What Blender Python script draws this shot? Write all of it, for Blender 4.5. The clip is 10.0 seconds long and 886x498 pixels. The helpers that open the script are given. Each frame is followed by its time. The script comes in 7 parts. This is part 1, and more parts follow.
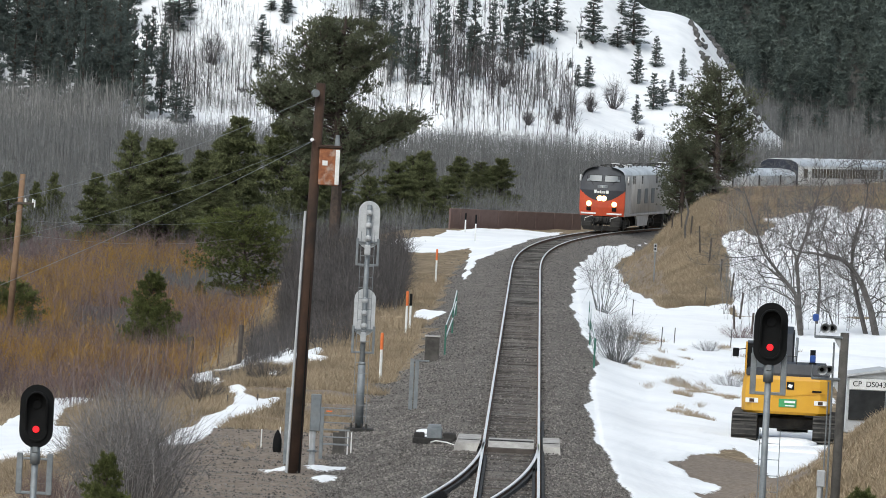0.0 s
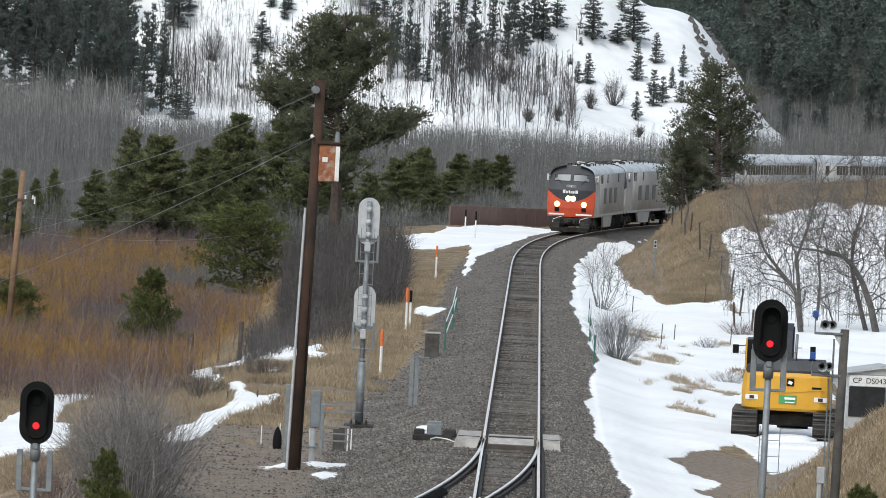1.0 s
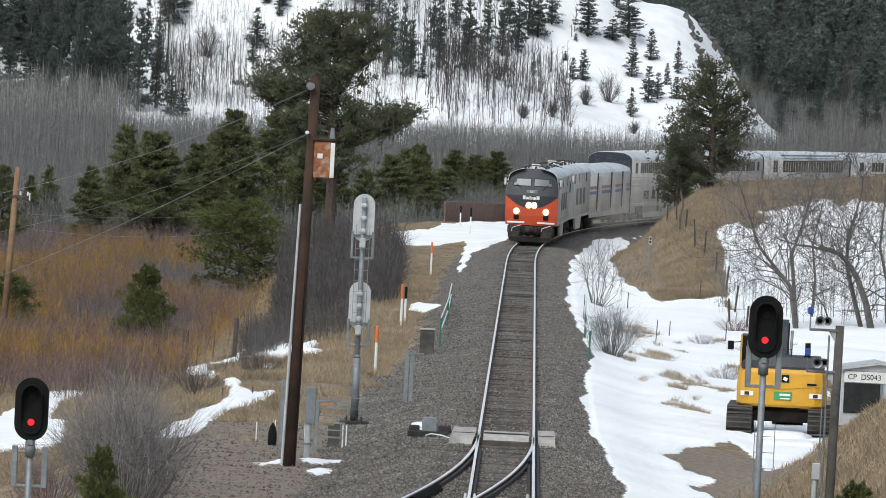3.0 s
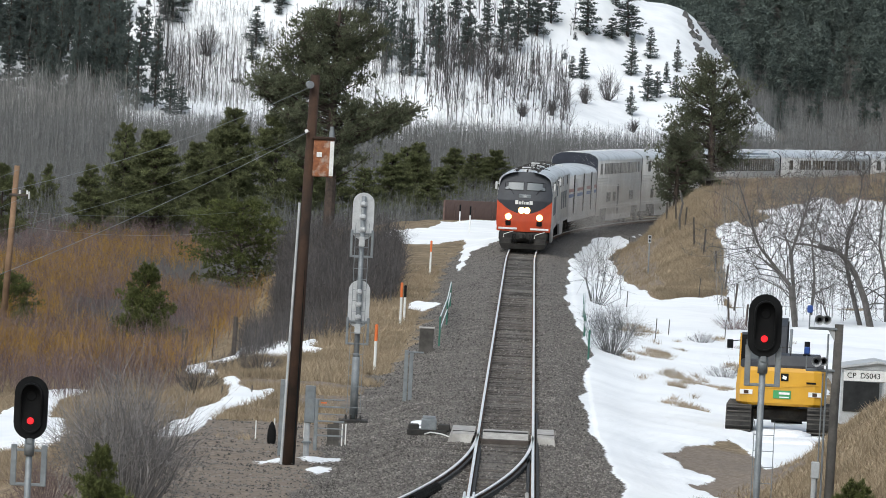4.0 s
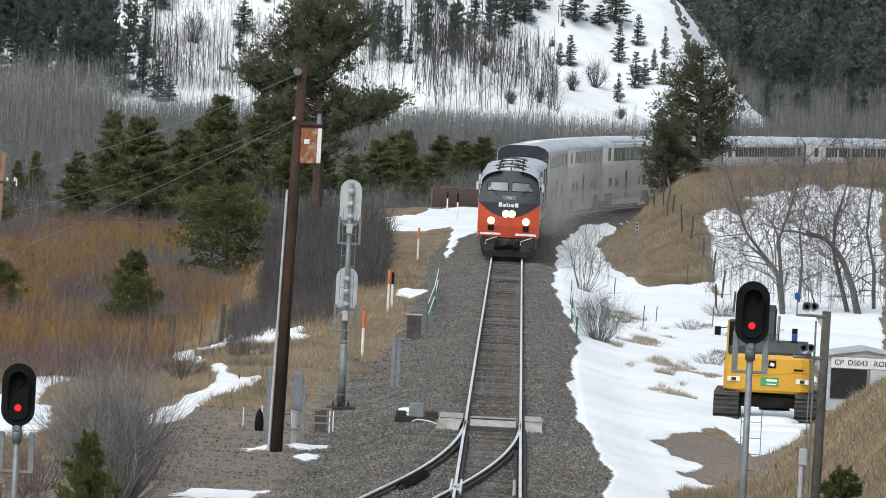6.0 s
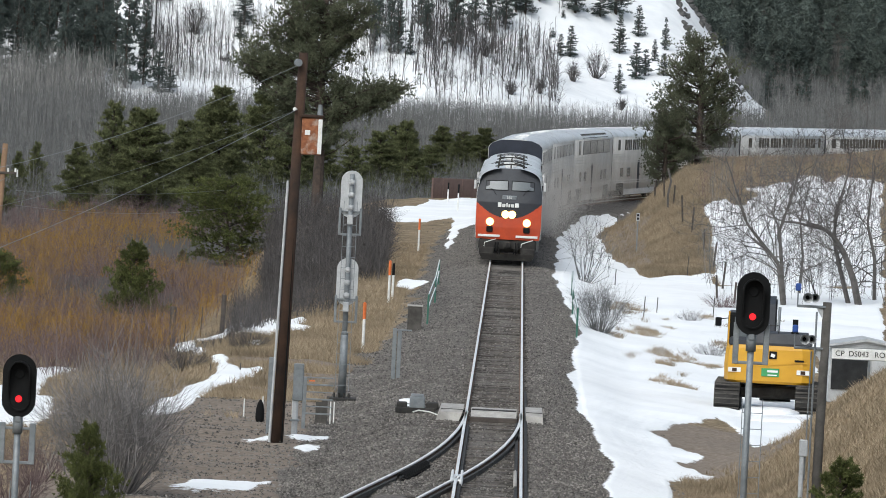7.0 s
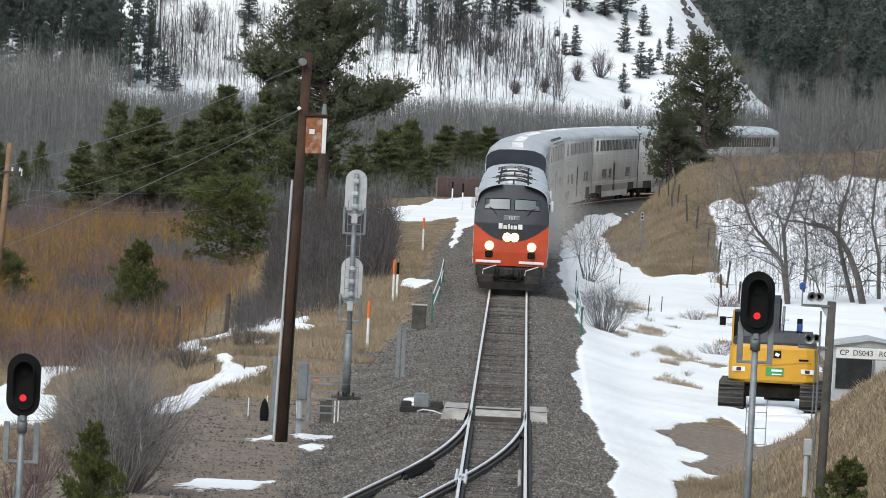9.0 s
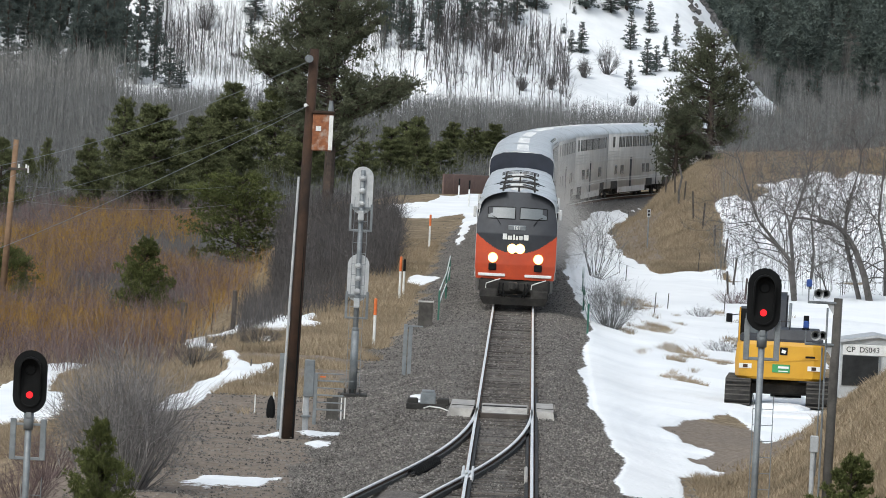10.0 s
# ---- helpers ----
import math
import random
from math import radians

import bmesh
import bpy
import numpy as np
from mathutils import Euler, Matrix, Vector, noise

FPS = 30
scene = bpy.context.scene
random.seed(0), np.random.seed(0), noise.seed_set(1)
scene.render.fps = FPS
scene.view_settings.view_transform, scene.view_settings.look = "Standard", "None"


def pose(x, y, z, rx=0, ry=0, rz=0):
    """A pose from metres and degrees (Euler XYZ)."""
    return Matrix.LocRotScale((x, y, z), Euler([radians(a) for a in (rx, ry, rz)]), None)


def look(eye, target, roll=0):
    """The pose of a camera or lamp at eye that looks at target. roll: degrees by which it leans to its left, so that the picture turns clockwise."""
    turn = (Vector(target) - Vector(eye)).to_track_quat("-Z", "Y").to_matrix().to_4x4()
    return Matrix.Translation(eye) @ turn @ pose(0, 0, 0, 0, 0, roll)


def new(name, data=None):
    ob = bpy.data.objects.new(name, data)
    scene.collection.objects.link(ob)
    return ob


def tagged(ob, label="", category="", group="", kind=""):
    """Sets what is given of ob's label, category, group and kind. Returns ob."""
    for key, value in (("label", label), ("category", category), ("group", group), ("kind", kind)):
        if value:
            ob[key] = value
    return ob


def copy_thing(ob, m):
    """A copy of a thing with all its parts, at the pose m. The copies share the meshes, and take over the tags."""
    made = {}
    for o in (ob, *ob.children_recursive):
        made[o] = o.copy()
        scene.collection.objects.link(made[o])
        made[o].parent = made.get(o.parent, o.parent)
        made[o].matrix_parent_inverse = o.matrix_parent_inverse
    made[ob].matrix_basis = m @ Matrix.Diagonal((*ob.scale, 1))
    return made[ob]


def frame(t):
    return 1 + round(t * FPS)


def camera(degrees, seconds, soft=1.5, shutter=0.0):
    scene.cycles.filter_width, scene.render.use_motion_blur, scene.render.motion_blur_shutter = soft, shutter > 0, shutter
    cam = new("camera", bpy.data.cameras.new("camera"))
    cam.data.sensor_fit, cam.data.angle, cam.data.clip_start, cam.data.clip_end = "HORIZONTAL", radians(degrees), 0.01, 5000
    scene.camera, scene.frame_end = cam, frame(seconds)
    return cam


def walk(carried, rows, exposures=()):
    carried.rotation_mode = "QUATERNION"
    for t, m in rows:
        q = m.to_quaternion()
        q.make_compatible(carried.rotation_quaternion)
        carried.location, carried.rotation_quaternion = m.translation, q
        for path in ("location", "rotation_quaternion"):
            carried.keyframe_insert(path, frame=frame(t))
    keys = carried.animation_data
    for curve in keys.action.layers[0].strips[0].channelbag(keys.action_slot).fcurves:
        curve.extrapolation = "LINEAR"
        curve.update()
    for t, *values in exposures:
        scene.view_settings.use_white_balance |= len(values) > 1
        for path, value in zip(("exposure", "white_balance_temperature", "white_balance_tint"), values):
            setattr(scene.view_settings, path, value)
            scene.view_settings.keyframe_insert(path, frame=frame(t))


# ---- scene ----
# ---- camera ----
LENS = 12500.0            # focal length in units of 1/1568 of the picture's width
EYE = Vector((0.0, 0.0, 9.97))
ROLL = 2.86
DROP = 307.0

cam = camera(2 * math.degrees(math.atan(784 / LENS)), 10.0, soft=0.9)


def aim(t, dx, dy):
    """A row of the hand-held camera: how far it has swung right and down since the start."""
    r = radians(ROLL)
    u = dx * math.cos(r) + dy * math.sin(r)
    v = -dx * math.sin(r) + dy * math.cos(r)
    return t, look(EYE, EYE + Vector((u, LENS, -(v + DROP))), ROLL)


walk(cam, [aim(*row) for row in (
    (0.0, 0, 0), (0.5, 0, 1), (1.0, 0, 6), (1.5, 3, 9), (2.0, 4, 10), (2.5, 7, 11), (3.2, 9, 13), (4.0, 10, 15),
    (4.5, 13.5, 17), (5.0, 14, 15.5), (5.5, 20, 8), (5.6, 21.5, 18), (5.7, 26, 29), (5.8, 28, 32), (5.9, 31, 35), (6.0, 32, 38), (6.7, 32, 50), (7.5, 28, 59), (8.0, 37, 62), (8.5, 32, 68.5),
    (9.0, 23, 55.5), (9.5, 18.5, 52), (10.0, 11.5, 61))])

# ---- sky and sun: an even overcast ----
world = bpy.data.worlds.new("overcast_sky")
scene.world = world
world.use_nodes = True
wn = world.node_tree.nodes
wl = world.node_tree.links
sky = wn.new("ShaderNodeTexSky")
sky.sky_type = "NISHITA"
sky.sun_disc = False
sky.sun_elevation = radians(48)
sky.sun_rotation = radians(205)
sky.dust_density = 4.0
hsv = wn.new("ShaderNodeHueSaturation")
hsv.inputs["Saturation"].default_value = 0.6
wl.new(sky.outputs["Color"], hsv.inputs["Color"])
cast = wn.new("ShaderNodeMix")
cast.data_type, cast.blend_type = "RGBA", "MULTIPLY"
cast.inputs[0].default_value = 1.0
cast.inputs[7].default_value = (0.935, 1.0, 1.01, 1)
wl.new(hsv.outputs["Color"], cast.inputs[6])
wl.new(cast.outputs[2], wn["Background"].inputs["Color"])
wn["Background"].inputs["Strength"].default_value = 0.155
sun = new("sun", bpy.data.lights.new("sun", "SUN"))
sun.data.energy = 1.25
sun.data.angle = radians(30)
sun.data.color = (0.965, 1.0, 1.01)
sun.matrix_basis = look((0, 0, 0), (0.28, 0.62, -0.75))
scene.view_settings.exposure = 0.085
# ---- materials ----
def nodes(name):
    m = bpy.data.materials.new(name)
    m.use_nodes = True
    return m, m.node_tree.nodes, m.node_tree.links, m.node_tree.nodes["Principled BSDF"]


def ramp(n, stops):
    r = n.new("ShaderNodeValToRGB")
    while len(r.color_ramp.elements) < len(stops):
        r.color_ramp.elements.new(0.5)
    for e, (p, c) in zip(r.color_ramp.elements, stops):
        e.position, e.color = p, (*c, 1) if len(c) == 3 else c
    return r


def noise_tex(n, l, scale, detail=4, coord="Object", rough=0.6):
    c = n.new("ShaderNodeTexCoord")
    t = n.new("ShaderNodeTexNoise")
    t.inputs["Scale"].default_value, t.inputs["Detail"].default_value, t.inputs["Roughness"].default_value = scale, detail, rough
    l.new(c.outputs[coord], t.inputs["Vector"])
    return t


def mix(n, l, a, b, fac, mode="MIX"):
    m = n.new("ShaderNodeMix")
    m.data_type, m.blend_type = "RGBA", mode
    for s, v in ((m.inputs[0], fac), (m.inputs[6], a), (m.inputs[7], b)):
        if hasattr(v, "links"):
            l.new(v, s)
        elif isinstance(v, (int, float)):
            s.default_value = v
        else:
            s.default_value = (*v, 1)
    return m.outputs[2]


def add_bump(n, l, bsdf, height, strength=0.3, distance=0.02):
    b = n.new("ShaderNodeBump")
    b.inputs["Strength"].default_value, b.inputs["Distance"].default_value = strength, distance
    l.new(height, b.inputs["Height"])
    l.new(b.outputs["Normal"], bsdf.inputs["Normal"])


def surface(name, c1, c2, rough=0.7, metal=0.0, scale=3.0, fine=40.0, bump=0.2, dist=0.01, stain=None, stain_amount=0.35, rnd=0.0, coat=0.0):
    """A surface with broad and fine variation, an optional stain, and a little relief."""
    m, n, l, b = nodes(name)
    big = noise_tex(n, l, scale, 5)
    small = noise_tex(n, l, fine, 3)
    r = ramp(n, ((0.35, c1), (0.65, c2)))
    l.new(big.outputs["Fac"], r.inputs["Fac"])
    g = ramp(n, ((0.3, (0.88, 0.88, 0.88)), (0.7, (1.07, 1.07, 1.07))))
    l.new(small.outputs["Fac"], g.inputs["Fac"])
    col = mix(n, l, r.outputs["Color"], g.outputs["Color"], 1.0, "MULTIPLY")
    if stain:
        s = noise_tex(n, l, scale * 0.6, 6)
        k = ramp(n, ((0.5, (0, 0, 0)), (0.68, (1, 1, 1))))
        l.new(s.outputs["Fac"], k.inputs["Fac"])
        f = n.new("ShaderNodeMath")
        f.operation = "MULTIPLY"
        f.inputs[1].default_value = stain_amount
        l.new(k.outputs["Color"], f.inputs[0])
        col = mix(n, l, col, stain, f.outputs[0])
    if rnd:
        o = n.new("ShaderNodeObjectInfo")
        q = ramp(n, ((0.0, (1 - rnd,) * 3), (1.0, (1 + rnd,) * 3)))
        l.new(o.outputs["Random"], q.inputs["Fac"])
        col = mix(n, l, col, q.outputs["Color"], 1.0, "MULTIPLY")
    l.new(col, b.inputs["Base Color"])
    b.inputs["Roughness"].default_value, b.inputs["Metallic"].default_value = rough, metal
    b.inputs["Coat Weight"].default_value = coat
    if bump:
        add_bump(n, l, b, small.outputs["Fac"], bump, dist)
    return m


def plant(name, c1, c2, c3, rough=0.85):
    """Needles, twigs and stems: every piece has its own shade."""
    m, n, l, b = nodes(name)
    g = n.new("ShaderNodeNewGeometry")
    r = ramp(n, ((0.0, c1), (0.5, c2), (1.0, c3)))
    l.new(g.outputs["Random Per Island"], r.inputs["Fac"])
    big = noise_tex(n, l, 0.35, 3)
    q = ramp(n, ((0.3, (0.65, 0.65, 0.65)), (0.7, (1.25, 1.25, 1.25))))
    l.new(big.outputs["Fac"], q.inputs["Fac"])
    l.new(mix(n, l, r.outputs["Color"], q.outputs["Color"], 1.0, "MULTIPLY"), b.inputs["Base Color"])
    b.inputs["Roughness"].default_value = rough
    b.inputs["Specular IOR Level"].default_value = 0.2
    return m


def lamp_glow(name, color, strength):
    m, n, l, b = nodes(name)
    b.inputs["Base Color"].default_value = (*color, 1)
    b.inputs["Emission Color"].default_value = (*color, 1)
    b.inputs["Emission Strength"].default_value = strength
    return m


M_RAIL = surface("worn_rail_top", (0.72, 0.72, 0.715), (0.82, 0.82, 0.815), 0.4, 0.2, 2.0, 30, 0.05)
M_RUSTRAIL = surface("rusty_rail_web", (0.10, 0.055, 0.035), (0.16, 0.09, 0.055), 0.85, 0.1, 2.0, 30)
M_TIE = plant("weathered_timber", (0.040, 0.037, 0.034), (0.085, 0.079, 0.073), (0.17, 0.16, 0.15))
M_TIEPIECE = surface("weathered_tie_timber", (0.036, 0.030, 0.026), (0.105, 0.091, 0.079), 0.95, 0, 2.6, 25, 0.5, 0.02, rnd=0.6)
M_STONE = plant("ballast_stone", (0.046, 0.042, 0.038), (0.120, 0.110, 0.100), (0.245, 0.226, 0.206))
M_GALV = surface("galvanised_steel", (0.155, 0.172, 0.185), (0.235, 0.255, 0.268), 0.55, 0.3, 4, 40, 0.1, stain=(0.22, 0.21, 0.195))
M_ALU = surface("grey_aluminium_paint", (0.40, 0.41, 0.42), (0.50, 0.51, 0.52), 0.55, 0.15, 4, 30, 0.1)
M_BLACK = surface("black_paint", (0.004, 0.0042, 0.0046), (0.008, 0.0084, 0.009), 0.75, 0, 3, 30, 0.1)
M_BLACK.node_tree.nodes["Principled BSDF"].inputs["Specular IOR Level"].default_value = 0.18
M_DARKIRON = surface("grimy_dark_iron", (0.018, 0.017, 0.016), (0.05, 0.046, 0.042), 0.75, 0.3, 3, 20, 0.4, 0.02)
M_WOODPOLE = surface("tarred_brown_pole", (0.022, 0.013, 0.009), (0.065, 0.032, 0.018), 0.95, 0, 1.2, 25, 0.5, 0.01, stain=(0.04, 0.025, 0.018), stain_amount=0.6)
M_GREYWOOD = surface("grey_weathered_wood", (0.045, 0.041, 0.037), (0.10, 0.092, 0.083), 0.9, 0, 2, 30, 0.5, 0.01)
M_OLDWOOD = surface("dark_old_wood", (0.045, 0.035, 0.03), (0.09, 0.075, 0.065), 0.9, 0, 2, 30, 0.5, 0.01)
M_WHITE = surface("white_paint", (0.66, 0.66, 0.64), (0.78, 0.78, 0.77), 0.5, 0, 3, 30, 0.1, stain=(0.5, 0.47, 0.42), stain_amount=0.3)
M_ORANGE = surface("faded_orange_sleeve", (0.62, 0.13, 0.03), (0.75, 0.19, 0.05), 0.5, 0, 5, 30, 0.1)
M_CONC = surface("pale_concrete", (0.31, 0.295, 0.275), (0.44, 0.42, 0.395), 0.9, 0, 3, 40, 0.4, 0.01, stain=(0.13, 0.12, 0.11))
M_GREENRAIL = surface("green_painted_rail", (0.02, 0.10, 0.07), (0.04, 0.15, 0.11), 0.5, 0.1, 3, 30, 0.1)
M_RUSTBOX = surface("rusty_transformer_paint", (0.17, 0.055, 0.024), (0.32, 0.12, 0.05), 0.8, 0, 7, 30, 0.2, stain=(0.45, 0.43, 0.38), stain_amount=0.5)
M_YELLOW = surface("yellow_machine_paint", (0.54, 0.275, 0.016), (0.59, 0.31, 0.02), 0.4, 0, 2, 200, 0.0, stain=(0.45, 0.26, 0.06), stain_amount=0.2)
M_GREENSIGN = surface("green_sticker", (0.03, 0.24, 0.08), (0.05, 0.29, 0.10), 0.4, 0, 4, 40, 0)
M_BLUE = surface("blue_plastic", (0.02, 0.06, 0.25), (0.03, 0.09, 0.33), 0.4, 0, 4, 40, 0)
M_GLASS = surface("dark_window_glass", (0.015, 0.017, 0.02), (0.03, 0.033, 0.036), 0.08, 0, 2, 30, 0)
M_WINDSHIELD = surface("grey_windshield_glass", (0.10, 0.115, 0.125), (0.125, 0.14, 0.15), 0.3, 0, 1, 20, 0)
M_LOCODARK = surface("charcoal_loco_paint", (0.017, 0.019, 0.025), (0.028, 0.031, 0.039), 0.6, 0, 1.5, 30, 0.05, stain=(0.06, 0.057, 0.055), stain_amount=0.3)
M_LOCOORANGE = surface("orange_red_loco_paint", (0.46, 0.055, 0.018), (0.55, 0.075, 0.024), 0.45, 0, 1.5, 30, 0.05, stain=(0.30, 0.07, 0.04), stain_amount=0.4)
M_LOCOSILVER = surface("dusty_silver_loco_paint", (0.52, 0.515, 0.51), (0.64, 0.635, 0.63), 0.5, 0.1, 1.2, 30, 0.1, stain=(0.36, 0.34, 0.32), stain_amount=0.5)
M_CARSILVER = surface("dusty_stainless_steel", (0.64, 0.635, 0.625), (0.78, 0.775, 0.765), 0.5, 0.08, 0.8, 25, 0.1, stain=(0.50, 0.485, 0.465), stain_amount=0.5)
M_CARDARK = surface("dark_navy_end_panel", (0.012, 0.016, 0.027), (0.02, 0.025, 0.04), 0.75, 0, 1.5, 30, 0.1)
M_CARROOF = surface("pale_car_roof", (0.72, 0.72, 0.725), (0.85, 0.85, 0.855), 0.34, 0.5, 0.8, 25, 0.1, stain=(0.36, 0.355, 0.35), stain_amount=0.55)
M_STRIPERED = surface("red_stripe", (0.40, 0.21, 0.19), (0.46, 0.26, 0.235), 0.5, 0, 2, 30, 0)
M_STRIPEBLUE = surface("blue_stripe", (0.13, 0.19, 0.36), (0.17, 0.23, 0.42), 0.5, 0, 2, 30, 0)
M_HEADLIGHT = lamp_glow("warm_headlight_lens", (1.0, 0.84, 0.55), 26)
# emission for the ring that imitates the headlights' orange glare
M_GLARE = lamp_glow("headlight_glare_ring", (1.0, 0.55, 0.17), 3.2)
M_REDLAMP = lamp_glow("red_signal_lens", (1.0, 0.012, 0.02), 0.62)
M_SNOWCLEAN = surface("old_snow_crust", (0.74, 0.75, 0.77), (0.80, 0.81, 0.83), 0.8, 0, 0.7, 8, 0.4, 0.04)
M_RUSTWALL = surface("rust_brown_sheeting", (0.14, 0.092, 0.08), (0.20, 0.135, 0.118), 0.85, 0, 0.3, 6, 0.3, 0.05, stain=(0.2, 0.15, 0.12))
M_NEEDLE = plant("pine_needles", (0.062, 0.071, 0.044), (0.110, 0.121, 0.074), (0.175, 0.186, 0.118))
M_NEEDLEVALLEY = plant("olive_pine_needles", (0.064, 0.073, 0.034), (0.114, 0.126, 0.057), (0.182, 0.194, 0.092))
M_NEEDLELIGHT = plant("young_pine_needles", (0.055, 0.068, 0.022), (0.100, 0.116, 0.038), (0.165, 0.180, 0.064))
# needle green paled and cooled, with the distance haze in the colour
M_NEEDLEFAR = plant("hazed_spruce_needles", (0.048, 0.062, 0.058), (0.078, 0.098, 0.090), (0.115, 0.138, 0.122))
M_BARK = surface("dark_pine_bark", (0.035, 0.027, 0.022), (0.085, 0.06, 0.048), 0.95, 0, 2, 15, 0.6, 0.03)
M_GREYBARK = surface("grey_bare_bark", (0.065, 0.06, 0.056), (0.13, 0.12, 0.113), 0.9, 0, 2, 15, 0.5, 0.02)
M_TWIGPALE = plant("pale_bare_twigs", (0.108, 0.101, 0.099), (0.180, 0.169, 0.165), (0.31, 0.294, 0.288))
M_DUST = surface("airborne_dust", (0.50, 0.475, 0.445), (0.60, 0.57, 0.54), 1.0, 0, 0.5, 5, 0)
# far forest: base colour lifted to grey-green in place of air haze
M_FOREST = surface("hazed_conifer_green", (0.058, 0.078, 0.070), (0.112, 0.138, 0.122), 0.95, 0, 0.11, 1.5, 0)
M_ASPEN = plant("bare_aspen_stems", (0.11, 0.108, 0.104), (0.175, 0.172, 0.166), (0.33, 0.325, 0.31))
M_WILLOWORANGE = plant("orange_willow_twigs", (0.185, 0.100, 0.024), (0.285, 0.162, 0.036), (0.39, 0.240, 0.064))
M_WILLOWRED = plant("reddish_willow_twigs", (0.098, 0.068, 0.067), (0.155, 0.112, 0.108), (0.22, 0.165, 0.155))
M_TWIGGREY = plant("grey_bare_twigs", (0.092, 0.092, 0.091), (0.145, 0.145, 0.143), (0.225, 0.225, 0.222))
M_TWIGDARK = plant("dark_bare_twigs", (0.042, 0.039, 0.039), (0.078, 0.072, 0.071), (0.13, 0.12, 0.117))
M_GRASS = plant("dry_straw_grass", (0.190, 0.146, 0.098), (0.268, 0.210, 0.143), (0.365, 0.295, 0.208))
# ---- the railway's line and the lie of the land ----
LINE_S = np.linspace(-160, 900, 1061)
LINE_K = np.clip((LINE_S - 210.4) / 119.3, 0, 1) / 430.0 * (LINE_S < 620)
LINE_TH = 0.0127 + np.concatenate([[0], np.cumsum((LINE_K[1:] + LINE_K[:-1]) / 2)])
LINE_X = np.concatenate([[0], np.cumsum(np.sin((LINE_TH[1:] + LINE_TH[:-1]) / 2))])
LINE_Y = np.concatenate([[0], np.cumsum(np.cos((LINE_TH[1:] + LINE_TH[:-1]) / 2))])
LINE_X += 1.5818 - np.interp(0, LINE_S, LINE_X)
LINE_Y += 150.0 - np.interp(0, LINE_S, LINE_Y)


def on_line(s, side=0.0):
    """Place and heading on the track, s metres on from 150 m off; side: metres to the right."""
    x, y, th = (float(np.interp(s, LINE_S, a)) for a in (LINE_X, LINE_Y, LINE_TH))
    return x + side * math.cos(th), y - side * math.sin(th), th


def off_line(x, y):
    """How far a place lies to the right of the track."""
    return (x - np.interp(y, LINE_Y, LINE_X)) * np.cos(np.interp(y, LINE_Y, LINE_TH))


def smooth(a, b, v):
    t = np.clip((v - a) / (b - a), 0, 1)
    return t * t * (3 - 2 * t)


def lumps(x, y, size, seed=0.0):
    """Cheap smooth unevenness between -1 and 1."""
    a, b = x / size + seed, y / size - seed
    return (np.sin(a * 1.7 + np.sin(b * 1.3 + seed)) + np.sin(b * 1.9 + 1.3 * np.sin(a * 0.9)) + np.sin((a + b) * 2.9 + 2.1 * seed) * 0.6
            + np.sin((a - b) * 4.7 + seed) * 0.35) / 2.95


# height of the snowy hill's top by bearing, rounded off
CREST_AZ = np.linspace(-1100, 1100, 441)
CREST_Z = np.interp(CREST_AZ, (-900, -200, 100, 216, 291, 335, 395, 422, 447, 473, 500, 533, 552, 583, 607, 660), (76, 62, 45, 37.0, 30.5, 26.0, 25.3, 24.0, 21.4, 17.5, 13.5, 6.6, 2.2, -2.0, -3.6, -5.0))
CREST_Z = np.convolve(np.pad(CREST_Z, 4, mode="edge"), np.hanning(11)[1:-1] / np.hanning(11)[1:-1].sum(), mode="valid")


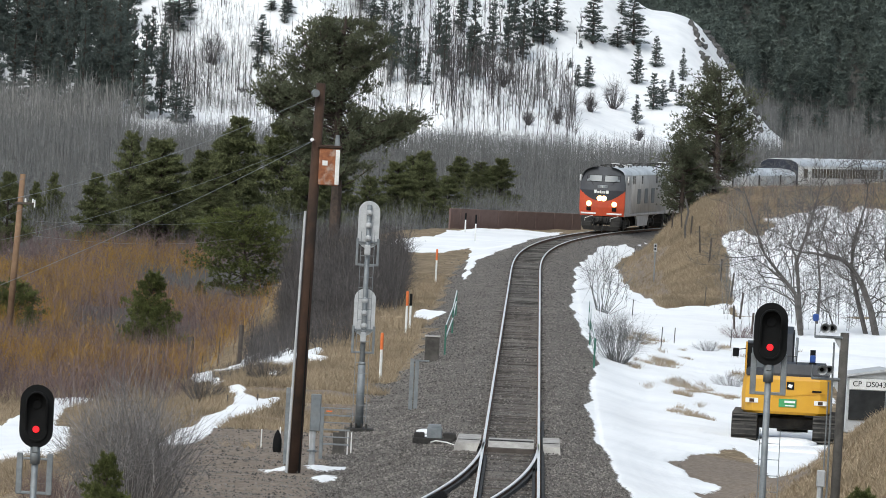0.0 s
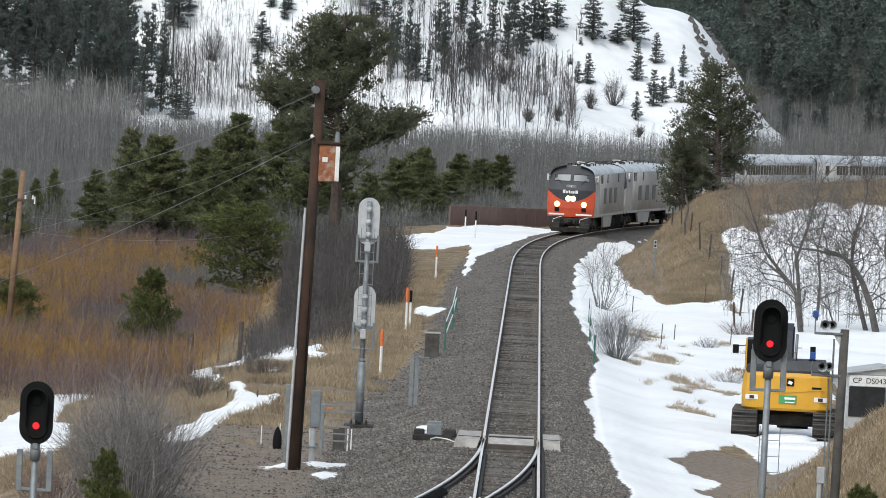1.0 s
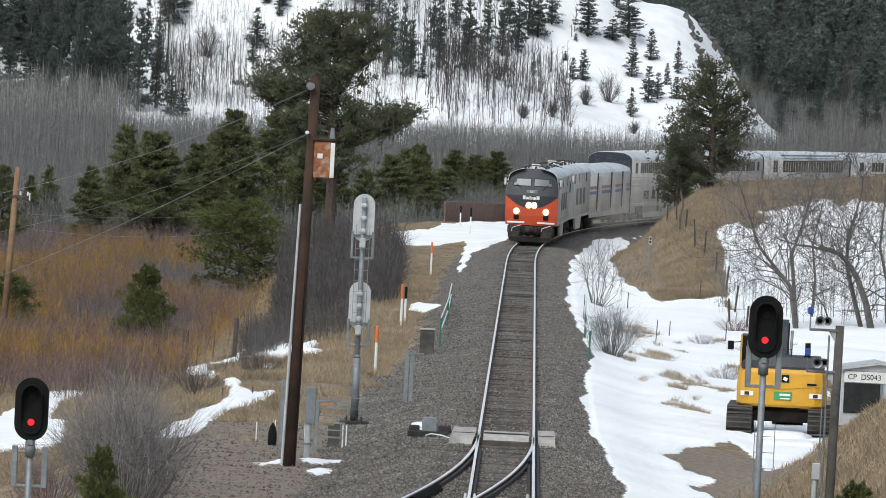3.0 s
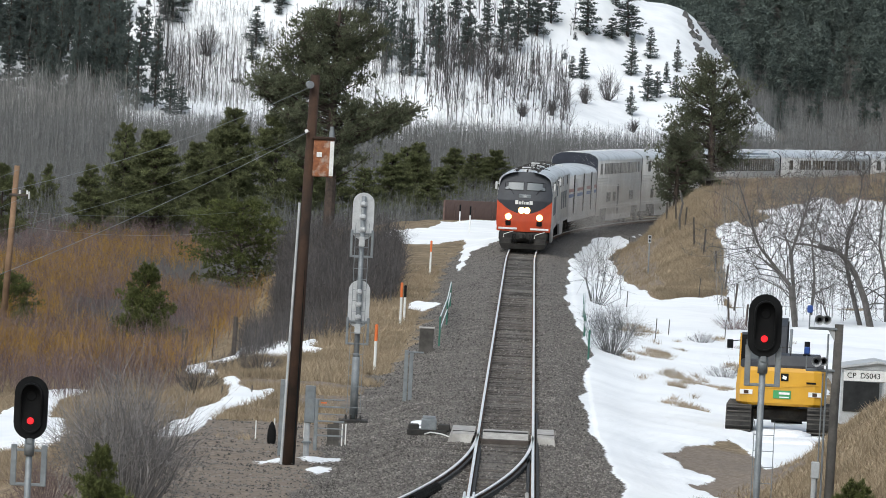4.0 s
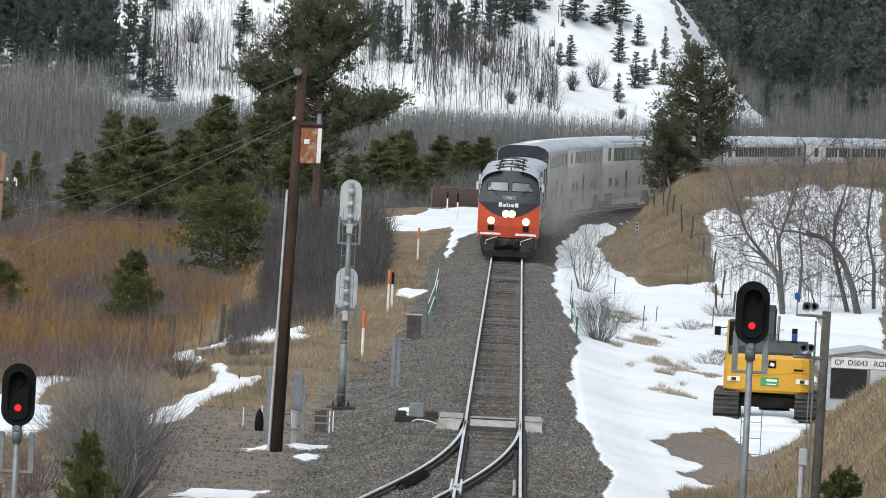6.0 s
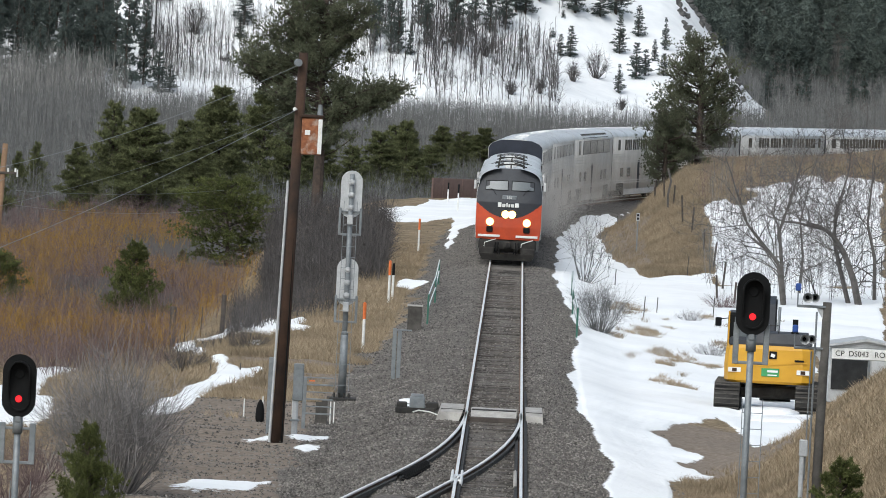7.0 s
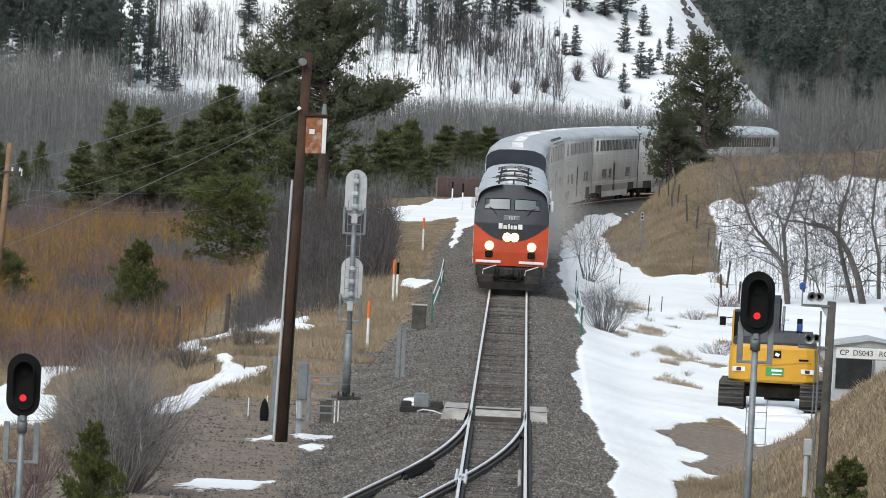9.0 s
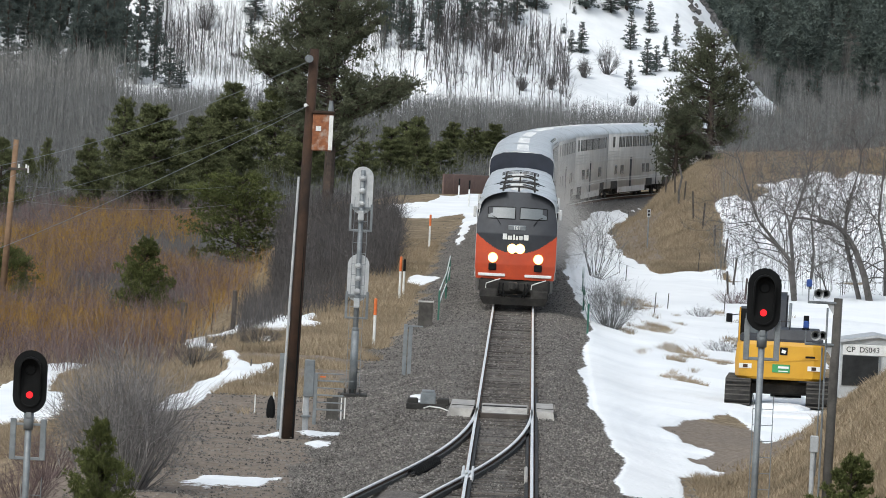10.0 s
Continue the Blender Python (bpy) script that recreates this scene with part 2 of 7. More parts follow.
def terrain(x, y):
    x, y = np.asarray(x, float), np.asarray(y, float)
    o = off_line(x, y)
    az = x / np.maximum(y, 1.0) * LENS          # bearing, to the right
    # roadbed with shoulders
    bed = np.abs(o + 0.9 * (1 - smooth(188, 202, y)) * (o < 0))
    z = -0.186 + 0.031 * smooth(0.85, 1.0, bed) - 0.18 * smooth(1.4, 2.5, bed) - 0.45 * smooth(2.3, 4.6, np.abs(o))
    # the bank that falls to the valley on the left
    far = smooth(215, 300, y)
    wide = smooth(350, 420, y) * (1 - smooth(520, 640, y)) * smooth(-12, -6, x)
    z = z - (3.6 - 0.3 * far) * smooth(8.5 - 3.2 * far + 8 * wide, 21 - 4 * far + 10 * wide, -o)
    # right: yard beside the line, then a low hill with a cut bank
    z = z - 0.35 * smooth(4, 9, o) * (1 - smooth(280, 330, y))
    knoll = smooth(4.6, 10.5, o) * smooth(338, 404, y) * 4.3
    knoll = knoll + smooth(10, 24, o) * smooth(300, 445, y) * 1.0
    knoll = knoll * (1 - 0.9 * smooth(470, 560, y))
    z = z + knoll
    # grassy mound in front of the yard
    z = z + 3.8 * smooth(7.2, 13, x) * smooth(120, 150, y) * (1 - smooth(176, 204, y))
    z = z + 3.4 * smooth(5.5, 12, x) * (1 - smooth(120, 160, y)) * smooth(60, 110, y)
    # far valley floor, then the snowy hill and the dark one behind
    crest = np.interp(az, CREST_AZ, CREST_Z)
    hill = smooth(1330, 1520, y + 40 * lumps(x, y, 60, 2)) * (crest + 4.5)
    z = z + hill * (1 - smooth(1700, 1900, y) * 0.5)
    z = z + smooth(2100, 2700, y) * 240 * smooth(100, 420, az + 150 * lumps(x, y, 300, 1))
    z = z + smooth(1700, 2500, y) * 260 * (1 - smooth(-300, 300, az))
    # unevenness
    rough = smooth(2.6, 6.5, np.abs(o))
    z = z + rough * (0.10 * lumps(x, y, 2.3, 3) + 0.05 * lumps(x, y, 0.8, 5)) + 0.02 * lumps(x, y, 0.35, 7)
    z = z + 0.35 * lumps(x, y, 9, 4) * smooth(9, 22, np.abs(o)) + (2.5 - 2.0 * smooth(120, 330, az)) * lumps(x, y, 35, 6) * smooth(1330, 1450, y)
    return z


def ground_z(x, y):
    return float(terrain(np.array([x]), np.array([y]))[0])


def at_ray(u, v, d):
    """Place at distance d in the direction u to the right and v below the level line."""
    return Vector((u * d / LENS, d, EYE.z - v * d / LENS))


def inside(x, y, corners):
    """Signed distance to an outline in plan: positive inside it."""
    best, odd = np.full(x.shape, 1e9), np.zeros(x.shape, bool)
    for (ax, ay), (bx, by) in zip(corners, corners[1:] + corners[:1]):
        # distances along the line of sight count less, as the ground is seen at a grazing angle
        ex, ey, px, py = bx - ax, (by - ay) * 0.12, x - ax, (y - ay) * 0.12
        t = np.clip((px * ex + py * ey) / (ex * ex + ey * ey + 1e-9), 0, 1)
        best = np.minimum(best, np.hypot(px - t * ex, py - t * ey))
        odd ^= ((ay > y) != (by > y)) & (x < (bx - ax) * (y - ay) / (by - ay + 1e-9) + ax)
    return np.where(odd, best, -best)


# outlines of the snow that is left, in plan
SNOW = []
SNOW.append([(13.94, 475), (9.85, 447), (7.28, 391.5), (5.82, 322), (5.76, 284), (5.8, 263), (4.91, 233), (4.59, 207), (4.89, 189), (4.66, 184.5), (4.96, 178.5), (4.38, 161.5), (6.36, 169.5), (6.73, 177.5), (7.7, 182), (7.14, 187), (8.05, 191), (6.88, 202.5), (9.19, 215.5), (10.35, 181.5), (15.47, 273.5), (18.32, 277), (22.39, 341), (13.97, 335), (14.26, 348), (10.96, 342), (9.86, 369), (10.36, 419)])
SNOW.append([(22.39, 341), (25.63, 395), (22.58, 397), (19.53, 399.5), (16.98, 391.5), (14.9, 381), (14.61, 363.5), (13.97, 335)])
SNOW.append([(-1.31, 310.5), (-0.87, 324.5), (0.66, 313.5), (-0.43, 306.5)])
SNOW.append([(-3.79, 453), (-2.86, 426.5), (-0.12, 425.5), (1.62, 442.5), (0.89, 360), (1.41, 361.5), (2.15, 401), (5.18, 446), (8.62, 503), (4.6, 504), (0.17, 491.5), (-0.57, 471)])
SNOW.append([(-9.59, 284.5), (-8.73, 282), (-6.67, 232.5), (-6.44, 222.5), (-7.13, 213), (-7.73, 207), (-8.21, 199), (-6.91, 198), (-6.21, 211), (-4.87, 229.5), (-5.73, 227), (-6.52, 235.5), (-7.61, 252.5)])
SNOW.append([(-7.95, 298), (-5.8, 274.5), (-3.79, 264), (-4.42, 258.5), (-5.63, 257.5), (-8.73, 293), (-9.6, 305.5)])
SNOW.append([(-6.22, 250.5), (-5.48, 251), (-5.23, 249), (-5.74, 245.5)])
SNOW.append([(-16.64, 264.5), (-16.23, 286), (-15.34, 295), (-14.11, 294), (-14.73, 279.5), (-14.58, 269), (-13.43, 267.5), (-11.19, 220), (-11.44, 212), (-15.02, 239.5)])
SNOW.append([(-4.7, 187.6), (-3.92, 189.4), (-3.8, 188.0), (-4.4, 186.9)])
SNOW.append([(-3.5, 189.2), (-2.89, 191.2), (-2.3, 192.2), (-2.28, 189.3), (-3.07, 187.8)])
SNOW.append([(-3.18, 186.0), (-2.82, 187.2), (-2.47, 186.8), (-2.55, 184.9), (-2.82, 183.0), (-3.09, 184.0)])
SNOW.append([(-5.77, 166), (-5.29, 169.5), (-3.37, 171), (-3.84, 166), (-5.02, 165.5)])
SNOW.append([(-10.7, 306), (-9.86, 306), (-8.11, 274), (-7.3, 241), (-7.5, 237), (-9.3, 281)])
SNOW.append([(-8.6, 310), (-8.0, 311), (-5.9, 287), (-4.4, 272), (-4.5, 266.5), (-6.1, 262), (-8.2, 291)])
SNOW.append([(-0.44, 202), (0.03, 204.5), (-0.08, 200.5)])


def covers(x, y):
    """Snow, ballast, dry grass and bare soil at each place, from 0 to 1."""
    o = off_line(x, y)
    az = x / np.maximum(y, 1.0) * LENS
    wob = 0.20 * lumps(x, y / 4, 1.3, 1.7) + 0.05 * lumps(x, y / 3, 0.33, 4.2)
    wob = wob * np.where((x < -1.8) & (y < 197), 0.15, 1.0)
    snow = np.full(x.shape, -1.0)
    for corners in SNOW:
        snow = np.maximum(snow, inside(x, y, corners) + wob)
    thin = smooth(336, 372, y) * (x > 12) * (1.1 * np.maximum(0, lumps(x, y / 5, 2.6, 5) + 0.15) + 0.5 * np.maximum(0, lumps(x, y / 5, 0.8, 2)))
    snow = np.clip((snow - thin) * 2.6 + 0.22 + 0.14 * (x < -4) * (y > 200) + 0.2 * (x < -1.8) * (y < 197), 0, 1)
    snow = np.maximum(snow, smooth(1255, 1300, y + 15 * lumps(x, y, 40, 8)) * (1 - smooth(1750, 1850, y)) * (1 - smooth(560, 620, az)))
    gravel = 1 - smooth(3.6, 4.7, np.abs(o) + 0.5 * lumps(x, y / 3, 1.2, 2) + np.where(o > 0, 0.0, 0.35 - 1.1 * (1 - smooth(225, 275, y))))
    soil = smooth(-0.2, 0.3, lumps(x, y, 3.1, 9) + 1.2 * (1 - smooth(196, 214, y))) * (o < 0) * (1 - smooth(10, 13, -o))
    road = smooth(6.2, 7.0, x) * (1 - smooth(9.6, 10.8, x)) * smooth(176, 184, y) * (1 - smooth(206, 214, y))
    floor = np.maximum(smooth(1500, 1900, y), smooth(-14, -18, o) * smooth(300, 330, y) * (y < 1330))
    face = smooth(338, 350, y) * (1 - smooth(425, 440, y)) * smooth(4.2, 4.8, o) * (1 - smooth(6.2, 8.2, o + 0.9 * lumps(x, y / 5, 1.6, 3)))
    return snow, gravel, np.maximum(np.maximum(np.where(y < 235, soil, 0.0), road), 0.8 * face), floor
# ---- ground sheet ----
def link_mesh(name, verts, faces, mats, parent=None, label="", index=None, flat=True):
    me = bpy.data.meshes.new(name)
    me.from_pydata([tuple(v) for v in verts], [], [tuple(f) for f in faces])
    for m in (mats if isinstance(mats, (list, tuple)) else [mats]):
        me.materials.append(m)
    if index is not None:
        me.polygons.foreach_set("material_index", np.asarray(index, dtype=np.int32))
    if not flat:
        me.polygons.foreach_set("use_smooth", np.ones(len(me.polygons), bool))
    ob = new(name, me)
    ob.parent = parent
    if label:
        tagged(ob, label=label)
    return ob


def fast_mesh(name, verts, tris, mat, parent=None, smooth_faces=False):
    """A mesh from arrays of corners and triangles (or quads)."""
    verts, tris = np.asarray(verts, np.float32), np.asarray(tris, np.int32)
    me = bpy.data.meshes.new(name)
    k = tris.shape[1]
    me.vertices.add(len(verts))
    me.vertices.foreach_set("co", verts.ravel())
    me.loops.add(tris.size)
    me.loops.foreach_set("vertex_index", tris.ravel())
    me.polygons.add(len(tris))
    me.polygons.foreach_set("loop_start", np.arange(0, tris.size, k, dtype=np.int32))
    me.polygons.foreach_set("use_smooth", np.full(len(tris), smooth_faces))
    me.update(calc_edges=True)
    me.validate()
    me.materials.append(mat)
    ob = new(name, me)
    ob.parent = parent
    return ob


def ground_material():
    m, n, l, b = nodes("ground_cover")
    at = n.new("ShaderNodeVertexColor")
    at.layer_name = "cover"
    sep = n.new("ShaderNodeSeparateColor")
    l.new(at.outputs["Color"], sep.inputs["Color"])
    wide, mid, fine, speck = (noise_tex(n, l, s, d) for s, d in ((0.12, 5), (0.9, 6), (6.0, 5), (22.0, 3)))
    dry = ramp(n, ((0.3, (0.125, 0.094, 0.062)), (0.5, (0.225, 0.170, 0.108)), (0.7, (0.335, 0.264, 0.174))))
    l.new(mid.outputs["Fac"], dry.inputs["Fac"])
    broken = ramp(n, ((0.3, (0.5, 0.48, 0.45)), (0.7, (1.3, 1.3, 1.3))))
    l.new(fine.outputs["Fac"], broken.inputs["Fac"])
    grass = mix(n, l, dry.outputs["Color"], broken.outputs["Color"], 1.0, "MULTIPLY")
    soil = ramp(n, ((0.3, (0.135, 0.106, 0.083)), (0.7, (0.25, 0.205, 0.165))))
    l.new(fine.outputs["Fac"], soil.inputs["Fac"])
    stone = ramp(n, ((0.25, (0.046, 0.043, 0.040)), (0.5, (0.135, 0.124, 0.114)), (0.75, (0.30, 0.28, 0.258))))
    l.new(speck.outputs["Fac"], stone.inputs["Fac"])
    tint = ramp(n, ((0.35, (0.72, 0.68, 0.66)), (0.65, (1.1, 1.08, 1.05))))
    l.new(mid.outputs["Fac"], tint.inputs["Fac"])
    gravel = mix(n, l, stone.outputs["Color"], tint.outputs["Color"], 1.0, "MULTIPLY")
    snow = ramp(n, ((0.3, (0.725, 0.74, 0.758)), (0.6, (0.855, 0.865, 0.875))))
    l.new(wide.outputs["Fac"], snow.inputs["Fac"])

    def edge(channel, amount, lo, hi):
        a = n.new("ShaderNodeMath")
        a.operation = "MULTIPLY_ADD"
        l.new(fine.outputs["Fac"], a.inputs[0])
        a.inputs[1].default_value = amount
        l.new(channel, a.inputs[2])
        r = ramp(n, ((lo + amount / 2, (0, 0, 0)), (hi + amount / 2, (1, 1, 1))))
        l.new(a.outputs[0], r.inputs["Fac"])
        return r.outputs["Color"]
    col = mix(n, l, grass, soil.outputs["Color"], edge(sep.outputs["Blue"], 0.6, 0.4, 0.6))
    col = mix(n, l, col, (0.072, 0.068, 0.060), at.outputs["Alpha"])
    col = mix(n, l, col, gravel, edge(sep.outputs["Green"], 0.5, 0.4, 0.6))
    col = mix(n, l, col, snow.outputs["Color"], edge(sep.outputs["Red"], 0.65, 0.45, 0.55))
    l.new(col, b.inputs["Base Color"])
    b.inputs["Roughness"].default_value = 0.9
    b.inputs["Specular IOR Level"].default_value = 0.25
    add_bump(n, l, b, fine.outputs["Fac"], 0.6, 0.05)
    return m


def build_ground():
    dense = np.linspace(-0.075, 0.075, 520)
    side = 0.075 * np.exp(np.linspace(0, 1, 40)[1:] ** 1.4 * math.log((math.pi - 0.001) / 0.075))
    ang = np.concatenate([-side[::-1], dense, side])
    inv = np.linspace(1 / 112.0, 1 / 900.0, 640)
    rad = np.concatenate([[0.0, 2, 4, 10, 20, 32, 45, 60, 75, 88, 97, 105], 1 / inv, np.linspace(920, 1300, 30), np.linspace(1310, 1800, 90), np.linspace(1830, 2800, 50), [3100, 3600, 4300, 4900]])
    a, r = np.meshgrid(ang, rad)
    x, y = r * np.sin(a), r * np.cos(a)
    z = terrain(x, y)
    snow, gravel, soil, floor = covers(x, y)
    z = z + 0.06 * smooth(0.35, 0.8, snow) * (np.abs(off_line(x, y)) > 2.6)
    nr, na = r.shape
    i = (np.arange(nr - 1)[:, None] * na + np.arange(na - 1)[None, :]).ravel()
    quads = np.stack([i, i + na, i + na + 1, i + 1], 1)
    ob = fast_mesh("ground", np.stack([x.ravel(), y.ravel(), z.ravel()], 1), quads[:, ::-1], ground_material(), smooth_faces=True)
    c = ob.data.color_attributes.new("cover", "FLOAT_COLOR", "POINT")
    rgba = np.stack([snow.ravel(), gravel.ravel(), soil.ravel(), floor.ravel()], 1).astype(np.float32)
    c.data.foreach_set("color", rgba.ravel())
    tagged(ob, label="dry grass, ballast and patches of old snow", category="ground", kind="structure")


build_ground()


# ---- small builders of meshes ----
class Shape:
    """Collects boxes, tubes and lofts into one mesh."""

    def __init__(self):
        self.v, self.f, self.i = [], [], []

    def add(self, verts, faces, mi=0):
        k = len(self.v)
        self.v += [tuple(q) for q in verts]
        self.f += [tuple(k + j for j in f) for f in faces]
        self.i += [mi] * len(faces)
        return self

    def box(self, cx, cy, cz, sx, sy, sz, bev=0.0, mi=0, m=None):
        """A box about its centre, its edges cut by bev."""
        hx, hy, hz = sx / 2, sy / 2, sz / 2
        b = min(bev, hx * 0.9, hy * 0.9, hz * 0.9)
        if b <= 0:
            vs = [(sxx * hx, syy * hy, szz * hz) for szz in (-1, 1) for syy in (-1, 1) for sxx in (-1, 1)]
            fs = [(0, 2, 3, 1), (4, 5, 7, 6), (0, 1, 5, 4), (2, 6, 7, 3), (0, 4, 6, 2), (1, 3, 7, 5)]
        else:
            vs, fs, ids = [], [], {}
            for sxx in (-1, 1):
                for syy in (-1, 1):
                    for szz in (-1, 1):
                        for ax in range(3):
                            h = [hx - b, hy - b, hz - b]
                            h[ax] += b
                            ids[sxx, syy, szz, ax] = len(vs)
                            vs.append((sxx * h[0], syy * h[1], szz * h[2]))
            def sid(ax, s, other):
                k = [0, 0, 0]
                k[ax], k[(ax + 1) % 3], k[(ax + 2) % 3] = s, other[0], other[1]
                return ids[k[0], k[1], k[2], ax]
            ring = ((-1, -1), (1, -1), (1, 1), (-1, 1))
            for ax in range(3):
                for s in (-1, 1):
                    q = [sid(ax, s, c) for c in ring]
                    fs.append(tuple(q if s > 0 else q[::-1]))
            for ax in range(3):
                bx, cx2 = (ax + 1) % 3, (ax + 2) % 3
                for s in (-1, 1):
                    for t in (-1, 1):
                        def g(e, face):
                            k = [0, 0, 0]
                            k[ax], k[bx], k[cx2] = e, s, t
                            return ids[k[0], k[1], k[2], face]
                        q = (g(-1, bx), g(1, bx), g(1, cx2), g(-1, cx2))
                        fs.append(q if s * t > 0 else q[::-1])
            for sxx in (-1, 1):
                for syy in (-1, 1):
                    for szz in (-1, 1):
                        q = tuple(ids[sxx, syy, szz, a] for a in range(3))
                        fs.append(q if sxx * syy * szz > 0 else q[::-1])
        c = Vector((cx, cy, cz))
        return self.add([c + (m @ Vector(q) if m else Vector(q)) for q in vs], fs, mi)

    def tube(self, p, q, r0, r1=None, n=10, mi=0, caps=True):
        """A round bar from p to q."""
        p, q = Vector(p), Vector(q)
        r1 = r0 if r1 is None else r1
        d = (q - p).normalized()
        e = d.orthogonal().normalized()
        g = d.cross(e)
        vs = []
        for c, r in ((p, r0), (q, r1)):
            vs += [c + e * (r * math.cos(2 * math.pi * k / n)) + g * (r * math.sin(2 * math.pi * k / n)) for k in range(n)]
        fs = [(k, (k + 1) % n, n + (k + 1) % n, n + k) for k in range(n)]
        if caps:
            fs += [tuple(range(n))[::-1], tuple(range(n, 2 * n))]
        return self.add(vs, fs, mi)

    def path(self, pts, r, n=6, mi=0):
        pts = [Vector(p) for p in pts]
        rings = []
        closed = (pts[0] - pts[-1]).length < 1e-6
        for k, p in enumerate(pts):
            d = (pts[min(k + 1, len(pts) - 1)] - pts[max(k - 1, 0)])
            if closed and k in (0, len(pts) - 1):
                d = pts[1] - pts[-2]
            d = d.normalized()
            e = d.cross(Vector((0, 0, 1)) if abs(d.z) < 0.9 else Vector((0, 1, 0))).normalized()
            g = d.cross(e)
            rings.append([p + e * (r * math.cos(2 * math.pi * j / n)) + g * (r * math.sin(2 * math.pi * j / n)) for j in range(n)])
        return self.loft(rings, mi)

    def loft(self, rings, mi=0, close=True, caps=True):
        """Skin between rings of equally many corners."""
        n = len(rings[0])
        vs = [q for ring in rings for q in ring]
        fs = []
        for a in range(len(rings) - 1):
            for k in range(n if close else n - 1):
                fs.append((a * n + k, a * n + (k + 1) % n, (a + 1) * n + (k + 1) % n, (a + 1) * n + k))
        if caps:
            fs += [tuple(range(n))[::-1], tuple(range((len(rings) - 1) * n, len(rings) * n))]
        return self.add(vs, fs, mi)

    def plate(self, outline, depth, place, mi=0):
        """An outline in the plane x, z given a depth along y, put at place."""
        n = len(outline)
        vs = [place @ Vector((a, s * depth / 2, b)) for s in (-1, 1) for a, b in outline]
        fs = [tuple(range(n)), tuple(range(n, 2 * n))[::-1]] + [(k, n + k, n + (k + 1) % n, (k + 1) % n) for k in range(n)]
        return self.add(vs, fs, mi)


def part(name, shape, mats, parent=None, label="", smooth_faces=False):
    return link_mesh(name, shape.v, shape.f, mats, parent, label, shape.i, not smooth_faces)


def empty(name, m, label, category, group="", kind=""):
    ob = new(name)
    ob.empty_display_size = 0.2
    ob.matrix_basis = m
    return tagged(ob, label, category, group, kind)


def words(name, text, size, m, mat, parent, label="", extrude=0.004):
    """Lettering as a mesh, in the plane x, z of m."""
    cu = bpy.data.curves.new(name, "FONT")
    cu.body, cu.size, cu.extrude, cu.align_x, cu.align_y = text, size, extrude, "CENTER", "CENTER"
    tmp = new(name, cu)
    me = bpy.data.meshes.new_from_object(tmp.evaluated_get(bpy.context.evaluated_depsgraph_get()))
    bpy.data.objects.remove(tmp)
    me.materials.clear()
    me.materials.append(mat)
    ob = new(name, me)
    ob.parent = parent
    ob.matrix_basis = m @ pose(0, 0, 0, 90)
    if label:
        tagged(ob, label=label)
    return ob


# ---- track ----
RAIL_PROFILE = ((-0.07, -0.17), (0.07, -0.17), (0.07, -0.155), (0.012, -0.135), (0.012, -0.045), (0.036, -0.035), (0.036, -0.004), (0.028, 0), (-0.028, 0), (-0.036, -0.004), (-0.036, -0.035), (-0.012, -0.045), (-0.012, -0.135), (-0.07, -0.155))


def rail_mesh(name, places, parent, label):
    """A steel rail along places, each x, y, heading; its worn head is bright."""
    n = len(RAIL_PROFILE)
    vs = [(x + a * math.cos(h), y - a * math.sin(h), b) for x, y, h in places for a, b in RAIL_PROFILE]
    fs, mi = [], []
    for k in range(len(places) - 1):
        for j in range(n):
            fs.append((k * n + j, (k + 1) * n + j, (k + 1) * n + (j + 1) % n, k * n + (j + 1) % n))
            mi.append(1 if 5 <= j <= 9 else 0)
    return link_mesh(name, vs, fs, [M_RUSTRAIL, M_RAIL], parent, label, mi)


def build_track():
    tr = empty("railway_track", pose(0, 0, 0), "single railway track on weathered timber ties", "railway track", kind="structure")
    for side in (-0.755, 0.755):
        rail_mesh("rail", [on_line(s, side) for s in np.arange(-150, 640, 3.0)], tr, "steel rail with a bright worn head")
    # the turnout: its points lie at 45 m, the branch leaves to the left towards the camera
    def branch(s, side):
        d = max(0.0, 44.0 - s)
        bow, lean = (d * d / 620.0, d / 310.0) if d < 30 else (900 / 620.0 + (d - 30) * 30 / 310.0, 30 / 310.0)
        x, y, th = on_line(s, side - bow)
        return x, y, th + lean
    for side in (-0.755, 0.755):
        rail_mesh("branch_rail", [branch(s, side * (1 if s < 42.5 else 0.97)) for s in np.arange(-60, 45.0, 1.5)], tr, "curved rail of the turnout")
    return tr, branch


track_thing, branch_line = build_track()


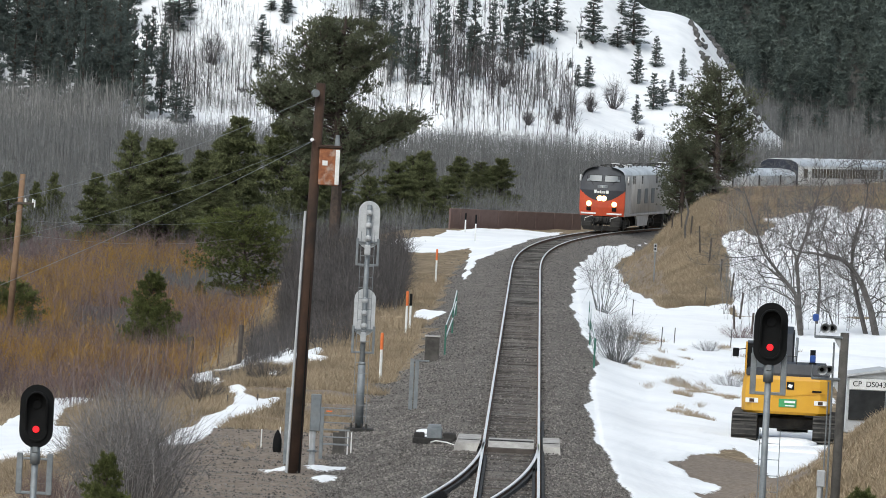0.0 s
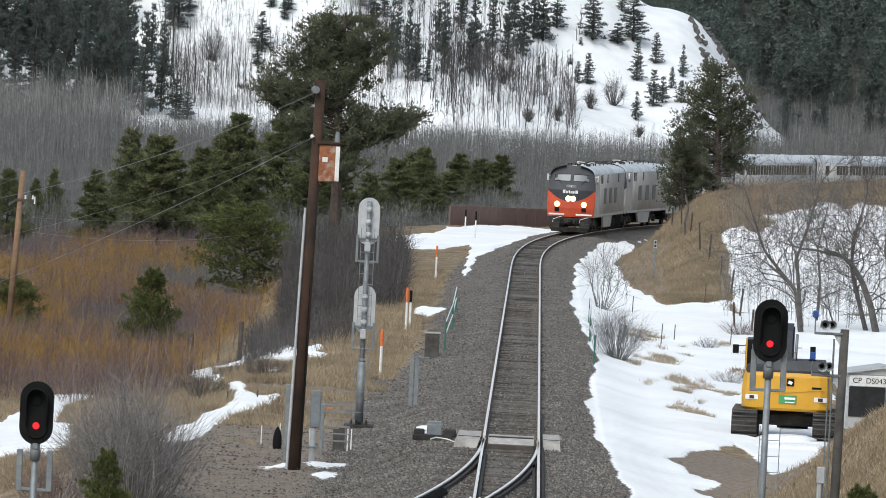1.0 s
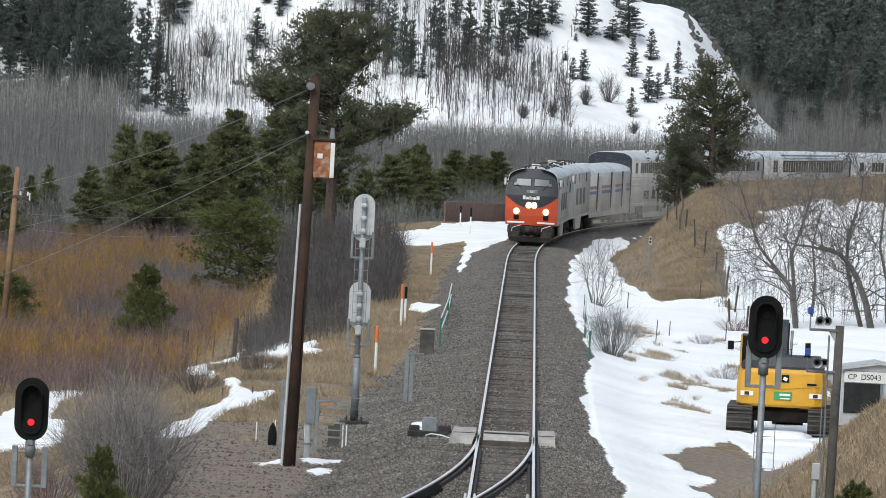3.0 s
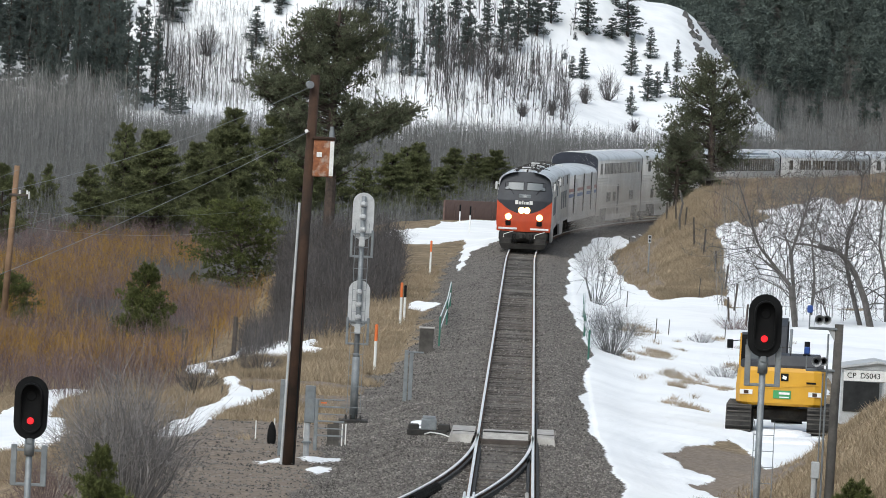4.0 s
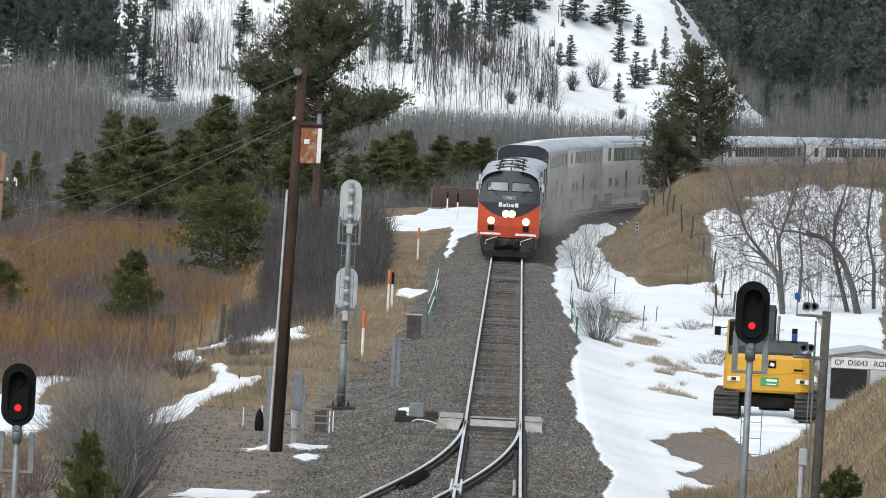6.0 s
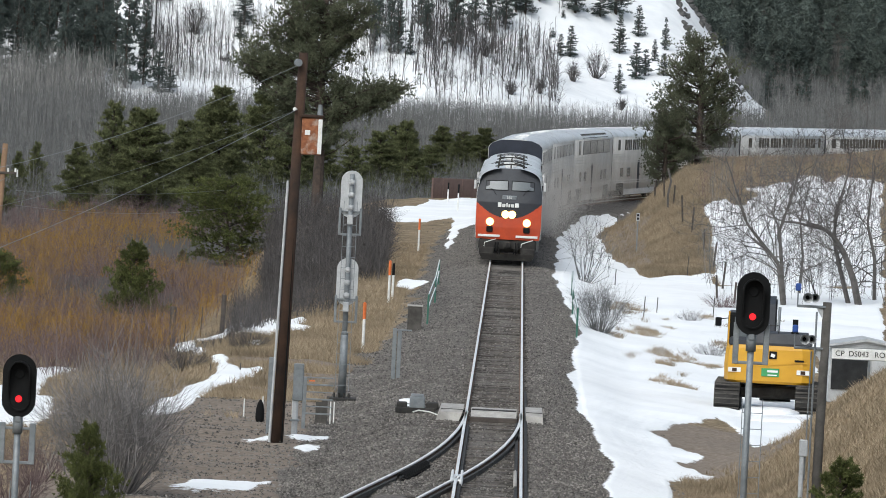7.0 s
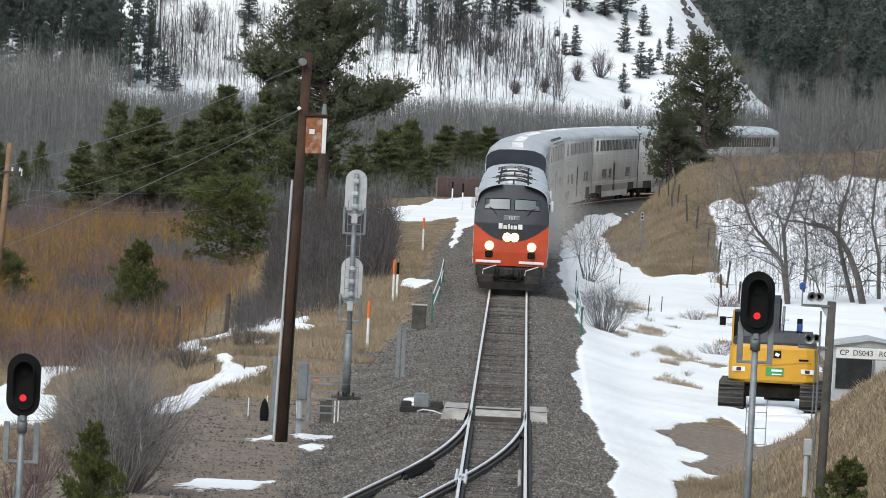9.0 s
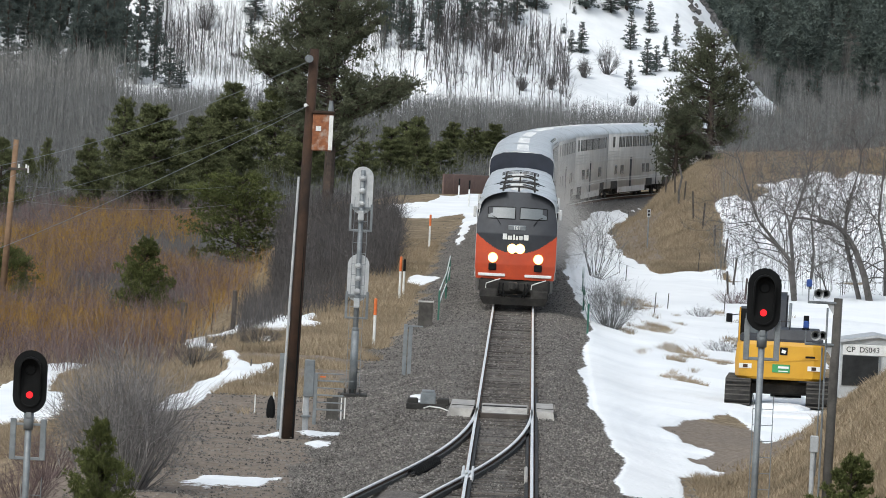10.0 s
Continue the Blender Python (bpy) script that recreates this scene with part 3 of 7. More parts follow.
def build_ties():
    """Timber ties: the nearest ones are single pieces, the far rest is joined."""
    rng = np.random.default_rng(3)
    near = []
    for wide in (1.26, 1.75):
        sh = Shape().box(0, 0, -0.08, 2 * wide, 0.23, 0.16, 0.012)
        me = bpy.data.meshes.new("timber_tie")
        me.from_pydata(sh.v, [], sh.f)
        me.materials.append(M_TIEPIECE)
        near.append(me)
    V, F = [], []
    base_f = np.array([(0, 2, 3, 1), (4, 5, 7, 6), (0, 1, 5, 4), (2, 6, 7, 3), (0, 4, 6, 2), (1, 3, 7, 5)])
    s, count = 6.0, 0
    while s < 420:
        points = s < 44
        x, y, th = on_line(s, (-0.42 if points else 0.0) + rng.normal() * 0.03)
        th += rng.normal() * 0.01
        top = -0.1735 + rng.normal() * 0.013
        if count < 300:
            ob = new("timber_tie", near[1 if points else 0])
            ob.parent = track_thing
            ob.matrix_basis = pose(x, y, top, 0, 0, -math.degrees(th))
        else:
            c, n, k = math.cos(th), math.sin(th), len(V)
            for dz in (-0.16, 0.0):
                for dy in (-0.115, 0.115):
                    for dx in (-1.26, 1.26):
                        V.append((x + dx * c + dy * n, y - dx * n + dy * c, top + dz))
            F.append(base_f + k)
        count += 1
        s += 0.53 + rng.normal() * 0.012
    ob = fast_mesh("far_ties", np.array(V), np.concatenate(F), M_TIE, track_thing)
    tagged(ob, "weathered grey-brown timber ties", kind="stuff")


def build_stones():
    """Loose ballast stones over the roadbed."""
    rng = np.random.default_rng(6)
    n = 105000
    s = 1 / rng.uniform(1 / 480, 1 / 158, n) - 150
    side = rng.uniform(-5.0, 4.9, n)
    far = np.arange(n) % 6 == 0
    s, side = np.where(far, 1 / rng.uniform(1 / 214, 1 / 158, n) - 150, s), np.where(far, rng.uniform(-10, -4, n), side)
    x, y, th = (np.interp(s, LINE_S, a) for a in (LINE_X, LINE_Y, LINE_TH))
    x, y = x + side * np.cos(th), y - side * np.sin(th)
    snow, gravel, soil, _ = covers(x, y)
    k = ((gravel > 0.5) | (rng.uniform(size=n) < 0.15) | ((soil > 0.4) & (rng.uniform(size=n) < 0.3))) & (snow < 0.4) & ((np.abs(side) > 0.82) | (rng.uniform(size=n) < 0.35))
    x, y, side = x[k], y[k], side[k]
    n = len(x)
    z = terrain(x, y) + 0.01
    size = rng.uniform(0.018, 0.048, n)
    octa = np.array([(1, 0, 0), (-1, 0, 0), (0, 1, 0), (0, -1, 0), (0, 0, 0.9)])
    tri = np.array([(0, 2, 4), (2, 1, 4), (1, 3, 4), (3, 0, 4)])
    a = rng.uniform(0, 6.3, n)
    o = octa[None] * size[:, None, None] * rng.uniform(0.6, 1.3, (n, 5, 1))
    ox = o[..., 0] * np.cos(a)[:, None] - o[..., 1] * np.sin(a)[:, None]
    oy = o[..., 0] * np.sin(a)[:, None] + o[..., 1] * np.cos(a)[:, None]
    v = np.stack([x[:, None] + ox, y[:, None] + oy, z[:, None] + o[..., 2] + 0.01], 2).reshape(-1, 3)
    f = ((np.arange(n) * 5)[:, None, None] + tri[None]).reshape(-1, 3)
    tagged(fast_mesh("ballast", v, f, M_STONE), "grey crushed-stone ballast beside the rails", "ballast", kind="stuff")


build_ties()
build_stones()
# ---- the train ----
def body_ring(y, w, z0, z1, crown, shoulder, n=7):
    """A car's cross-section at y: half width w, sides from z0 to z1, an arched roof."""
    ring = [(-w, y, z0), (-w, y, z1)]
    for k in range(1, n):
        a = math.pi * (1 - k / n)
        ring.append((w * math.cos(a) * (1 - 0.0 * shoulder), y, z1 + crown * math.sin(a) ** shoulder))
    return ring + [(w, y, z1), (w, y, z0)]


def bogie(parent, y, axles, base, r):
    s = Shape()
    for sx in (-1, 1):
        s.box(sx * 1.05, y, 0.62, 0.16, base + 1.0, 0.34, 0.04)
        for k in range(axles):
            a = y - base / 2 + base * k / (axles - 1)
            s.box(sx * 1.1, a, 0.52, 0.22, 0.5, 0.42, 0.05)
        for k in range(2):
            s.tube((sx * 1.08, y - base * 0.22 + base * 0.44 * k, 0.55), (sx * 1.08, y - base * 0.22 + base * 0.44 * k, 0.95), 0.11, n=8)
    s.box(0, y, 0.7, 2.0, 0.9, 0.3, 0.05)
    b = part("bogie", s, M_DARKIRON, parent)
    for k in range(axles):
        a = y - base / 2 + base * k / (axles - 1)
        w = Shape()
        for sx in (-1, 1):
            w.tube((sx * 0.69, a, r), (sx * 0.82, a, r), r, n=24)
            w.tube((sx * 0.66, a, r), (sx * 0.69, a, r), r + 0.03, n=24)
        w.tube((-0.68, a, r), (0.68, a, r), 0.09, n=8)
        part("wheelset", w, M_DARKIRON, b)
    return b


def build_loco(lower, label):
    th = empty("locomotive", pose(0, 0, 0), label, "locomotive", "train")
    L = 10.35
    # shell: the nose leans back above the waist
    rows = [(-L, 1.50, 1.05, 3.75, 0.50), (7.2, 1.52, 1.05, 3.75, 0.50)]
    s = Shape()
    s.loft([body_ring(y, w, z0, z1, c, 0.75, 9) for y, w, z0, z1, c in rows])
    part("body", s, M_LOCOSILVER, th, "dusty silver side panels", True)
    part("roof_sheet", Shape().loft([[(q[0] * 1.004, q[1], q[2] + 0.012) for q in body_ring(y, 1.51, 1.05, 3.75, 0.5, 0.75, 9)[1:-1]] for y in (-L + 0.02, 7.6)], close=False, caps=False), M_CARROOF, th, "pale roof sheets", True)
    # cab: front surface as a grid over the cross-section
    def nose_y(x, z):
        y = 10.15 - 0.16 * max(0, 1.6 - z) - 0.02
        if z > 2.75:
            y -= (z - 2.75) * 0.52
        return y - 0.22 * (abs(x) / 1.5) ** 2.6
    NX, NZ = 81, 90
    def shield(x):
        """Lower edge of the dark paint: a bow that dips round the headlights."""
        return 2.02 + 0.70 * (abs(x) / 1.5) ** 2.1
    def half(z):
        w = 1.52 - 0.05 * smooth(1.6, 1.05, z)
        if z > 3.05:
            w -= 0.16 * smooth(3.05, 3.9, z)
        if z > 3.72:
            w *= math.sqrt(max(0.0, 1 - ((z - 3.72) / 0.60) ** 2.2)) * 0.98 + 0.02
        return float(w)
    vs, fs, mi = [], [], []
    for j in range(NZ):
        z = 1.05 + 3.24 * (j / (NZ - 1)) ** 0.92
        for i in range(NX):
            x = half(z) * (2 * i / (NX - 1) - 1)
            vs.append((x, nose_y(x, z), z))
    for j in range(NZ - 1):
        for i in range(NX - 1):
            a = j * NX + i
            fs.append((a, a + 1, a + NX + 1, a + NX))
            x, z = (vs[a][0] + vs[a + NX + 1][0]) / 2, (vs[a][2] + vs[a + NX + 1][2]) / 2
            mi.append(0 if z > shield(x) else 1)
    # cheeks from the front's edge back to the shell
    for sgn, col in ((1, NX - 1), (-1, 0)):
        for j in range(NZ - 1):
            a, b = vs[j * NX + col], vs[(j + 1) * NX + col]
            za, zb = a[2], b[2]
            wa, wb = (1.52 if z <= 3.75 else 1.52 * math.sqrt(max(0.0, 1 - ((z - 3.75) / 0.56) ** 2)) for z in (za, zb))
            zc = (za + zb) / 2
            corner = [(sgn * (abs(p[0]) * 0.8 + w * 0.2), 9.62, p[2]) for p, w in ((a, wa), (b, wb))]
            for quad, m in (((a, b, corner[1], corner[0]), 0 if zc > 2.72 else 1), ((corner[0], corner[1], (sgn * wb, 7.2, zb), (sgn * wa, 7.2, za)), 2 if zc < 3.8 else 3)):
                k = len(vs)
                vs += quad
                fs.append((k, k + 1, k + 2, k + 3) if sgn < 0 else (k + 3, k + 2, k + 1, k))
                mi.append(m)
    link_mesh("nose", vs, fs, [M_LOCODARK, lower, M_LOCOSILVER, M_CARROOF], th, "charcoal upper nose over a painted lower nose", mi, False)
    # pale trim along the edge of the cab roof
    for sx in (-1, 1):
        part("roof_trim", Shape().path([(sx * (half(z) * 0.8 + 0.3), 9.60 - (z - 3.0) * 0.3, z) for z in (3.0, 3.3, 3.6, 3.8)], 0.022, 5), M_WHITE, th)
    # windscreens
    for sx in (-1, 1):
        w = Shape()
        cols, lows, tops = [0.09 + 1.03 * k / 8 for k in range(9)], 3.30, 3.73
        vs = [(sx * fx, nose_y(fx, fz) + 0.012, fz - 0.03 * (fx / 1.1) ** 2 * (fz > 3.5)) for fz in (lows, 3.52, tops) for fx in cols]
        w.add(vs, [(a * 9 + k, a * 9 + k + 1, (a + 1) * 9 + k + 1, (a + 1) * 9 + k)[::sx] for a in (0, 1) for k in range(8)])
        part("windscreen", w, M_WINDSHIELD, th, "grey reflecting windscreen")
        edge = [vs[k] for k in range(9)] + [vs[17]] + [vs[18 + k] for k in range(8, -1, -1)] + [vs[9], vs[0]]
        part("windscreen_gasket", Shape().path([(q[0], q[1] + 0.006, q[2]) for q in edge], 0.016, 5), M_BLACK, th)
        g = Shape().path([(sx * 0.62, nose_y(0.62, 3.08) + 0.04, 3.08), (sx * 0.8, nose_y(0.8, 3.32) + 0.04, 3.32), (sx * 0.95, nose_y(0.95, 3.38) + 0.05, 3.38)], 0.012, 5)
        part("wiper", g, M_BLACK, th)
        g = Shape().box(sx * 1.62, 9.25, 3.5, 0.12, 0.08, 0.42, 0.03)
        g.tube((sx * 1.42, 9.2, 3.6), (sx * 1.62, 9.25, 3.6), 0.02, n=6)
        part("mirror", g, M_LOCOSILVER, th)
    s = Shape().box(0, nose_y(0, 2.97) + 0.0, 2.97, 0.68, 0.08, 0.2, 0.03)
    part("number_board", s, M_GALV, th, "pale number board with dark bars")
    words("road_number", "161", 0.2, pose(0, nose_y(0, 2.97) + 0.075, 2.97, 0, 0, 180), M_WHITE, th)
    # brand panel: plain white strokes instead of lettering
    s = Shape()
    for x, w, h in ((0.44, 0.16, 0.22), (0.25, 0.16, 0.15), (0.10, 0.07, 0.2), (-0.01, 0.08, 0.15), (-0.16, 0.14, 0.15), (-0.36, 0.18, 0.2)):
        s.box(x, nose_y(x, 2.6) + 0.03, 2.53 + h / 2, w, 0.02, h, 0.03)
    part("name_panel", s, M_WHITE, th, "white name strip on the nose")
    # lamps: lenses drawn oversize, glowing orange rings added to imitate their glare
    for x in (-0.15, 0.15):
        s = Shape().tube((x, nose_y(0, 2.20) - 0.1, 2.20), (x, nose_y(0, 2.20) + 0.03, 2.20), 0.15, 0.16, 18)
        h = part("headlight", s, M_BLACK, th)
        part("reflector_or_glare", Shape().tube((x, nose_y(0, 2.20) + 0.03, 2.20), (x, nose_y(0, 2.20) + 0.04, 2.20), 0.185, 0.18, 18), M_GLARE, h, "warm glowing ring imitating lamp glare")
        part("lens", Shape().tube((x, nose_y(0, 2.20) + 0.04, 2.20), (x, nose_y(0, 2.20) + 0.055, 2.20), 0.14, 0.135, 18), M_HEADLIGHT, h, "lit headlight lens")
    for x in (-0.86, 0.86):
        s = Shape().tube((x, nose_y(x, 1.84) - 0.1, 1.84), (x, nose_y(x, 1.84) + 0.04, 1.84), 0.15, 0.15, 18)
        h = part("ditch_light", s, M_BLACK, th)
        part("reflector_or_glare", Shape().tube((x, nose_y(x, 1.84) + 0.04, 1.84), (x, nose_y(x, 1.84) + 0.05, 1.84), 0.185, 0.18, 18), M_GLARE, h, "warm glowing ring imitating lamp glare")
        part("lens", Shape().tube((x, nose_y(x, 1.84) + 0.05, 1.84), (x, nose_y(x, 1.84) + 0.065, 1.84), 0.125, 0.12, 18), M_HEADLIGHT, h, "lit ditch light lens")
        s = Shape().box(x, nose_y(x, 1.5) + 0.01, 1.5, 0.3, 0.12, 0.26, 0.03)
        part("step_recess", s, M_BLACK, th)
        s = Shape().box(x * 1.02, nose_y(x, 1.12) + 0.06, 1.2, 1.02, 0.06, 0.11, 0.015)
        part("step_edge", s, M_WHITE, th, "white painted step edge")
        s = Shape().path([(x - 0.32, 10.12, 1.06), (x - 0.12, 10.2, 1.0), (x + 0.2, 10.2, 0.88), (x + 0.22, 10.16, 0.7)], 0.022, 6)
        part("grab_iron", s, M_WHITE, th)
    # pilot, coupler, hoses
    s = Shape().box(0, 9.75, 0.8, 2.7, 0.5, 0.55, 0.1).box(-0.95, 9.9, 0.5, 0.7, 0.4, 0.35, 0.06).box(0.95, 9.9, 0.5, 0.7, 0.4, 0.35, 0.06)
    part("pilot", s, M_DARKIRON, th)
    s = Shape()
    s.plate([(-1.3, 0.42), (-1.15, 0.12), (1.15, 0.12), (1.3, 0.42)], 0.06, pose(0, 10.0, 0, -18))
    part("plough", s, M_DARKIRON, th)
    s = Shape().box(0, 10.2, 0.82, 0.3, 0.7, 0.28, 0.06).box(0.09, 10.58, 0.82, 0.24, 0.2, 0.34, 0.06)
    part("coupler", s, M_DARKIRON, th)
    for x in (-0.5, -0.38, 0.42, 0.55):
        part("air_hose", Shape().path([(x, 10.0, 0.9), (x * 1.05, 10.25, 0.75), (x * 0.9, 10.3, 0.5), (x * 0.8, 10.2, 0.4)], 0.03, 6), M_BLACK, th)
    # roof gear
    for y, w in ((6.9, 1.8), (6.5, 2.0), (5.9, 2.1), (5.3, 2.1), (4.7, 2.0), (2.2, 1.8), (1.0, 1.8), (-2.0, 2.2), (-4.6, 2.2), (-7.4, 2.2)):
        arc = [(w * 0.7 * math.cos(a), 3.55 + 0.87 * math.sin(a)) for a in (math.pi * (0.33 + 0.34 * q / 8) for q in range(9))]
        s = Shape().loft([[(a, yy, b + 0.03) for a, b in arc] + [(a, yy, b) for a, b in arc[::-1]] for yy in (y - 0.04, y + 0.04)])
        for x in (-0.6, 0.0, 0.6):
            s.box(x, y, 4.28, 0.07, 0.07, 0.2, 0.01)
        part("roof_hoop", s, M_DARKIRON, th, "dark arched roof guard")
    part("horn_rack", Shape().box(0.1, 3.6, 4.44, 0.5, 0.5, 0.1, 0.03).box(0.1, 3.6, 4.32, 0.4, 0.4, 0.22, 0.03), M_LOCOSILVER, th)
    for k in range(4):
        part("roof_vent", Shape().box(0, 0.6 - 0.8 * k, 4.22 + 0.015 * k, 0.55, 0.4, 0.2 + 0.03 * k, 0.02), M_LOCOSILVER, th)
    # sides: louvres, doors, windows, skirts, fuel tank
    for sx in (-1, 1):
        for y0 in (6.0, 5.2, 1.6, -5.8):
            part("air_louvre", Shape().box(sx * 1.535, y0, 3.45, 0.03, 0.5, 0.55, 0.01), M_GLASS, th)
        part("cab_window", Shape().box(sx * 1.50, 8.35, 3.35, 0.06, 0.8, 0.5, 0.02), M_GLASS, th)
        part("cab_door", Shape().box(sx * 1.53, 7.3, 2.5, 0.03, 0.75, 2.4, 0.01), M_LOCOSILVER, th)
        for y0 in (3.0, -0.6, -4.0):
            part("air_grille", Shape().box(sx * 1.535, y0, 2.35, 0.03, 1.5, 1.0, 0.01), M_GALV, th, "grey air intake grille")
        s = Shape()
        s.plate([(-3.4, 1.1), (3.0, 1.1), (2.2, 0.35), (-2.6, 0.35)], 0.12, pose(sx * 1.42, 0.6, 0, 0, 0, 90))
        part("tank_skirt", s, M_LOCOSILVER, th)
        part("side_sill", Shape().box(sx * 1.525, -0.4, 1.14, 0.03, 19.0, 0.14, 0.01), M_LOCOSILVER, th)
    part("fuel_tank", Shape().box(0, 0.2, 0.72, 2.5, 5.4, 0.75, 0.12), M_DARKIRON, th)
    bogie(th, 6.1, 2, 2.75, 0.51)
    bogie(th, -6.1, 2, 2.75, 0.51)
    # a little taller than drawn above
    grow = Matrix.Diagonal((1.005, 1.0, 1.02, 1.0))
    for ob in th.children_recursive:
        if ob.name.startswith("road_number"):
            ob.matrix_basis = grow @ ob.matrix_basis
        else:
            ob.data.transform(grow)
    return th


def build_baggage():
    th = empty("baggage_car", pose(0, 0, 0), "silver single-level baggage car with red and blue stripes", "railway car", "train")
    L = 12.9
    part("body", Shape().loft([body_ring(y, 1.5, 1.05, 3.62, 0.52, 0.8, 9) for y in (-L, L)]), M_CARSILVER, th, "dusty stainless sides", True)
    part("roof_sheet", Shape().loft([[(q[0] * 1.004, q[1], q[2] + 0.012) for q in body_ring(y, 1.5, 1.05, 3.62, 0.52, 0.8, 9)[1:-1]] for y in (-L + 0.02, L - 0.02)], close=False, caps=False), M_CARROOF, th, "pale dusty roof", True)
    for sx in (-1, 1):
        part("red_stripe", Shape().box(sx * 1.505, 0, 2.75, 0.02, 25.7, 0.2), M_STRIPERED, th)
        part("blue_stripe", Shape().box(sx * 1.505, 0, 2.42, 0.02, 25.7, 0.2), M_STRIPEBLUE, th)
        for y in (7.2, -1.5, -8.8):
            part("cargo_door", Shape().box(sx * 1.53, y, 2.3, 0.05, 2.3, 2.35, 0.02), M_CARSILVER, th)
            part("door_track", Shape().box(sx * 1.53, y + 1.3, 2.5, 0.06, 0.3, 2.4, 0.02), M_DARKIRON, th)
        part("sill", Shape().box(sx * 1.49, 0, 0.98, 0.05, 25.6, 0.3, 0.01), M_CARSILVER, th)
    for k in range(10):
        part("roof_vent", Shape().box(0, 12.2 - k * 0.9, 4.17, 0.9, 0.5, 0.1, 0.03), M_CARSILVER, th)
    part("end_door", Shape().box(0, L + 0.01, 2.2, 0.9, 0.08, 2.1, 0.02), M_CARDARK, th)
    part("underframe", Shape().box(0, 0, 0.8, 2.4, 12, 0.5, 0.1), M_DARKIRON, th)
    bogie(th, 9.1, 2, 2.6, 0.45)
    bogie(th, -9.1, 2, 2.6, 0.45)
    return th


def build_bilevel(kind):
    """kind: 0 sleeper with a window pattern, 1 coach with a long strip, 2 lounge with roof glass."""
    names = ("bi-level sleeping car", "bi-level coach", "bi-level lounge car with roof windows")
    th = empty("passenger_car", pose(0, 0, 0), f"dusty stainless {names[kind]} of the train", "railway car", "train")
    L, W = 12.9, 1.54
    def ring(y, k=1.0):
        return [(-W * k, y, 0.75), (-W * k, y, 4.35), (-W * 0.97 * k, y, 4.5), (-W * 0.86 * k, y, 4.66), (-W * 0.6 * k, y, 4.82), (-W * 0.25 * k, y, 4.9), (W * 0.25 * k, y, 4.9), (W * 0.6 * k, y, 4.82), (W * 0.86 * k, y, 4.66), (W * 0.97 * k, y, 4.5), (W * k, y, 4.35), (W * k, y, 0.75)]
    part("body", Shape().loft([ring(-L), ring(L)]), M_CARSILVER, th, "dusty stainless side sheets", True)
    part("roof_sheet", Shape().loft([[(q[0] * 1.004, q[1], q[2] + 0.012) for q in ring(y)[1:-1]] for y in (-L + 0.03, L - 0.03)], close=False, caps=False), M_CARROOF, th, "pale roof with grime", True)
    for e in (-1, 1):
        part("end_panel", Shape().loft([[(q[0] * 0.985, q[1], min(q[2], 4.86)) for q in ring(e * y)] for y in ((L, L + 0.05)[::e])]), M_CARDARK, th, "dark navy end wall")
        part("gangway", Shape().box(0, e * (L + 0.12), 3.1, 1.0, 0.22, 2.1, 0.05), M_CARDARK, th)
    for sx in (-1, 1):
        if kind == 0:
            spans = [(-11.6, -10.9), (-9.9, -6.9), (-6.3, -3.3), (-2.7, 0.3), (0.9, 3.9), (4.5, 7.5), (9.6, 10.6)]
        elif kind == 1:
            spans = [(-11.5, -10.7), (-9.8, -5.0), (-4.8, 0.0), (0.2, 5.0), (5.2, 9.2), (10.4, 11.4)]
        else:
            spans = [(-10.8, -6.4), (-6.2, -1.8), (-1.6, 2.8), (3.0, 7.4), (9.0, 10.2)]
        for a, b in spans:
            n = max(1, round((b - a) / 0.75))
            w = part("window_strip", Shape().box(sx * (W + 0.004), (a + b) / 2, 3.82, 0.03, b - a, 0.72 if kind < 2 else 0.9, 0.01), M_GLASS, th)
            for k in range(1, n):
                part("mullion", Shape().box(sx * (W + 0.012), a + (b - a) * k / n, 3.82, 0.03, 0.07, 0.72, 0.0), M_CARSILVER, w)
        lows = ((-8.2, 1.6), (-5.9, 1.2), (5.4, 1.5), (8.6, 1.1)) if kind != 1 else ((-7.0, 2.2), (3.0, 1.4), (6.3, 2.2))
        for y, w in lows:
            part("lower_window", Shape().box(sx * (W + 0.004), y, 1.95, 0.03, w, 0.62, 0.01), M_GLASS, th)
        part("entrance_door", Shape().box(sx * (W + 0.004), 0.9, 1.75, 0.03, 0.85, 1.95, 0.01), M_CARDARK, th)
        for z, h in ((3.2, 0.05), (3.02, 0.05), (2.84, 0.05), (2.66, 0.05), (1.4, 0.05), (1.25, 0.05)):
            part("side_rib", Shape().box(sx * (W + 0.012), 0, z, 0.03, 25.6, h), M_CARSILVER, th)
        if kind == 2:
            for k in range(11):
                y = -8.6 + k * 1.55
                part("roof_window", Shape().box(sx * W * 0.925, y, 4.56, 0.34, 1.35, 0.03, 0.0, m=Matrix.Rotation(sx * radians(52), 3, "Y")), M_GLASS, th)
        for e in (-1, 1):
            part("bogie_cutout", Shape().box(sx * (W + 0.002), e * 9.2, 0.98, 0.02, 3.3, 0.55), M_DARKIRON, th)
            part("side_skirt", Shape().box(sx * (W - 0.02), e * 3.6, 0.6, 0.05, 7.0, 0.4, 0.02), M_CARSILVER, th)
    for k in range(13):
        y = -12.3 + 2.05 * k
        part("roof_seam", Shape().loft([[(q[0] * 1.006, q[1], q[2] + 0.02) for q in ring(yy)[1:-1]] for yy in (y, y + 0.09)], close=False, caps=False), M_CARSILVER, th)
    for k in range(6):
        part("roof_vent", Shape().box(0, -9 + 3.6 * k, 4.915, 0.6, 0.5, 0.05, 0.02), M_CARSILVER, th)
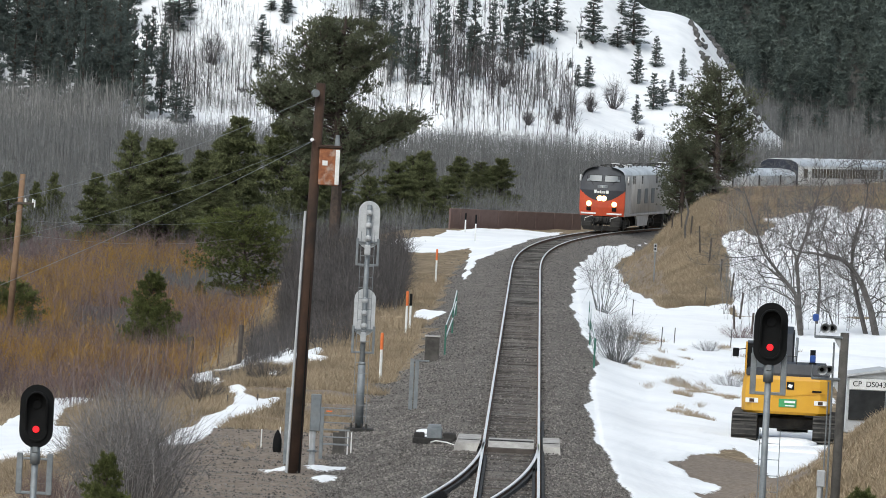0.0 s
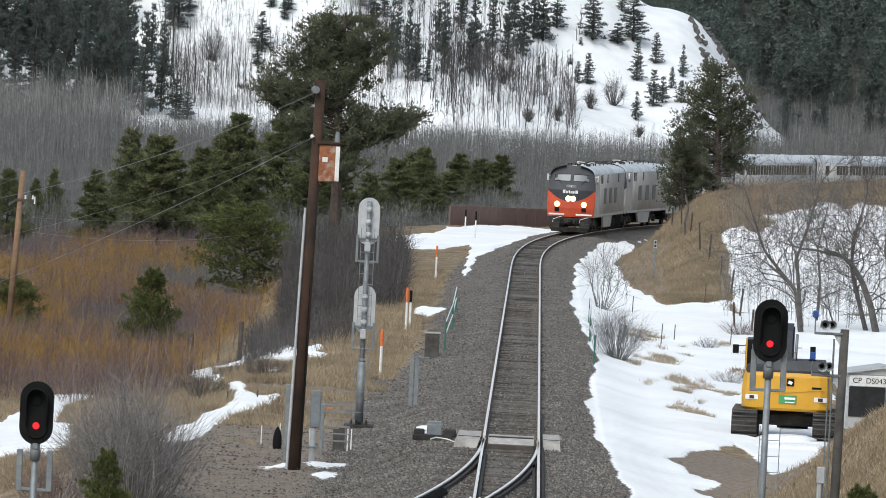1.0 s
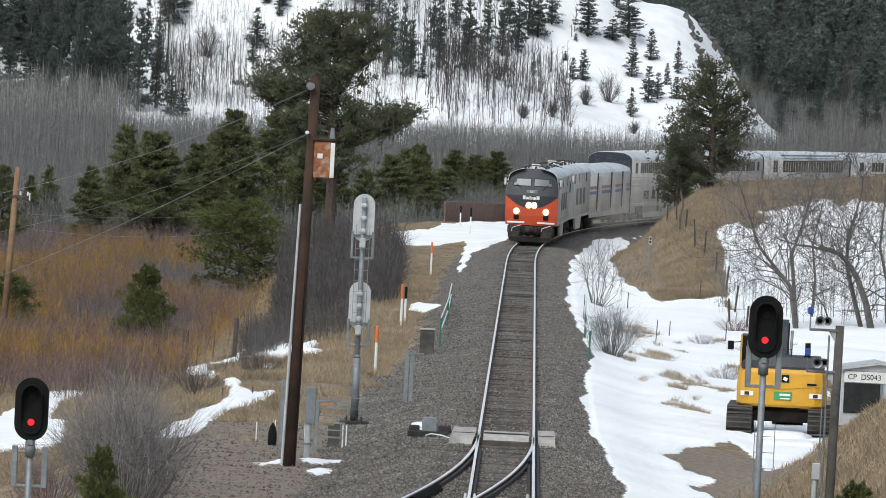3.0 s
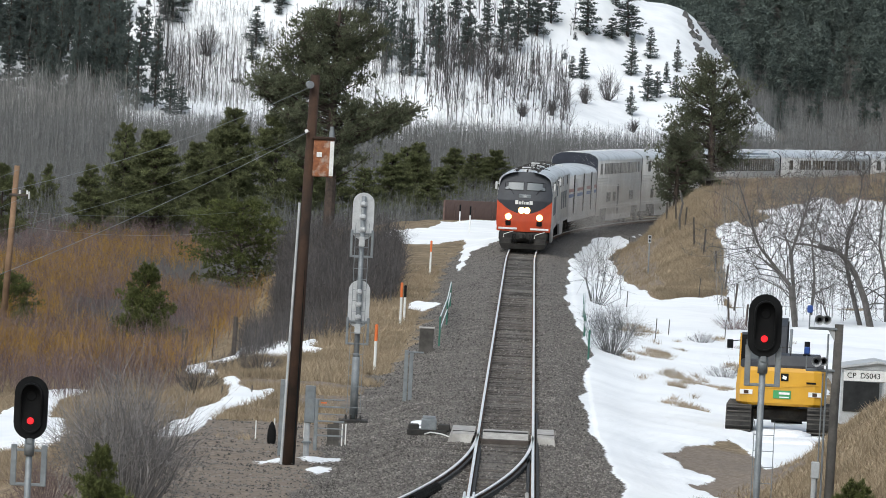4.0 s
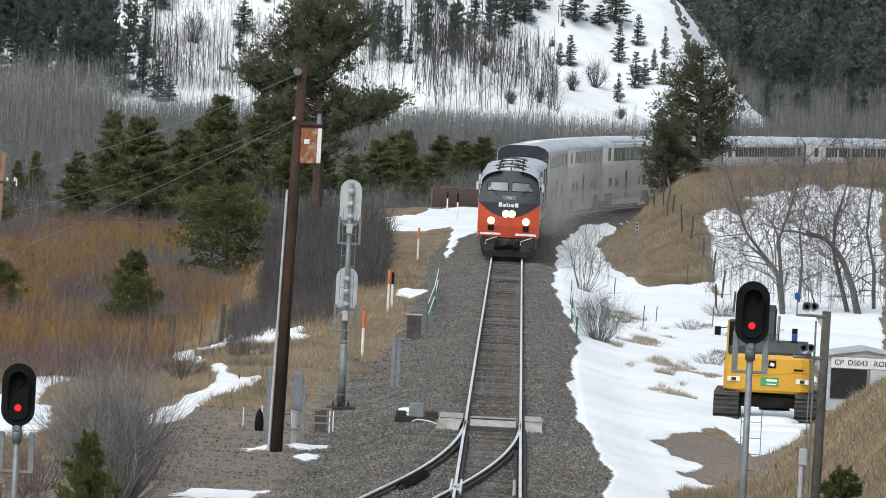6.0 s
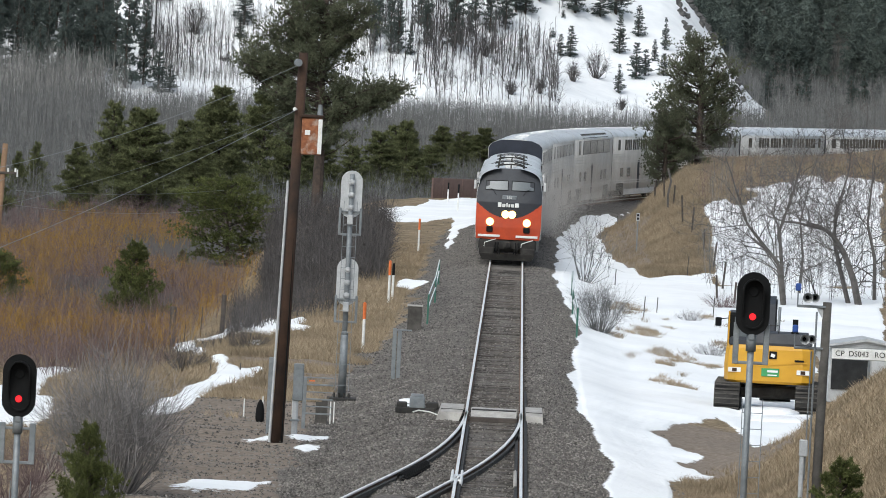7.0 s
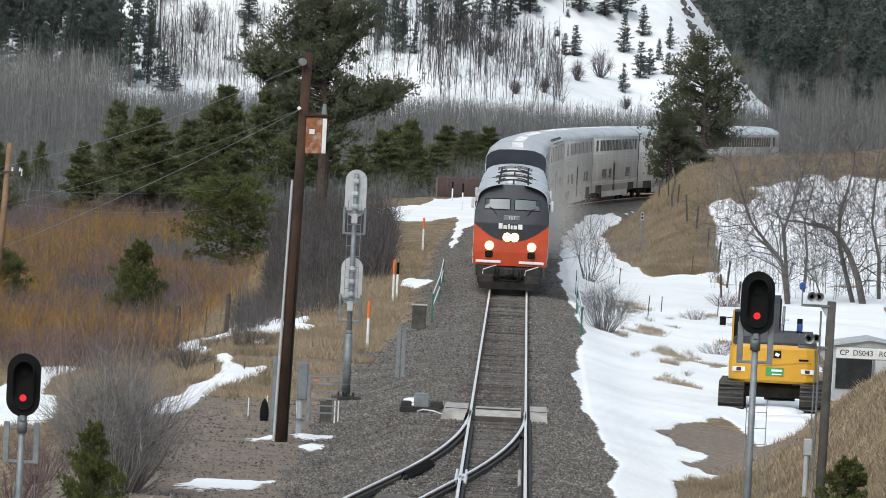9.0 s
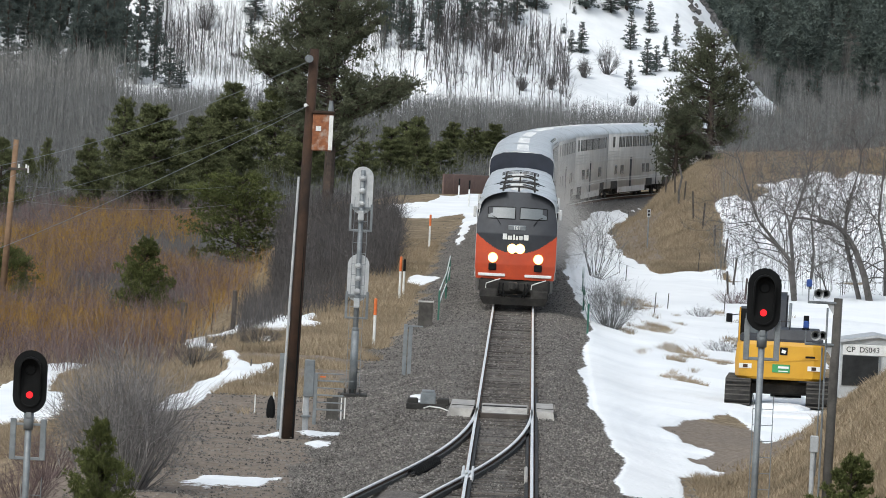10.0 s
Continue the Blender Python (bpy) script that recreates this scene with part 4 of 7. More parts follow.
    part("underframe", Shape().box(0, 0, 0.55, 2.5, 13, 0.5, 0.08), M_DARKIRON, th)
    bogie(th, 9.2, 2, 2.6, 0.45)
    bogie(th, -9.2, 2, 2.6, 0.45)
    return th


loco = build_loco(M_LOCOORANGE, "diesel passenger locomotive with a charcoal and orange-red nose")
loco_two = build_loco(M_LOCOSILVER, "diesel passenger locomotive with a charcoal and silver nose")
baggage = build_baggage()
sleeper, coach, lounge = (build_bilevel(k) for k in (0, 1, 2))
TRAIN = [(loco, 10.5, 12.2), (loco_two, 31.7, 12.2), (baggage, 55.6, 18.2)]
for k, car in enumerate((coach, sleeper, lounge, copy_thing(sleeper, pose(0, 0, 0)), copy_thing(coach, pose(0, 0, 0)), copy_thing(sleeper, pose(0, 0, 0)), copy_thing(coach, pose(0, 0, 0)))):
    TRAIN.append((car, 82.0 + 26.4 * k, 18.4))


def car_pose(s, pivots):
    """A car whose middle is s metres along the line, heading towards the camera, carried on two pivots."""
    fx, fy, _ = on_line(s - pivots / 2)
    bx, by, _ = on_line(s + pivots / 2)
    return pose((fx + bx) / 2, (fy + by) / 2, 0, 0, 0, math.degrees(math.atan2(fy - by, fx - bx)) - 90)


def build_dust():
    """Fine dust that the train drags along beside its cars: a loose cloud of specks."""
    rng = np.random.default_rng(19)
    clouds, me = [], None
    for car, behind, pivots in TRAIN[2:6]:
        if me is None:
            n = 66000
            c = np.stack([-1.6 - rng.exponential(0.55, n), rng.uniform(-13.2, 13.2, n), 0.05 + rng.gamma(1.7, 0.72, n)], 1)
            v = (c[:, None, :] + rng.normal(size=(n, 3, 3)) * 0.0085).reshape(-1, 3)
            ob = fast_mesh("dust_cloud", v, np.arange(3 * n).reshape(-1, 3), M_DUST)
            me = ob.data
        else:
            ob = new("dust_cloud", me)
        tagged(ob, "thin grey-brown dust swirling beside the train", "dust", kind="stuff")
        clouds.append((ob, behind, pivots))
    return clouds


DUST = build_dust()


def motions():
    """The train runs at a steady pace towards the camera."""
    for car, behind, pivots in TRAIN + DUST:
        walk(car, [(k * 0.5, car_pose(324.4 - 20.7 * 0.5 * k + behind, pivots)) for k in range(21)])
# ---- plants ----
def sticks(p0, p1, r0, r1, n=3):
    """Tapered bars without ends, all in one array of corners and quads."""
    p0, p1 = np.asarray(p0, float), np.asarray(p1, float)
    r0, r1 = np.broadcast_to(r0, len(p0)), np.broadcast_to(r1, len(p0))
    d = p1 - p0
    d = d / (np.linalg.norm(d, axis=1, keepdims=True) + 1e-9)
    ref = np.where(np.abs(d[:, 2:3]) < 0.9, np.array([[0, 0, 1.0]]), np.array([[1.0, 0, 0]]))
    e = np.cross(d, ref)
    e /= np.linalg.norm(e, axis=1, keepdims=True) + 1e-9
    g = np.cross(d, e)
    a = np.arange(n)[None, :] * 2 * math.pi / n + (np.arange(len(p0)) * 2.399)[:, None] * (n == 2)
    off = e[:, None, :] * np.cos(a)[:, :, None] + g[:, None, :] * np.sin(a)[:, :, None]
    v = np.concatenate([p0[:, None, :] + off * r0[:, None, None], p1[:, None, :] + off * r1[:, None, None]], 1)
    k = np.arange(n if n > 2 else 1)
    q = np.stack([k, (k + 1) % n, n + (k + 1) % n, n + k], 1)
    f = (np.arange(len(p0)) * 2 * n)[:, None, None] + q[None]
    return v.reshape(-1, 3), f.reshape(-1, 4)


def needles(rng, centre, outward, size, count, width=0.09):
    """Tufts of needle blades: thin triangles that fan out round each centre."""
    n = len(centre)
    size = np.broadcast_to(size, n)
    d = rng.normal(size=(n, count, 3)) + outward[:, None, :] * 1.1
    d /= np.linalg.norm(d, axis=2, keepdims=True)
    w = np.cross(d, rng.normal(size=(n, count, 3)))
    w /= np.linalg.norm(w, axis=2, keepdims=True)
    L = size[:, None, None] * rng.uniform(0.6, 1.15, (n, count, 1))
    base = centre[:, None, :] - d * L * 0.25
    v = np.stack([base - w * L * width, base + w * L * width, base + d * L], 2).reshape(-1, 3)
    return v, np.arange(len(v)).reshape(-1, 3)


def conifer(h, r, seed, tufts=900, blades=7, bare=0.12, spread=1.0, size=0.28, limbs=60, droop=0.1, ragged=0.35, round_top=False):
    """Trunk, limbs and needle tufts of an evergreen of height h and crown radius r."""
    rng = np.random.default_rng(seed)
    zs = np.sort(rng.uniform(bare, 0.97, limbs))
    prof = (np.sin(np.clip((1.03 - zs) / (1.03 - bare), 0, 1) ** 0.75 * math.pi * 0.62) if round_top else (1.02 - zs) / (1.02 - bare) * (0.55 + 0.45 * smooth(bare, bare + 0.12, zs)))
    ln = r * prof * (1 + ragged * rng.uniform(-1, 0.6, limbs)) * spread + 0.04 * h
    az = np.arange(limbs) * 2.4 + rng.uniform(-0.5, 0.5, limbs)
    lift = rng.uniform(-0.05, 0.4, limbs) + 0.5 * zs - droop
    p0 = np.stack([0 * zs, 0 * zs, zs * h], 1)
    dirs = np.stack([np.cos(az), np.sin(az), lift], 1)
    p1 = p0 + dirs * ln[:, None]
    tr = 0.022 * h
    tv, tf = sticks([(0, 0, -0.25), (0.01 * h, 0, h * 0.35), (-0.008 * h, 0.01 * h, h * 0.7)], [(0.01 * h, 0, h * 0.35), (-0.008 * h, 0.01 * h, h * 0.7), (0, 0, h)], [tr, tr * 0.72, tr * 0.4], [tr * 0.72, tr * 0.4, 0.01], 8)
    lv, lf = sticks(p0, p1, tr * 0.28, tr * 0.06, 3)
    tv, tf = np.concatenate([tv, lv]), np.concatenate([tf, lf + len(tv)])
    # tufts sit along the outer part of every limb, some on side shoots
    share = ln / ln.sum()
    who = rng.choice(limbs, tufts, p=share)
    t = rng.uniform(0.25, 1.03, tufts) ** 0.7
    c = p0[who] + (p1[who] - p0[who]) * t[:, None]
    side = rng.normal(size=(tufts, 3)) * np.array([1, 1, 0.45]) * (0.20 * ln[who] * (1.15 - t * 0.6))[:, None]
    c = c + side
    v, f = needles(rng, c, dirs[who] * 0.5 + np.array([0, 0, 0.35]), size, blades)
    return (tv, tf), (v, f)


def plant_thing(name, made, bark, leaf, label, category, group=""):
    (tv, tf), (v, f) = made
    th = empty(name, pose(0, 0, 0), label, category, group)
    fast_mesh("trunk", tv, tf, bark, th)
    fast_mesh("crown", v, f, leaf, th)
    return th


def place(th, x, y, scale, turn, first, sink=0.05, wide=1.0):
    """Stand a plant on the ground; the first use moves the model, later ones copy it."""
    m = pose(x, y, ground_z(x, y) - sink, 0, 0, turn)
    ob = th if first else copy_thing(th, m)
    ob.matrix_basis = m @ Matrix.Diagonal((scale * wide, scale * wide, scale, 1))
    return ob


def pines():
    """The single pines of the valley: x, y, height, crown radius."""
    models = [plant_thing("pine_tree", conifer(8, 2.4, 11 + k, 3200, 11, 0.03, 1.0, 0.38, 120, 0.0, 0.5), M_BARK, M_NEEDLEVALLEY, "dark green pine with a ragged crown in the valley", "tree", "valley pines") for k in range(3)]
    young = [plant_thing("pine_tree", conifer(4.6, 1.9, 31 + k, 3000, 11, 0.02, 1.1, 0.24, 100, 0.0, 0.4, k == 0), M_BARK, M_NEEDLELIGHT, "bushy young green pine among the willows", "tree", "valley pines") for k in range(2)]
    used = set()
    rows = ((-24.21, 541.5, 8.6, 2.0, 0), (-21.12, 524.5, 8.2, 3.0, 1), (-25.3, 511.5, 5.5, 1.5, 2), (-16.55, 560.5, 10.0, 2.7, 2), (-17.73, 542, 6.0, 2.0, 0),
            (-13.96, 592, 9.9, 2.9, 1), (-11.16, 571, 8.0, 2.4, 0), (-2.04, 630, 7.2, 2.0, 2), (-4.27, 624, 6.2, 2.3, 1), (-0.97, 605.5, 4.4, 2.0, 0),
            (1.4, 739, 5.6, 2.1, 2), (3.5, 730, 5.2, 2.2, 0), (5.6, 730, 5.6, 2.1, 1), (4.6, 742, 4.8, 1.8, 2), (-3.1, 640, 6.6, 2.4, 0), (0.2, 648, 5.0, 2.0, 1), (-31.56, 569.5, 4.8, 1.0, 0), (-31.7, 547, 4.1, 0.8, 2), (-30.19, 488.5, 5.7, 1.4, 1),
            (-19.4, 560, 7.2, 2.2, 2), (-22.6, 548, 7.6, 2.3, 0), (-9.2, 600, 6.0, 2.2, 2), (-18.4, 575, 8.2, 2.0, 1), (-6.6, 615, 5.2, 2.0, 0))
    for k, (x, y, h, r, q) in enumerate(rows):
        place(models[q], x, y, h / 8, 47 * k, q not in used, wide=r / 2.4 / (h / 8) * 1.1)
        used.add(q)
    for k, (x, y, h, r, q) in enumerate(((-12.03, 430.5, 5.1, 2.6, 0), (-13.35, 326.5, 4.4, 1.65, 1), (-20.9, 346, 2.7, 1.2, 0), (-19.85, 341.5, 1.9, 0.7, 1), (-16.47, 323, 0.9, 0.4, 1), (-14.36, 420.5, 1.1, 0.5, 1),
                                         (-6.8, 148.0, 2.5, 0.8, 1), (7.95, 131.0, 2.75, 1.0, 1))):
        place(young[q], x, y, h / 4.6, 61 * k, (q, "y") not in used, wide=r / 1.9 / (h / 4.6))
        used.add((q, "y"))


def limbed(limbs, seed, trunk, tufts, blades, size):
    """A pine drawn by its main limbs: start height, end point, thickness. Tufts gather at the limbs' ends."""
    rng = np.random.default_rng(seed)
    tv, tf = sticks(trunk[:-1, :3], trunk[1:, :3], trunk[:-1, 3], trunk[1:, 3], 9)
    P0, P1, R0, R1, C, O = [], [], [], [], [], []
    for z0, end, r in limbs:
        base = np.array([np.interp(z0, trunk[:, 2], trunk[:, 0]), np.interp(z0, trunk[:, 2], trunk[:, 1]), z0])
        end = np.asarray(end, float)
        mid = (base + end) / 2 + rng.normal(size=3) * 0.12 + np.array([0, 0, -0.18])
        for a, b, ra, rb in ((base, mid, r, r * 0.7), (mid, end, r * 0.7, r * 0.3)):
            P0.append(a), P1.append(b), R0.append(ra), R1.append(rb)
        length = np.linalg.norm(end - base)
        for _ in range(int(4 + length * 3.2)):
            t = rng.uniform(0.35, 1.0) ** 0.8
            a = base + (mid - base) * t * 2 if t < 0.5 else mid + (end - mid) * (t - 0.5) * 2
            d = (end - base) / length * rng.uniform(0.1, 0.7) + rng.normal(size=3) * np.array([0.5, 0.5, 0.3]) + np.array([0, 0, 0.25])
            b = a + d * rng.uniform(0.4, 0.95) * (0.5 + 0.14 * length)
            P0.append(a), P1.append(b), R0.append(r * 0.3), R1.append(r * 0.12)
            for _ in range(tufts):
                C.append(a + (b - a) * rng.uniform(0.7, 1.1) + rng.normal(size=3) * 0.13)
                O.append(d * 0.6 + np.array([0, 0, 0.4]))
    lv, lf = sticks(P0, P1, R0, R1, 4)
    v, f = needles(rng, np.array(C), np.array(O), size, blades)
    return (np.concatenate([tv, lv]), np.concatenate([np.concatenate([tf[:, [0, 1, 2, 3]]]), lf + len(tv)])), (v, f)


def lobed_pine(name, x, y, trunk, lobes, scale, label, seed, tufts=9, blades=11, size=0.25):
    """A pine whose foliage gathers in lobes: middle x and z, half width and half height of each."""
    rng = np.random.default_rng(seed)
    limbs = []
    for lx, lz, rx, rz in lobes:
        for _ in range(int(4 + 8.5 * rx * rz)):
            a, q = rng.uniform(0, 2 * math.pi), math.sqrt(rng.uniform(0.05, 1))
            ex, ez, ey = lx + rx * q * math.cos(a), lz + rz * q * math.sin(a), rng.normal() * (0.5 * rx + 0.3)
            start = min(max(ez - rng.uniform(0.25, 0.55) * math.hypot(ex, ey) - 0.1, trunk[1, 2] * 0.4), trunk[-1, 2] * 0.97)
            limbs.append((start, (ex, ey, ez), rng.uniform(0.03, 0.065)))
    th = plant_thing(name, limbed(limbs, seed, trunk, tufts, blades, size), M_BARK, M_NEEDLE, label, "tree")
    place(th, x, y, scale, 0, True)


def big_pine():
    """The tall old pine behind the pole: bare lower trunk, a broad domed crown and long side limbs."""
    trunk = np.array([(0, 0, -0.3, 0.36), (0.05, 0, 4, 0.30), (-0.05, 0, 8, 0.24), (0.0, 0, 11.5, 0.16), (0.1, 0, 14.0, 0.05)])
    lobes = ((0.15, 13.2, 2.0, 0.9), (1.6, 12.2, 1.2, 1.2), (-1.45, 12.4, 1.3, 1.2), (0.15, 11.2, 1.9, 1.2), (-2.35, 11.0, 1.0, 0.9), (-3.45, 9.7, 1.1, 0.7),
             (1.25, 10.4, 0.9, 0.8), (-1.45, 9.9, 1.2, 0.7), (-0.15, 8.9, 1.2, 0.8), (1.75, 8.1, 1.4, 0.5), (3.25, 8.2, 1.1, 0.6), (0.55, 7.4, 1.2, 0.4),
             (-3.55, 8.7, 0.8, 0.4), (-2.65, 8.2, 1.0, 0.4), (1.15, 6.5, 1.1, 0.4), (-1.45, 7.0, 1.1, 0.5), (-0.15, 5.4, 1.2, 0.4), (1.45, 5.5, 1.1, 0.4),
             (-1.75, 6.0, 1.0, 0.5), (4.1, 8.3, 0.9, 0.5), (4.3, 7.7, 0.7, 0.4), (-4.0, 9.3, 0.6, 0.6))
    lobed_pine("ponderosa_pine", -7.75, 497, trunk, lobes, 1.25, "tall old pine with a bare lower trunk", 8, 10, 11, 0.21)


def knoll_pine():
    """The pine on the cut bank that hides the bend, and a lower one close beside it."""
    trunk = np.array([(0, 0, -0.4, 0.24), (0.05, 0, 3.2, 0.19), (0, 0, 5.8, 0.1), (0, 0, 7.9, 0.03)])
    lobes = ((-0.1, 7.5, 0.75, 0.7), (-0.8, 7.0, 0.7, 0.6), (0.2, 6.4, 1.4, 0.7), (-1.1, 5.8, 1.1, 0.65), (1.3, 5.6, 0.9, 0.65), (-0.1, 4.9, 1.8, 0.75), (1.7, 4.3, 0.8, 0.55),
             (0.4, 3.6, 1.9, 0.6), (1.35, 3.0, 1.1, 0.5), (-0.1, 2.1, 1.9, 0.5), (1.35, 1.8, 1.1, 0.4), (-0.6, 0.9, 1.2, 0.4), (-1.3, 4.4, 0.9, 0.6), (-1.7, 3.4, 1.0, 0.6), (-1.8, 2.3, 1.0, 0.6), (-1.6, 1.2, 0.8, 0.4))
    lobed_pine("pine_tree", 15.75, 414.0, trunk, lobes, 1.0, "dense dark pine on the grassy bank", 3, 10, 10, 0.18)
    trunk = np.array([(0, 0, -0.4, 0.15), (0.05, 0, 2.2, 0.11), (0, 0, 4.6, 0.03)])
    lobes = ((0.3, 4.4, 0.8, 0.7), (-0.4, 3.6, 0.8, 0.75), (0.5, 3.2, 1.2, 0.7), (-0.6, 2.4, 0.8, 0.65), (0.4, 1.8, 1.2, 0.65), (-0.4, 1.1, 0.75, 0.5), (0.3, 0.6, 0.8, 0.4))
    lobed_pine("pine_tree", 13.75, 412.0, trunk, lobes, 1.0, "low dense pine close beside a taller one", 4, 10, 10, 0.18)
    # a thin leaning dead stem on the bank
    s = Shape().path([(0, 0, -0.2), (-0.06, 0, 0.8), (0.08, 0, 1.6), (-0.12, 0, 2.3)], 0.06, 7)
    ob = part("dead_tree_trunk", s, M_GREYBARK, None)
    ob.location = (13.15, 384, ground_z(13.15, 384))
    tagged(ob, "thin leaning grey dead stem on the bank", "tree trunk")


def hill_trees():
    models = [plant_thing("spruce_tree", conifer(10, 1.8, 50 + k, 950, 6, 0.06, 1.0, 0.55, 95, 0.25, 0.75), M_BARK, M_NEEDLEFAR, "dark spruce on the snowy hillside", "tree", "hillside spruces") for k in range(3)]
    rows = [(28.5, 1451, 10.7, 3.0), (37.1, 1462, 10.3, 3.3), (33.8, 1456, 4.7, 2.3), (41.9, 1456, 6.8, 1.5), (37.8, 1441, 8.3, 1.7), (47.3, 1450, 7.2, 1.0), (27.6, 1429, 6.6, 1.7), (25.5, 1428, 4.8, 1.1), (24.0, 1437, 2.3, 0.7), (26.1, 1447, 1.9, 0.6), (40.7, 1419, 7.7, 1.9), (42.7, 1423, 5.7, 1.5), (44.8, 1436, 4.8, 1.0), (46.5, 1424, 4.8, 1.4), (36.9, 1400, 6.2, 1.2)]
    rows += [(-1.5, 1374, 16.0, 1.6), (4.0, 1378, 16.5, 2.3), (1.4, 1429, 9.1, 1.7), (7.9, 1429, 11.4, 1.6), (11.0, 1427, 14.8, 1.8), (14.2, 1432, 13.5, 2.0), (18.2, 1441, 10.6, 2.4), (21.0, 1448, 8.3, 2.1), (16.3, 1440, 12.7, 1.9), (34.8, 1474, 4.0, 1.5), (17.4, 1423, 4.8, 0.7), (7.1, 1420, 6.8, 1.0), (12.3, 1440, 9.2, 1.7)]
    rows += [(-54.2, 1389, 9.3, 2.7), (-37.4, 1383, 8.4, 2.1), (-32.9, 1396, 4.5, 1.6), (-33.5, 1393, 6.2, 1.1), (-11.8, 1367, 16.4, 1.5), (-10.8, 1377, 14.3, 1.3), (-6.9, 1367, 11.4, 1.7), (-8.5, 1367, 17.5, 1.3), (-4.6, 1367, 6.6, 1.0), (-2.9, 1406, 13.7, 1.6), (-16.0, 1399, 9.0, 1.8), (-14.0, 1408, 6.8, 1.6), (-56.0, 1392, 6.7, 1.8), (-52.3, 1394, 5.6, 1.6), (-18.5, 1406, 4.5, 1.6), (-36.2, 1396, 3.4, 1.3), (-38.0, 1378, 4.4, 1.3)]
    rows += [(-57.3, 1319, 19.8, 2.7), (-54.2, 1325, 17.0, 2.0), (-59.7, 1324, 19.1, 2.5), (-63.5, 1343, 20.4, 2.8), (-51.2, 1321, 7.8, 2.3), (-49.1, 1323, 5.5, 1.5), (-63.2, 1369, 15.3, 2.4), (-65.5, 1345, 11.8, 1.9), (-58.5, 1375, 12.1, 1.8), (-55.8, 1371, 7.7, 1.3)]
    rng = np.random.default_rng(77)
    # the scattered rest higher up and the dense stand on the left
    for _ in range(20):
        x = rng.normal(0, 4) + rng.choice((-14, -8, 0, 8))
        rows.append((x, rng.uniform(1425, 1480), rng.uniform(6, 11), rng.uniform(1.2, 2.0)))
    for _ in range(105):
        x = rng.uniform(-97, -63)
        rows.append((x, rng.uniform(1322, 1440), rng.uniform(11, 20), rng.uniform(1.9, 3.2)))
    for _ in range(16):
        y = rng.uniform(1700, 2060)
        rows.append((rng.uniform(570, 800) * y / LENS, y, rng.uniform(8, 13), rng.uniform(1.8, 2.8)))
    used = set()
    for k, (x, y, h, r) in enumerate(rows):
        q = k % 3
        place(models[q], x, y, h / 10, 37 * k, q not in used, 0.3, wide=r / 2.0 / (h / 10))
        used.add(q)


def joined(name, places, base_v, base_f, mat, label, category):
    """Many copies of one model as a single far-off mass: places are x, y, z, width, height, turn."""
    P = np.asarray(places, float)
    c, s = np.cos(P[:, 5])[:, None], np.sin(P[:, 5])[:, None]
    bx, by, bz = (base_v[:, k][None, :] for k in range(3))
    x = P[:, 0:1] + (bx * c - by * s) * P[:, 3:4]
    y = P[:, 1:2] + (bx * s + by * c) * P[:, 3:4]
    z = P[:, 2:3] + bz * P[:, 4:5]
    v = np.stack([x, y, z], 2).reshape(-1, 3)
    f = (np.arange(len(P)) * len(base_v))[:, None, None] + base_f[None]
    ob = fast_mesh(name, v, f.reshape(-1, base_f.shape[1]), mat)
    return tagged(ob, label, category, kind="stuff")


def far_woods():
    rng = np.random.default_rng(21)
    _, (bv, bf) = conifer(1.0, 0.13, 91, 130, 4, 0.05, 0.95, 0.11, 50, 0.45, 0.5)
    rows = []
    for _ in range(2700):
        y = rng.uniform(2050, 2750)
        az = rng.uniform(250, 900)
        x = az * y / LENS
        h, g = rng.uniform(13, 25), ground_z(x, y)
        if g > 2:
            rows.append((x, y, g - 0.5, h, h, rng.uniform(0, 6)))
    joined("dark_forest", rows, bv, bf, M_FOREST, "dark conifer forest on the far mountainside", "forest")
    rows = []
    for _ in range(1500):
        y = rng.uniform(1440, 1560)
        az = rng.uniform(-860, 180)
        if rng.uniform() < (0.82 if az > -430 else 0.45):
            continue
        x = az * y / LENS
        h = rng.uniform(9, 16)
        rows.append((x, y, ground_z(x, y) - 0.5, h, h, rng.uniform(0, 6)))
    joined("hilltop_forest", rows, bv, bf, M_FOREST, "conifer forest along the top of the hill", "forest")


def stem_cloud(rng, x, y, h, twigs, r, lean=0.12, spread=0.35, low=0.25):
    """Bare stems with twigs: arrays of sticks standing on the ground."""
    n = len(x)
    z = terrain(x, y)
    p0 = np.stack([x, y, z - 0.1], 1)
    p1 = p0 + np.stack([rng.normal(size=n) * lean * h, rng.normal(size=n) * lean * h, h], 1)
    A, B, R0, R1 = [p0], [p1], [np.full(n, r)], [np.full(n, r * 0.35)]
    for _ in range(twigs):
        t = rng.uniform(low, 0.95, n)[:, None]
        a = p0 + (p1 - p0) * t
        L = (h * rng.uniform(0.18, 0.4, n))[:, None] * (1.15 - t)
        d = np.stack([rng.normal(size=n) * spread * 2, rng.normal(size=n) * spread * 2, rng.uniform(0.5, 1.0, n)], 1)
        A.append(a), B.append(a + d * L * 1.3), R0.append(np.full(n, r * 0.5)), R1.append(np.full(n, r * 0.2))
    return sticks(np.concatenate(A), np.concatenate(B), np.concatenate(R0), np.concatenate(R1), 2)


